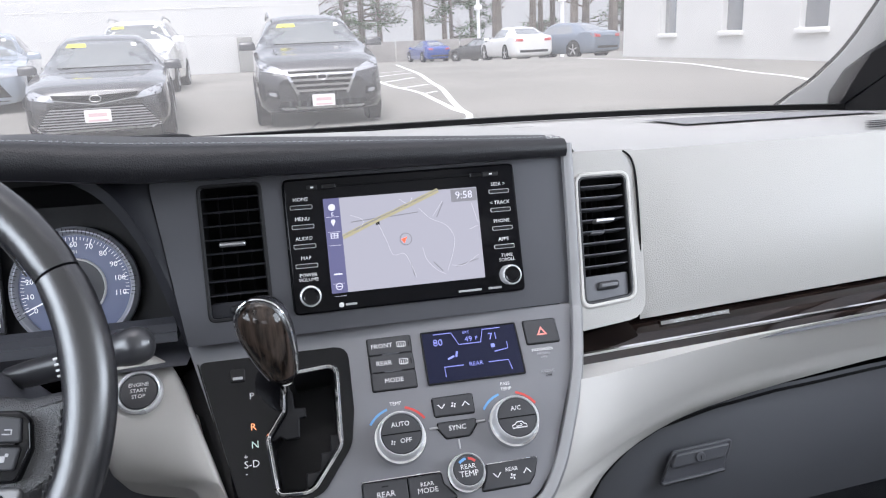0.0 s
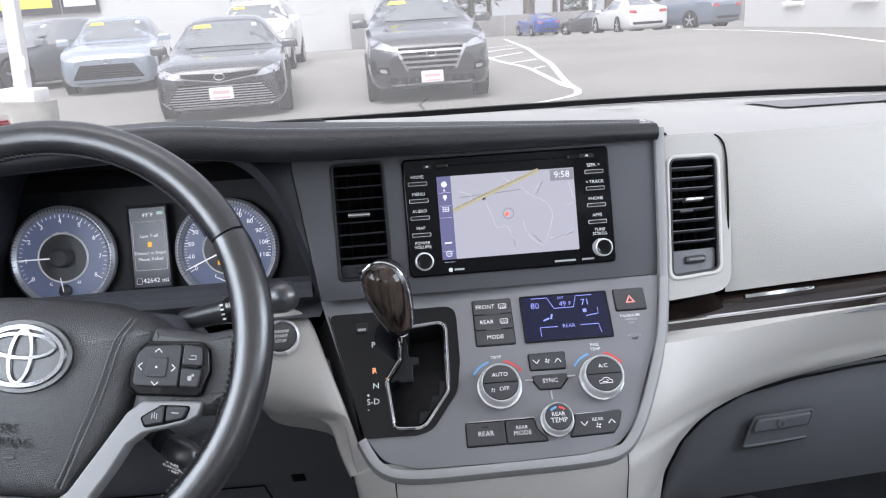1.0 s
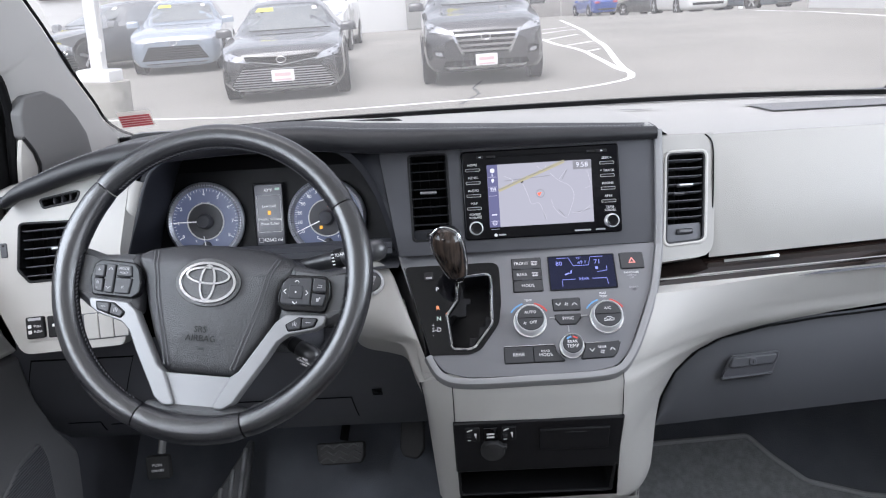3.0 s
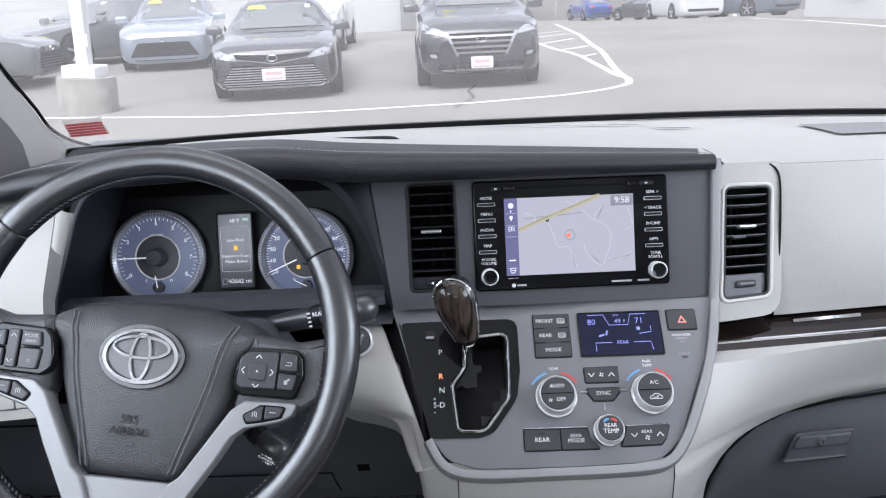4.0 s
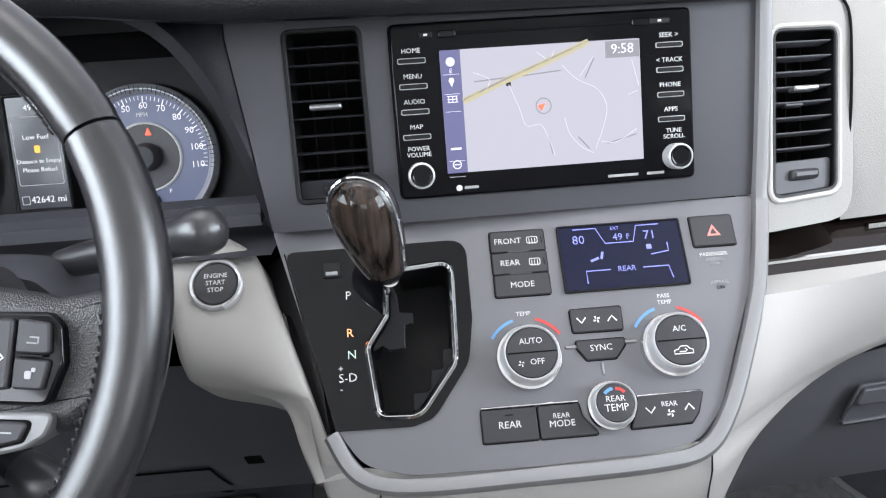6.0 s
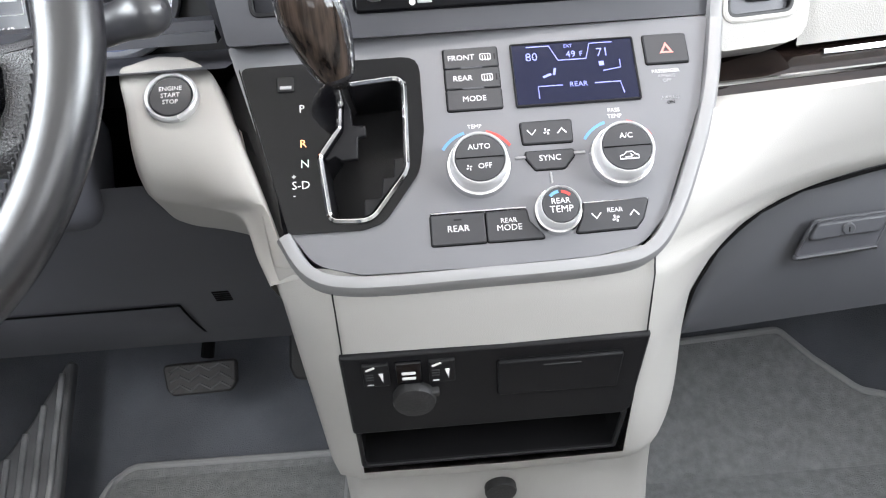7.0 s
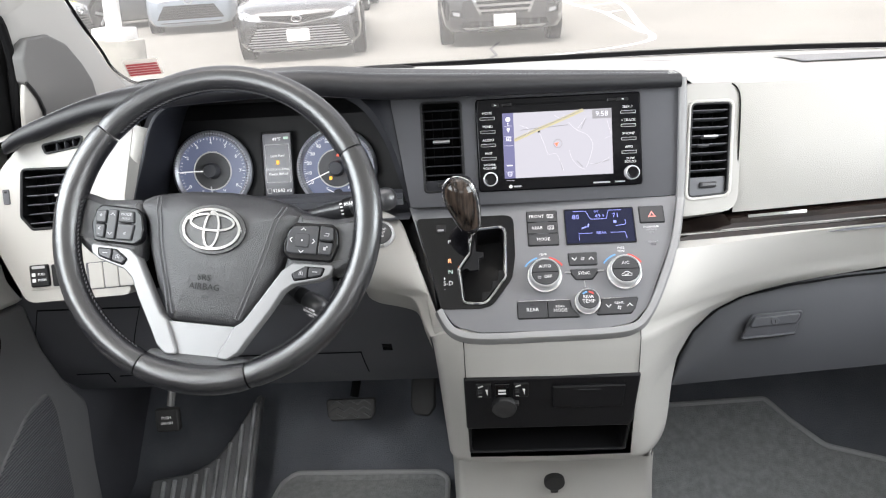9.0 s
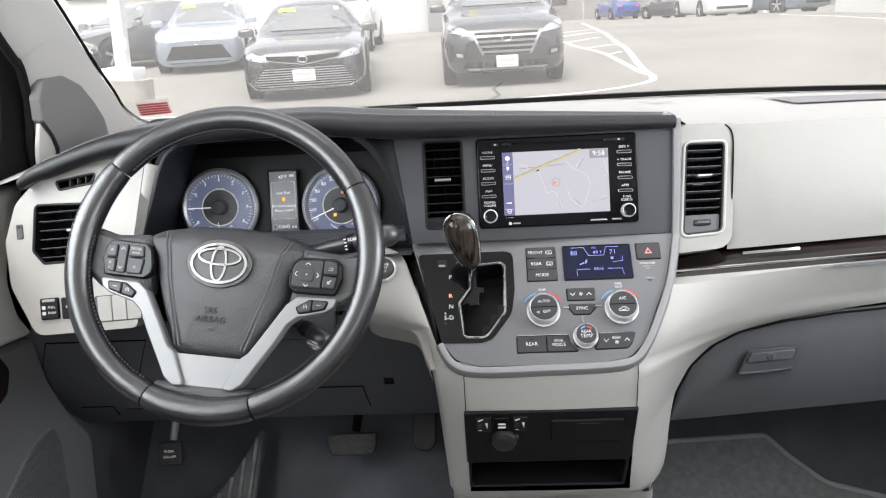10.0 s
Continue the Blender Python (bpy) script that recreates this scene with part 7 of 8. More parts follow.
def seat(x, y, label):
    s = thing("front_seat", label, "seat", (x, y, 0.33), "front seats")
    bm = bmesh.new()
    rows = []
    for z, g in ((0.50, 0.02), (0.58, 0.0), (0.66, 0.0), (0.70, -0.006), (0.722, -0.025), (0.728, -0.05)):
        rows.append([bm.verts.new((px, py, z)) for px, py in inset(rpoly([(x - 0.25, y - 0.52), (x + 0.25, y - 0.52), (x + 0.255, y - 0.06), (x + 0.20, y), (x - 0.20, y), (x - 0.255, y - 0.06)], 0.06), -g)])
    ring_strip(bm, rows)
    bm.faces.new(rows[-1]), bm.faces.new(list(reversed(rows[0])))
    part("cushion", bm, VINYL_LIGHT, s, "light grey leather cushion")
    B = pose(x, y - 0.50, 0.70, 76, 0, 0)
    part("backrest", plate(B, rpoly([(-0.25, -0.02), (0.25, -0.02), (0.24, 0.45), (0.17, 0.60), (-0.17, 0.60), (-0.24, 0.45)], 0.06), 0.12, 0.04, -0.08), VINYL_LIGHT, s)
    part("headrest", plate(B, rrect(0.26, 0.17, 0.05, 0, 0.72), 0.09, 0.035, -0.07), VINYL_LIGHT, s)
    part("base", block((x, y - 0.27, 0.42), (0.42, 0.42, 0.17), 0.02), CHARCOAL, s)
    return s


seat(0.44, 0.335, "light grey leather passenger seat")
seat(-0.46, 0.020, "light grey leather driver seat")

# sticker on the windscreen
st = thing("windscreen_sticker", "small faded red and white sticker on the windscreen", "sticker", ws_point(-0.755, 0.043))
sp = lambda u, v: ws_point(-0.785 + 0.058 * u, 0.042 + 0.044 * v) + Vector((0, -0.004, -0.002))
part("paper", sheet(sp, steps(0, 1, 4), steps(0, 1, 2)), mat("pale_paper", (0.7, 0.66, 0.62), 0.7, mottle=0.05), st)
for j in range(5):
    part("red_bar", sheet(lambda u, v: sp(u, 0.06 + 0.15 * j + 0.115 * v) + Vector((0, -0.0012, -0.0008)), steps(0.04, 0.96, 4), steps(0, 1, 1)), mat("faded_red_print", (0.42, 0.07, 0.08), 0.7, mottle=0.2, mottle_size=120), st)
# ---- outside ----
ASPHALT = mat("pale_worn_asphalt", (0.215, 0.207, 0.190), 0.9, spec=0.2, bump=0.5, grain_size=35, mottle=0.16, mottle_size=0.35)
LINE_PAINT = mat("worn_white_road_paint", (0.7, 0.7, 0.68), 0.8, mottle=0.12, mottle_size=3)
WALL_WHITE = mat("white_painted_wall", (0.52, 0.52, 0.515), 0.8, mottle=0.04, mottle_size=0.8)


def sstep(a, b, x):
    t = max(0.0, min(1.0, (x - a) / (b - a)))
    return t * t * (3 - 2 * t)


def gz(x, y):
    """Height of the lot: level round the van, rising to the buildings, falling away far off."""
    r = math.hypot(x, y)
    return (0.16 * sstep(3, 9, r) + 0.23 * sstep(12.2, 15.4, r) + 0.11 * sstep(15.4, 20, r)) * (1 - sstep(31, 46, r)) if y > 0 else 0.0


def polar(r, a):
    x, y = r * math.sin(a), r * math.cos(a)
    return Vector((x, y, gz(x, y)))


bm = sheet(lambda a, r: polar(r, a), steps(-math.pi, math.pi, 72), [0.5, 3, 4, 5, 6, 7, 8, 9, 11, 12.4, 13, 13.7, 14.5, 15.5, 16.5, 17.5, 18.5, 19.5, 22, 26, 30, 36, 41, 46, 51, 56, 70, 120, 300, 900, 2500])
solo("ground", bm, ASPHALT, "pale worn asphalt of a sloping car lot", "ground", kind="structure")


def painted(name, pts, width, label="worn white painted line on the asphalt"):
    bm = bmesh.new()
    P = []
    for a, b in zip(pts, pts[1:]):
        k = max(2, int(math.hypot(b[0] - a[0], b[1] - a[1]) / 0.6))
        P += [(a[0] + (b[0] - a[0]) * i / k, a[1] + (b[1] - a[1]) * i / k) for i in range(k)]
    P.append(pts[-1])
    rows = []
    for i, p in enumerate(P):
        a, b = Vector(P[max(i - 1, 0)]), Vector(P[min(i + 1, len(P) - 1)])
        t = (b - a).normalized()
        s = Vector((-t.y, t.x)) * width / 2
        rows.append([bm.verts.new((p[0] + s.x * f, p[1] + s.y * f, gz(p[0], p[1]) + 0.006)) for f in (-1, 1)])
    ring_strip(bm, rows, closed=False)
    return solo(name, bm, LINE_PAINT, label, "road marking", kind="structure")
from mathutils.bvhtree import BVHTree



painted("road_marking", [(-8.5, 10.3), (-5.61, 9.56), (-2.95, 8.89), (-1.4, 9.0), (0.2, 9.23), (1.3, 9.6), (1.82, 9.96), (2.2, 10.35), (2.4, 10.7), (2.53, 11.28), (2.65, 13.0), (3.0, 18.0), (3.86, 29.3)], 0.11)
painted("road_marking", [(2.52, 11.6), (2.47, 12.8), (2.3, 14.09), (2.03, 15.21), (1.86, 17.19), (1.5, 20.5)], 0.11)
for a, b in (((1.92, 17.15), (2.77, 18.08)), ((2.03, 15.21), (2.74, 15.99)), ((2.30, 14.09), (2.60, 14.29)), ((1.75, 18.7), (3.0, 20.1)), ((1.55, 20.4), (3.15, 22.2))):
    painted("road_marking", [a, b], 0.11)
painted("road_marking", [(9.95, 26.0), (9.95, 21.8), (8.71, 11.98), (8.2, 8.0)], 0.12)
painted("road_crack", [(-0.1, 8.8), (0.16, 9.8), (0.10, 10.6), (0.25, 11.5)], 0.05, "dark sealed crack in the asphalt")["category"] = "crack"
scene.objects["road_crack"].data.materials[0] = mat("dark_crack_sealer", (0.06, 0.06, 0.06), 0.8, mottle=0.2)

PAINT = lambda name, c, m=0.4: mat(name, c, 0.22, metal=m * 0.5, coat=1.0, mottle=0.03)
TYRE = mat("tyre_rubber", (0.02, 0.02, 0.021), 0.8, mottle=0.1)
ALLOY = mat("grey_alloy", (0.45, 0.45, 0.46), 0.3, metal=0.8, mottle=0.05)
CAR_GLASS = mat("car_glass", (0.14, 0.15, 0.16), 0.05, coat=1.0, spec=1.0, mottle=0.1)
SHIELD = mat("pale_reflecting_windscreen", (0.13, 0.14, 0.14), 0.06, metal=0.06, coat=1.0, mottle=0.12, mottle_size=3)
LAMP_GLASS = mat("headlamp_glass", (0.36, 0.37, 0.39), 0.12, metal=0.4, coat=1.0, mottle=0.15, mottle_size=20)
# dark gloss slats, with the sky's reflection put into a lighter grey
SLAT = mat("sky_toned_grille_slat", (0.34, 0.34, 0.35), 0.35, metal=0.6, mottle=0.05)
TAIL_RED = mat("red_tail_lamp", (0.35, 0.02, 0.02), 0.2, coat=1.0, mottle=0.1)
PLATE_WHITE = mat("white_plate_card", (0.75, 0.72, 0.72), 0.5, mottle=0.04)
PLATE_RED = mat("faded_red_plate_print", (0.60, 0.42, 0.43), 0.5, mottle=0.1)
YELLOW = mat("yellow_price_card", (0.72, 0.66, 0.08), 0.6, mottle=0.05)

# stations along a car from its nose: y, half width, sill, belt, crown, roof half width
SEDAN = [(0.0, 0.60, 0.22, 0.56, 0.62, 0), (0.05, 0.76, 0.17, 0.62, 0.69, 0), (0.22, 0.86, 0.19, 0.68, 0.76, 0), (0.55, 0.905, 0.18, 0.75, 0.82, 0), (1.0, 0.92, 0.18, 0.82, 0.88, 0), (1.38, 0.92, 0.18, 0.87, 0.92, 0), (2.15, 0.92, 0.18, 0.93, 1.36, 0.56), (2.45, 0.92, 0.18, 0.965, 1.425, 0.58), (2.9, 0.92, 0.18, 0.97, 1.445, 0.585), (3.6, 0.92, 0.18, 0.985, 1.38, 0.56), (4.25, 0.91, 0.18, 1.0, 1.09, 0.66), (4.65, 0.87, 0.20, 0.99, 1.05, 0), (4.82, 0.82, 0.26, 0.92, 0.98, 0), (4.88, 0.76, 0.34, 0.80, 0.86, 0)]
SUV = [(0.0, 0.62, 0.33, 0.64, 0.71, 0), (0.05, 0.78, 0.26, 0.72, 0.81, 0), (0.20, 0.87, 0.23, 0.82, 0.91, 0), (0.55, 0.91, 0.22, 0.92, 1.0, 0), (1.0, 0.925, 0.22, 1.0, 1.07, 0), (1.25, 0.925, 0.22, 1.05, 1.13, 0), (1.95, 0.925, 0.22, 1.08, 1.55, 0.58), (2.3, 0.925, 0.22, 1.09, 1.63, 0.61), (2.9, 0.925, 0.22, 1.10, 1.65, 0.615), (3.8, 0.92, 0.22, 1.12, 1.60, 0.60), (4.25, 0.90, 0.24, 1.12, 1.35, 0.62), (4.42, 0.86, 0.30, 1.02, 1.10, 0), (4.48, 0.80, 0.36, 0.90, 0.96, 0)]


def car(name, kind, paint, place, yaw, label, face="wide", length=1.0, width=1.0, price=False, plate_print=True):
    st = SUV if kind == "suv" else SEDAN
    L, W = st[-1][0] * length, 0.92 * width
    c = thing(name, label, "car", (0, 0, 0), "parked cars")
    bm = bmesh.new()
    rows = []
    dense = []
    for p, q in zip(st, st[1:]):
        for f in (0.0, 0.34, 0.67):
            dense.append([a + (b - a) * f for a, b in zip(p, q)])
    dense.append(list(st[-1]))
    for y, w, lo, belt, top, rw in dense:
        w *= width
        crown = rw if rw > 0.2 else w * 0.80
        edge = belt + (top - belt) * (0.80 if rw > 0.2 else 0.62)
        half = [(w * 0.55, lo - 0.03), (w * 0.90, lo), (w * 0.985, lo + 0.10), (w, lo + (belt - lo) * 0.45), (w * 0.985, lo + (belt - lo) * 0.75), (w * 0.965, belt), (crown * 1.0 + (w * 0.965 - crown) * 0.10, edge), (crown * 0.86, edge + (top - edge) * 0.72), (crown * 0.45, edge + (top - edge) * 0.95)]
        sec = half + [(0.0, top)] + [(-x, z) for x, z in reversed(half)]
        rows.append([bm.verts.new((x, y * length, z)) for x, z in sec])
    ring_strip(bm, rows)
    bm.faces.new(rows[-1]), bm.faces.new(list(reversed(rows[0])))
    bmesh.ops.recalc_face_normals(bm, faces=bm.faces)
    tree = BVHTree.FromBMesh(bm)
    part("body", bm, paint, c, sharp=50)

    def patch(nm, corners, way, material, off=0.012, nu=8, nv=5, parent=c, lab="", lip=0.02):
        """A curved piece laid on the body: four corners, seen along way."""
        a, b, d, e = [Vector(q) for q in corners]
        w = Vector(way)
        b2 = bmesh.new()
        g = []
        for i in range(nu + 1):
            for j in range(nv + 1):
                u, v = i / nu, j / nv
                p = a * (1 - u) * (1 - v) + b * u * (1 - v) + d * u * v + e * (1 - u) * v
                hit = tree.ray_cast(p - w * 6, w)[0]
                if hit is None:
                    hit = tree.find_nearest(Vector((max(-W, min(W, p.x)), max(0.0, min(L, p.y)), p.z)))[0]
                g.append(hit - w * off)
        vs = [b2.verts.new(p) for p in g]
        for i in range(nu):
            for j in range(nv):
                k = i * (nv + 1) + j
                b2.faces.new((vs[k], vs[k + 1], vs[k + nv + 2], vs[k + nv + 1]))
        r = bmesh.ops.extrude_face_region(b2, geom=list(b2.faces))
        for v in r["geom"]:
            if isinstance(v, bmesh.types.BMVert):
                v.co += w * lip
        return part(nm, b2, material, parent, lab)

    F, B = (0, 1, 0), (0, -1, 0)
    hz, tz = (0.925, 1.0) if kind == "sedan" else (1.13, 1.13)
    rt = 1.35 if kind == "sedan" else 1.53
    patch("windscreen", [(-0.70 * width, 0, hz + 0.045), (0.70 * width, 0, hz + 0.045), (0.55, 0, rt - 0.02), (-0.55, 0, rt - 0.02)], F, SHIELD, 0.010, 10, 6)
    patch("rear_window", [(-0.62, 9, 1.10 if kind == "sedan" else 1.28), (0.62, 9, 1.10 if kind == "sedan" else 1.28), (0.52, 9, rt - 0.02), (-0.52, 9, rt - 0.02)], B, CAR_GLASS, 0.010, 8, 5)
    for s in (-1, 1):
        X = (-s, 0, 0)
        b0, t0 = (0.97, 1.33) if kind == "sedan" else (1.14, 1.54)
        y1, y2, y3, y4 = (1.85, 2.75, 2.82, 3.75) if kind == "sedan" else (1.55, 2.50, 2.57, 3.45)
        patch("side_window", [(9 * s, y1 * length, b0), (9 * s, y2 * length, b0), (9 * s, y2 * length, t0), (9 * s, (y1 + 0.52) * length, t0 - 0.03)], X, CAR_GLASS, 0.008, 5, 4)
        patch("side_window", [(9 * s, y3 * length, b0), (9 * s, y4 * length, b0 + 0.02), (9 * s, (y4 - 0.28) * length, t0 - 0.04), (9 * s, y3 * length, t0)], X, CAR_GLASS, 0.008, 5, 4)
        if kind == "suv":
            patch("side_window", [(9 * s, 3.52 * length, b0 + 0.02), (9 * s, 4.05 * length, b0 + 0.08), (9 * s, 3.90 * length, t0 - 0.06), (9 * s, 3.38 * length, t0 - 0.03)], X, CAR_GLASS, 0.008, 4, 4)
        m = part("mirror", block((s * (W + 0.065), (1.55 if kind == "sedan" else 1.35) * length, hz + 0.03), (0.25, 0.13, 0.13), 0.045), paint, c)
        for yy in (0.93 * length, L - 1.05 * length):
            hub = Matrix(((0, 0, s, s * (W - 0.225)), (1, 0, 0, yy), (0, 1, 0, 0.335), (0, 0, 0, 1)))
            part("wheel_arch", lathe(hub, [(0.385, 0.05), (0.385, 0.222), (0.36, 0.226), (0.05, 0.226)], 28), VOID, c)
            w = part("wheel", lathe(hub, [(0.22, 0.03), (0.32, 0.03), (0.335, 0.06), (0.335, 0.215), (0.315, 0.24), (0.24, 0.245), (0.228, 0.228), (0.05, 0.222)], 32), TYRE, c)
            for k in range(5):
                part("rim_spoke", block((0, 0.125, 0.236), (0.055, 0.20, 0.02), 0.008, hub @ pose(0, 0, 0, 0, 0, 72 * k)), ALLOY, w)
            part("hub_cap", lathe(hub, [(0.05, 0.22), (0.05, 0.246), (0.035, 0.252)], 16), ALLOY, w)
    # nose
    G = PIANO
    if face == "wide":
        patch("lower_grille", [(-0.77, -3, 0.205), (0.77, -3, 0.205), (0.55, -3, 0.495), (-0.55, -3, 0.495)], F, VOID, 0.012, 14, 5)
        for k in range(8):
            z, g = 0.218 + 0.034 * k, 0.755 - 0.0265 * k
            patch("grille_bar", [(-g, -3, z), (g, -3, z), (g - 0.01, -3, z + 0.014), (-g + 0.01, -3, z + 0.014)], F, SLAT, 0.026, 14, 1)
        for s in (-1, 1):
            patch("upper_grille", [(0, -3, 0.525), (s * 0.50, -3, 0.600), (s * 0.52, -3, 0.648), (0, -3, 0.625)], F, VOID, 0.012, 8, 2)
            patch("nose_trim", [(0, -3, 0.505), (s * 0.52, -3, 0.580), (s * 0.52, -3, 0.590), (0, -3, 0.517)], F, SLAT, 0.018, 8, 1)
            patch("corner_inset", [(s * 0.79, -3, 0.27), (s * 0.84, -3, 0.30), (s * 0.85, -3, 0.48), (s * 0.77, -3, 0.45)], F, VOID, 0.010, 3, 4)
            patch("hood_crease", [(s * 0.30, -3, 0.74), (s * 0.33, -3, 0.74), (s * 0.55, -3, 0.97), (s * 0.53, -3, 0.97)], F, paint, 0.010, 1, 8)
        patch("chin", [(-0.78, -3, 0.172), (0.78, -3, 0.172), (0.75, -3, 0.198), (-0.75, -3, 0.198)], F, ALLOY, 0.018, 12, 1)
        hl = [(0.47, 0.555), (0.81, 0.610), (0.83, 0.735), (0.57, 0.650)]
        pz, ez = 0.365, 0.585
    elif face == "bars":
        patch("grille", [(-0.34, -3, 0.48), (0.34, -3, 0.48), (0.49, -3, 0.785), (-0.49, -3, 0.785)], F, VOID, 0.012, 10, 5)
        for k in range(4):
            z, g = 0.498 + 0.074 * k, 0.35 + 0.037 * k
            patch("grille_bar", [(-g, -3, z), (g, -3, z), (g + 0.01, -3, z + 0.032), (-g - 0.01, -3, z + 0.032)], F, EMBLEM, 0.026, 10, 1)
        for s in (-1, 1):
            patch("grille_frame", [(s * 0.325, -3, 0.465), (s * 0.365, -3, 0.465), (s * 0.525, -3, 0.800), (s * 0.480, -3, 0.800)], F, EMBLEM, 0.030, 2, 6)
        patch("lower_grille", [(-0.64, -3, 0.30), (0.64, -3, 0.30), (0.60, -3, 0.375), (-0.60, -3, 0.375)], F, VOID, 0.012, 10, 2)
        for k in range(9):
            x = -0.48 + 0.12 * k
            patch("grille_rib", [(x, -3, 0.305), (x + 0.03, -3, 0.305), (x + 0.03, -3, 0.37), (x, -3, 0.37)], F, BUTTON, 0.02, 1, 2)
        patch("skid_plate", [(-0.55, -3, 0.255), (0.55, -3, 0.255), (0.60, -3, 0.285), (-0.60, -3, 0.285)], F, ALLOY, 0.014, 10, 1)
        for s in (-1, 1):
            patch("fog_lamp", [(s * 0.60, -3, 0.42), (s * 0.78, -3, 0.45), (s * 0.80, -3, 0.54), (s * 0.62, -3, 0.53)], F, VOID, 0.010, 4, 3)
            patch("fog_lamp", [(s * 0.64, -3, 0.45), (s * 0.74, -3, 0.465), (s * 0.75, -3, 0.515), (s * 0.65, -3, 0.505)], F, LAMP_GLASS, 0.018, 3, 2)
        hl = [(0.44, 0.735), (0.82, 0.80), (0.87, 0.945), (0.60, 0.845)]
        pz, ez = 0.375, 0.70
    else:
        patch("lower_grille", [(-0.62, -3, 0.27), (0.62, -3, 0.27), (0.46, -3, 0.52), (-0.46, -3, 0.52)], F, VOID, 0.012, 10, 4)
        for k in range(5):
            z = 0.30 + 0.045 * k
            patch("grille_bar", [(-0.58 + 0.03 * k, -3, z), (0.58 - 0.03 * k, -3, z), (0.58 - 0.03 * k, -3, z + 0.012), (-0.58 + 0.03 * k, -3, z + 0.012)], F, BUTTON, 0.02, 10, 1)
        hl = [(0.44, 0.585), (0.78, 0.625), (0.83, 0.715), (0.52, 0.630)]
        pz, ez = 0.40, 0.58
        if kind == "suv":
            hl = [(0.50, 0.79), (0.80, 0.83), (0.84, 0.92), (0.53, 0.85)]
            pz, ez = 0.5, 0.74
    for s in (-1, 1):
        patch("headlamp", [(s * x * width, -3, z) for x, z in hl], F, LAMP_GLASS, 0.014, 6, 3)
        patch("tail_lamp", [(s * 0.46, 9, tz - 0.20), (s * 0.80, 9, tz - 0.19), (s * 0.84, 9, tz - 0.06), (s * 0.46, 9, tz - 0.10)], B, TAIL_RED, 0.014, 5, 3)
    patch("rear_bumper_insert", [(-0.6, 9, 0.36), (0.6, 9, 0.36), (0.62, 9, 0.46), (-0.62, 9, 0.46)], B, BLACK, 0.012, 8, 2)
    patch("bumper_gap", [(-0.70, -3, 0.20), (0.70, -3, 0.20), (0.70, -3, 0.215), (-0.70, -3, 0.215)], F, BLACK, 0.01, 8, 1)
    em = tree.ray_cast(Vector((0, -6, ez)), Vector((0, 1, 0)))[0] or Vector((0, 0, ez))
    E = Matrix(((1, 0, 0, 0), (0, 0, -1, em.y - 0.03), (0, 1, 0, ez), (0, 0, 0, 1)))
    part("emblem", frame_ring(E, circle(0.075, n=24, squash=0.62), circle(0.060, n=24, squash=0.58), 0.02, 0.004), CHROME, c, "chrome oval badge")
    pm = tree.ray_cast(Vector((0, -6, pz)), Vector((0, 1, 0)))[0] or Vector((0, 0, pz))
    Pm = Matrix(((1, 0, 0, 0), (0, 0, -1, pm.y - 0.035), (0, 1, 0, pz), (0, 0, 0, 1)))
    if plate_print:
        pt = part("number_plate", plate(Pm, rrect(0.32, 0.165, 0.02), 0.01, 0.003), PLATE_WHITE, c, "white dealer plate with red print")
        part("plate_bar", block((0, 0.015, 0.0105), (0.22, 0.045, 0.002), 0.004, Pm), PLATE_RED, pt)
        part("plate_bar", block((0, -0.055, 0.0105), (0.24, 0.022, 0.002), 0.004, Pm), PLATE_RED, pt)
    if price:
        patch("price_card", [(-0.50 * width, 0, rt - 0.10), (-0.20 * width, 0, rt - 0.10), (-0.22 * width, 0, rt - 0.045), (-0.46 * width, 0, rt - 0.045)], F, YELLOW, 0.016, 4, 2, lab="yellow price card")
        patch("paper_card", [(0.42 * width, 0, rt - 0.10), (0.50 * width, 0, rt - 0.10), (0.49 * width, 0, rt - 0.05), (0.42 * width, 0, rt - 0.05)], F, PLATE_WHITE, 0.016, 2, 2)
    if kind == "suv":
        for s in (-1, 1):
            part("roof_rail", tube([(s * 0.60, y, z) for y, z in ((2.15, 1.60), (2.4, 1.68), (3.4, 1.68), (3.75, 1.62))], 0.02, 8), ALLOY, c)
    x, y = place
    c.matrix_basis = pose(x, y, gz(x, y), 0, 0, yaw)
    return c


BLACK_PAINT = PAINT("black_car_paint", (0.022, 0.022, 0.025))
GREY_PAINT = PAINT("dark_grey_car_paint", (0.15, 0.155, 0.16))
BLUE_GREY = PAINT("pale_blue_car_paint", (0.27, 0.31, 0.36))
WHITE_PAINT = PAINT("white_car_paint", (0.7, 0.7, 0.7), 0.0)
BLUE_PAINT = PAINT("deep_blue_car_paint", (0.02, 0.06, 0.30))
SLATE = PAINT("slate_blue_car_paint", (0.16, 0.19, 0.24))
car("sedan", "sedan", BLACK_PAINT, (-2.6, 10.42), 8, "black sedan with a wide slatted grille and yellow price card", "wide", price=True)
car("suv", "suv", BLACK_PAINT, (0.32, 10.9), 3, "black compact SUV with chrome grille bars and white plate", "bars", price=True)
car("sedan", "sedan", BLUE_GREY, (-5.5, 14.2), 12, "pale blue-grey sedan facing the lot behind the lamp post", "narrow", 0.94, 0.96, price=True, plate_print=False)
car("sedan", "sedan", GREY_PAINT, (-8.96, 15.0), -30, "dark grey sedan parked beyond the lamp post", "narrow", 1.0, 1.0, price=True, plate_print=False)
car("sedan", "sedan", GREY_PAINT, (-7.0, 12.95), 100, "dark sedan at the end of the parked row", "narrow", plate_print=False)
car("suv", "suv", WHITE_PAINT, (-3.5, 17.0), 2, "white SUV parked behind the black sedan", "narrow", price=True, plate_print=False)
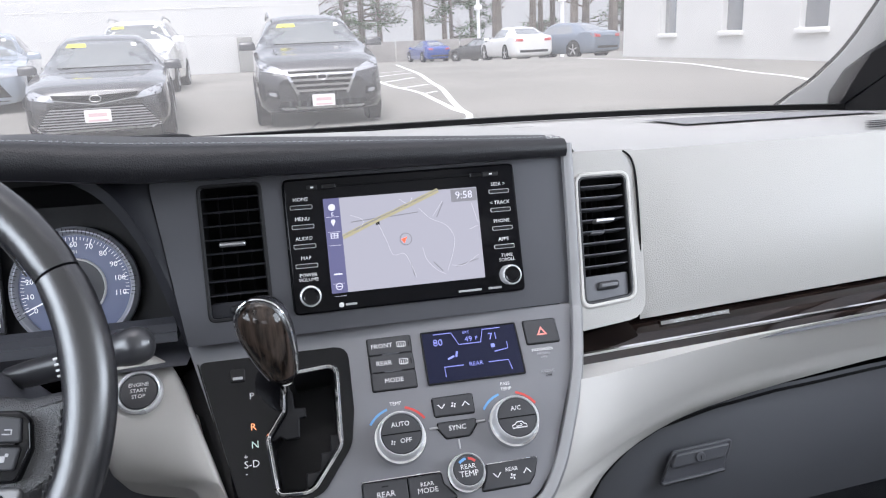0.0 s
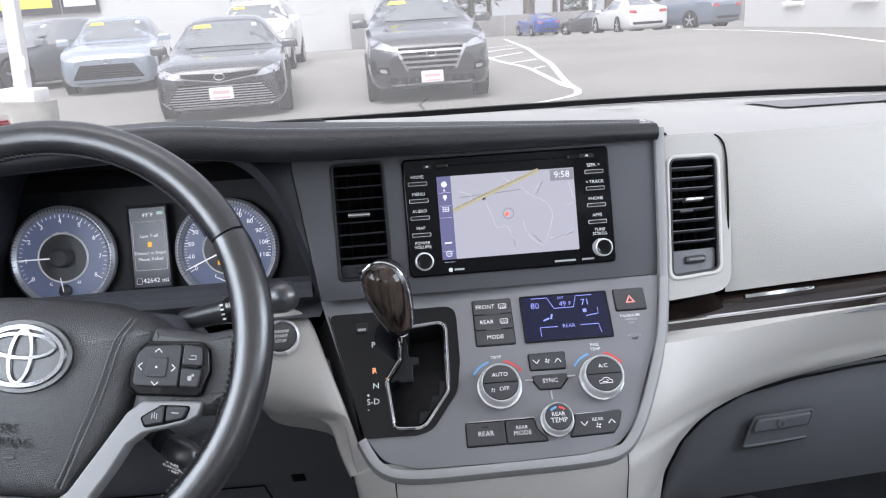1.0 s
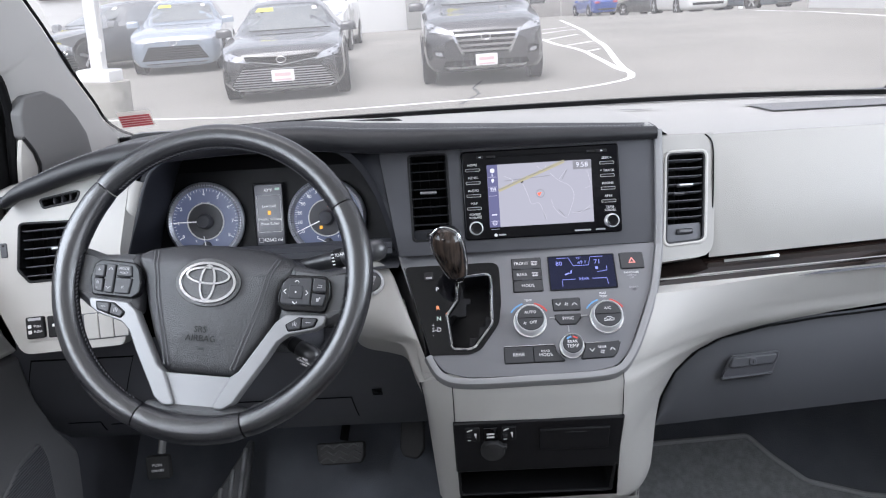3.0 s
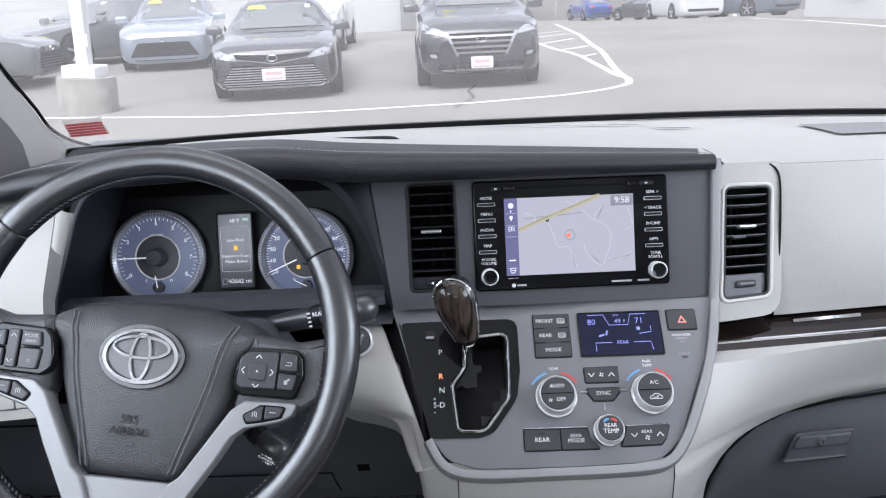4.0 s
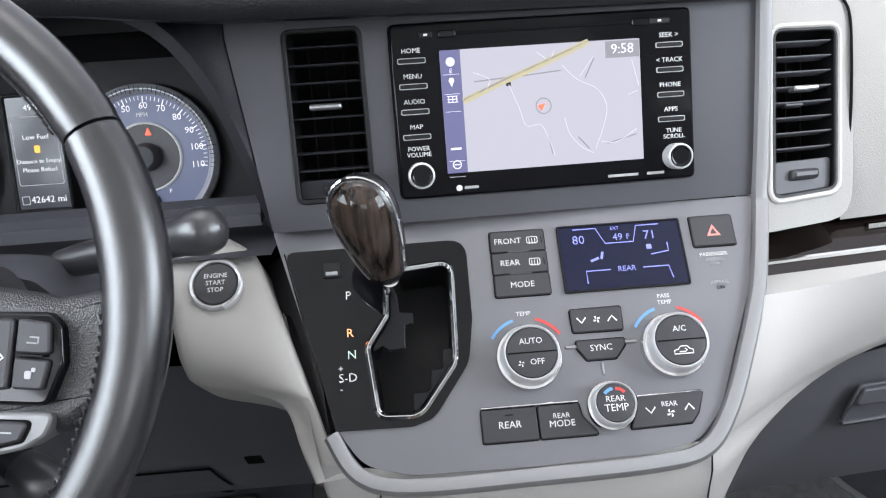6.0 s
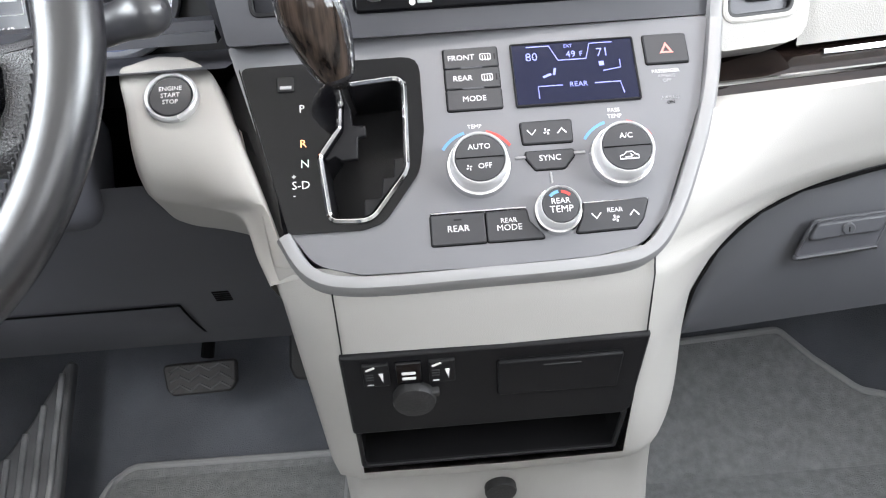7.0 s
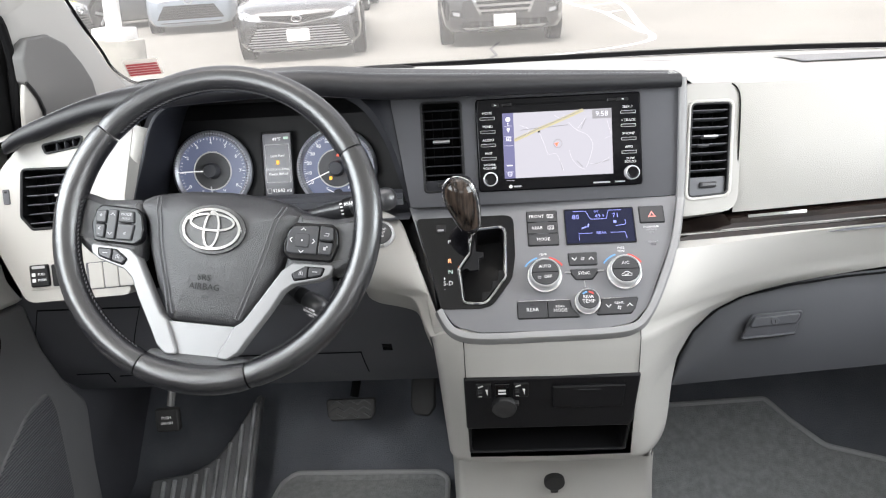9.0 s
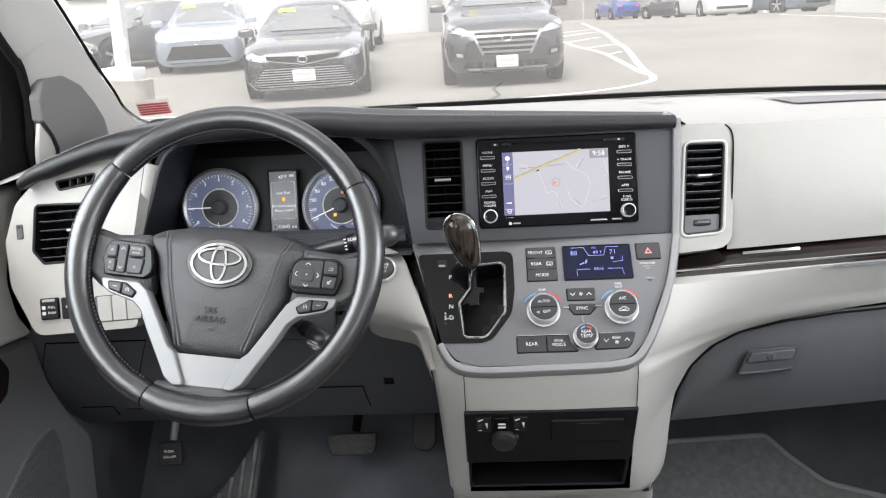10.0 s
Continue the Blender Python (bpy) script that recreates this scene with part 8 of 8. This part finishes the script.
car("suv", "suv", BLACK_PAINT, (6.5, 62.0), 10, "small dark car parked far across the lot", "narrow", 0.9, 0.9, plate_print=False)
car("sedan", "sedan", BLUE_PAINT, (9.05, 56.0), -170, "bright blue sedan parked far off, seen from behind", "narrow", 0.95, plate_print=False)
car("sedan", "sedan", BLACK_PAINT, (10.7, 50.0), -150, "black sedan parked far off beside a blue one", "narrow", plate_print=False)
car("sedan", "sedan", WHITE_PAINT, (9.5, 35.2), -177, "white sedan parked beyond the building corner", "narrow", plate_print=False)
car("sedan", "sedan", SLATE, (10.35, 33.7), -153, "slate blue sedan beside the white building corner", "narrow", plate_print=False)

# ---- lamp post ----
post = thing("lamp_post", "white steel lamp post on a worn round concrete footing", "lamp post", (-5.04, 9.95, 0.16))
LPO = pose(-5.04, 9.95, 0.16, 0, 4.0, 0)
CONCRETE = mat("stained_concrete", (0.30, 0.29, 0.26), 0.9, bump=0.4, grain_size=60, mottle=0.2, mottle_size=4)
WHITE_STEEL = mat("white_painted_steel", (0.75, 0.75, 0.74), 0.45, mottle=0.05)
part("footing", lathe(LPO, [(0.37, -0.1), (0.37, 0.45), (0.355, 0.48), (0.05, 0.48)], 28), CONCRETE, post, "worn concrete footing")
part("base_cover", block((0, 0, 0.55), (0.44, 0.44, 0.16), 0.02, LPO), WHITE_STEEL, post)
part("pole", block((0, 0, 3.6), (0.165, 0.165, 6.0), 0.02, LPO), WHITE_STEEL, post)
part("hand_hole", block((0.07, -0.085, 0.95), (0.09, 0.02, 0.16), 0.01, LPO), WHITE_STEEL, post)
part("lamp_arm", block((0, 0, 6.62), (1.5, 0.08, 0.08), 0.01, LPO), WHITE_STEEL, post)
for s in (-1, 1):
    part("lamp_head", block((s * 0.8, 0, 6.66), (0.6, 0.34, 0.14), 0.03, LPO), WHITE_STEEL, post)

# ---- buildings ----
low_b = thing("white_building", "long white windowless building behind the parked cars", "building", (-20, 29.6, 0.4))
part("wall", block((-22.4, 31.6, 2.6), (47.0, 4.0, 5.2), 0.02), WALL_WHITE, low_b)
for k in range(4):
    part("panel_joint", block((-22.4, 29.595, 1.9 + 0.95 * k), (46.8, 0.012, 0.02), 0.004), mat("pale_grey_joint", (0.6, 0.6, 0.6), 0.8), low_b)
part("roof_edge", block((-22.4, 31.6, 5.26), (47.3, 4.3, 0.14), 0.03), WHITE_STEEL, low_b)
part("utility_box", block((-1.72, 29.45, 1.15), (0.55, 0.28, 1.25), 0.03), mat("grey_utility_paint", (0.22, 0.22, 0.21), 0.6), low_b, "grey utility box")
sg = thing("wall_sign", "dark banner sign with yellow and white shapes on the wall", "sign", (-13, 29.5, 2.4))
for x, w, m in ((-14.35, 3.5, YELLOW), (-11.85, 1.35, PLATE_WHITE)):
    part("board", block((x, 29.52, 3.05), (w, 0.06, 1.2), 0.01), mat("dark_sign_board", (0.03, 0.03, 0.035), 0.6), sg)
    part("sign_bar", block((x, 29.48, 2.85), (w * 0.86, 0.02, 0.34), 0.01), m, sg)
    part("sign_bar", block((x, 29.48, 3.35), (w * 0.86, 0.02, 0.22), 0.01), m, sg)
side_b = thing("white_building", "white rendered building with deep-set windows and white sills", "building", (11.8, 14, 0.4))
RENDERED = mat("white_rendered_wall", (0.66, 0.655, 0.64), 0.85, bump=0.3, grain_size=14, mottle=0.05, mottle_size=0.7)
HOLES = [rrect(0.98, 1.55, 0.01, y, 2.0, 1) for y in (22.15, 18.65, 15.4, 12.0, 8.6)]
WALLM = Matrix(((0, 0, -1, 11.45), (1, 0, 0, 0), (0, 1, 0, 0), (0, 0, 0, 1)))
part("wall", holed(WALLM, [(3.0, 0.0), (25.4, 0.0), (25.4, 5.5), (3.0, 5.5)], HOLES, 0.22), RENDERED, side_b)
part("end_wall", block((14.5, 25.3, 2.75), (6.0, 0.2, 5.5), 0.02), RENDERED, side_b)
part("roof", block((14.5, 14.2, 5.55), (6.4, 22.8, 0.14), 0.02), WHITE_STEEL, side_b)
for y in (22.15, 18.65, 15.4, 12.0, 8.6):
    w = part("window", block((11.62, y, 2.0), (0.03, 0.98, 1.55), 0.004), CAR_GLASS, side_b)
    part("sill", block((11.43, y, 1.16), (0.16, 1.10, 0.12), 0.03), RENDERED, w)

# ---- far fence, posts and trees ----
fe = thing("fence", "low grey fence along the far edge of the lot", "fence", (8, 58, 0))
FGREY = mat("weathered_grey_fence", (0.22, 0.21, 0.2), 0.9, mottle=0.15, mottle_size=1.0)
for k in range(14):
    part("fence_panel", block((-6 + 2.5 * k, 58, 0.75), (2.4, 0.08, 1.5), 0.02), FGREY, fe)
for x, y in ((12.3, 50.0), (15.6, 43.0)):
    q = thing("street_lamp", "thin white lamp post across the lot", "lamp post", (x, y, 0), "far lamp posts")
    part("pole", tube([(x, y, 0), (x, y, 4), (x, y, 8)], 0.11, 8), WHITE_STEEL, q)
    part("lamp_head", block((x, y, 3.4), (0.45, 0.35, 0.3), 0.05), WHITE_STEEL, q)
BARK = mat("grey_brown_bark", (0.12, 0.10, 0.085), 0.95, bump=0.6, grain_size=12, mottle=0.25, mottle_size=2)
NEEDLE = mat("dull_green_needles", (0.050, 0.090, 0.036), 0.9, mottle=0.3, mottle_size=3)
rng = random.Random(4)


def tree_thing(x, y, h, r, green):
    t = thing("tree", "tall bare winter tree with thin branches" if not green else "dull green conifer with sparse drooping branches", "tree", (x, y, 0), "far trees")
    lean = rng.uniform(-0.5, 0.5)
    bm = tube([(x + lean * f * f, y, h * f) for f in steps(0, 1, 6)], r, 8, scales=[1.15, 0.95, 0.85, 0.7, 0.5, 0.3, 0.1])
    part("trunk", bm, BARK, t)
    tips = []
    bm = bmesh.new()
    for k in range(16 if not green else 26):
        f = rng.uniform(0.12 if green else 0.22, 0.95)
        a = rng.uniform(0, 2 * math.pi)
        ln = h * (0.16 if not green else 0.20) * (1.15 - f) + 0.7
        b = Vector((x + lean * f * f, y, h * f))
        up = rng.uniform(0.25, 0.9) if not green else rng.uniform(-0.15, 0.15)
        e = b + Vector((math.cos(a), math.sin(a), up)) * ln
        m = b.lerp(e, 0.5) + Vector((0, 0, rng.uniform(-0.1, 0.2) * ln))
        tube([b, m, e], r * 0.28, 5, bm=bm, scales=[1, 0.6, 0.2])
        tips.append((b, m, e))
        for _ in range(3):
            g = b.lerp(e, rng.uniform(0.3, 0.9))
            d = Vector((rng.uniform(-1, 1), rng.uniform(-1, 1), rng.uniform(0.0, 1))) * ln * 0.4
            tube([g, g + d * 0.5, g + d], r * 0.12, 4, bm=bm, scales=[1, 0.7, 0.3])
    tagged(part("branches", bm, BARK, t), kind="stuff")
    if green:
        vs, fs = [], []
        for b, m, e in tips:
            for _ in range(80):
                p = m.lerp(e, rng.uniform(-0.4, 1.1)) + Vector((rng.gauss(0, 0.25), rng.gauss(0, 0.25), rng.gauss(-0.05, 0.16)))
                u = Vector((rng.uniform(-1, 1), rng.uniform(-1, 1), rng.uniform(-0.5, 0.3))).normalized() * rng.uniform(0.14, 0.34)
                v = u.cross(Vector((rng.uniform(-1, 1), rng.uniform(-1, 1), 1))).normalized() * rng.uniform(0.03, 0.07)
                k = len(vs)
                vs += [p - u, p + v, p + u, p - v]
                fs.append((k, k + 1, k + 2, k + 3))
        me = bpy.data.meshes.new("crown")
        me.from_pydata([tuple(q) for q in vs], [], fs)
        me.materials.append(NEEDLE)
        ob = new("crown", me)
        ob.parent, ob.matrix_parent_inverse = t, Matrix.Translation(-BASE[t.name])
        tagged(ob, kind="stuff")


for x, y, h, r, green in ((4.2, 62, 13, 0.22, True), (6.0, 66, 15, 0.30, True), (9.9, 60, 17, 0.42, False), (11.6, 68, 14, 0.2, False), (13.2, 63, 9, 0.2, True), (15.2, 64, 10, 0.2, True), (16.3, 60, 17, 0.40, False), (18.0, 66, 15, 0.22, False), (19.6, 61, 16, 0.30, False), (21.3, 64, 15, 0.25, False), (22.8, 60, 17, 0.36, False), (24.6, 62, 16, 0.34, False), (26.2, 60, 15, 0.4, False), (28.5, 63, 14, 0.3, True), (14.0, 70, 15, 0.25, False), (8.0, 70, 14, 0.25, False), (2.2, 66, 14, 0.3, False), (23.8, 68, 12, 0.3, True)):
    tree_thing(x, y, h, r, green)
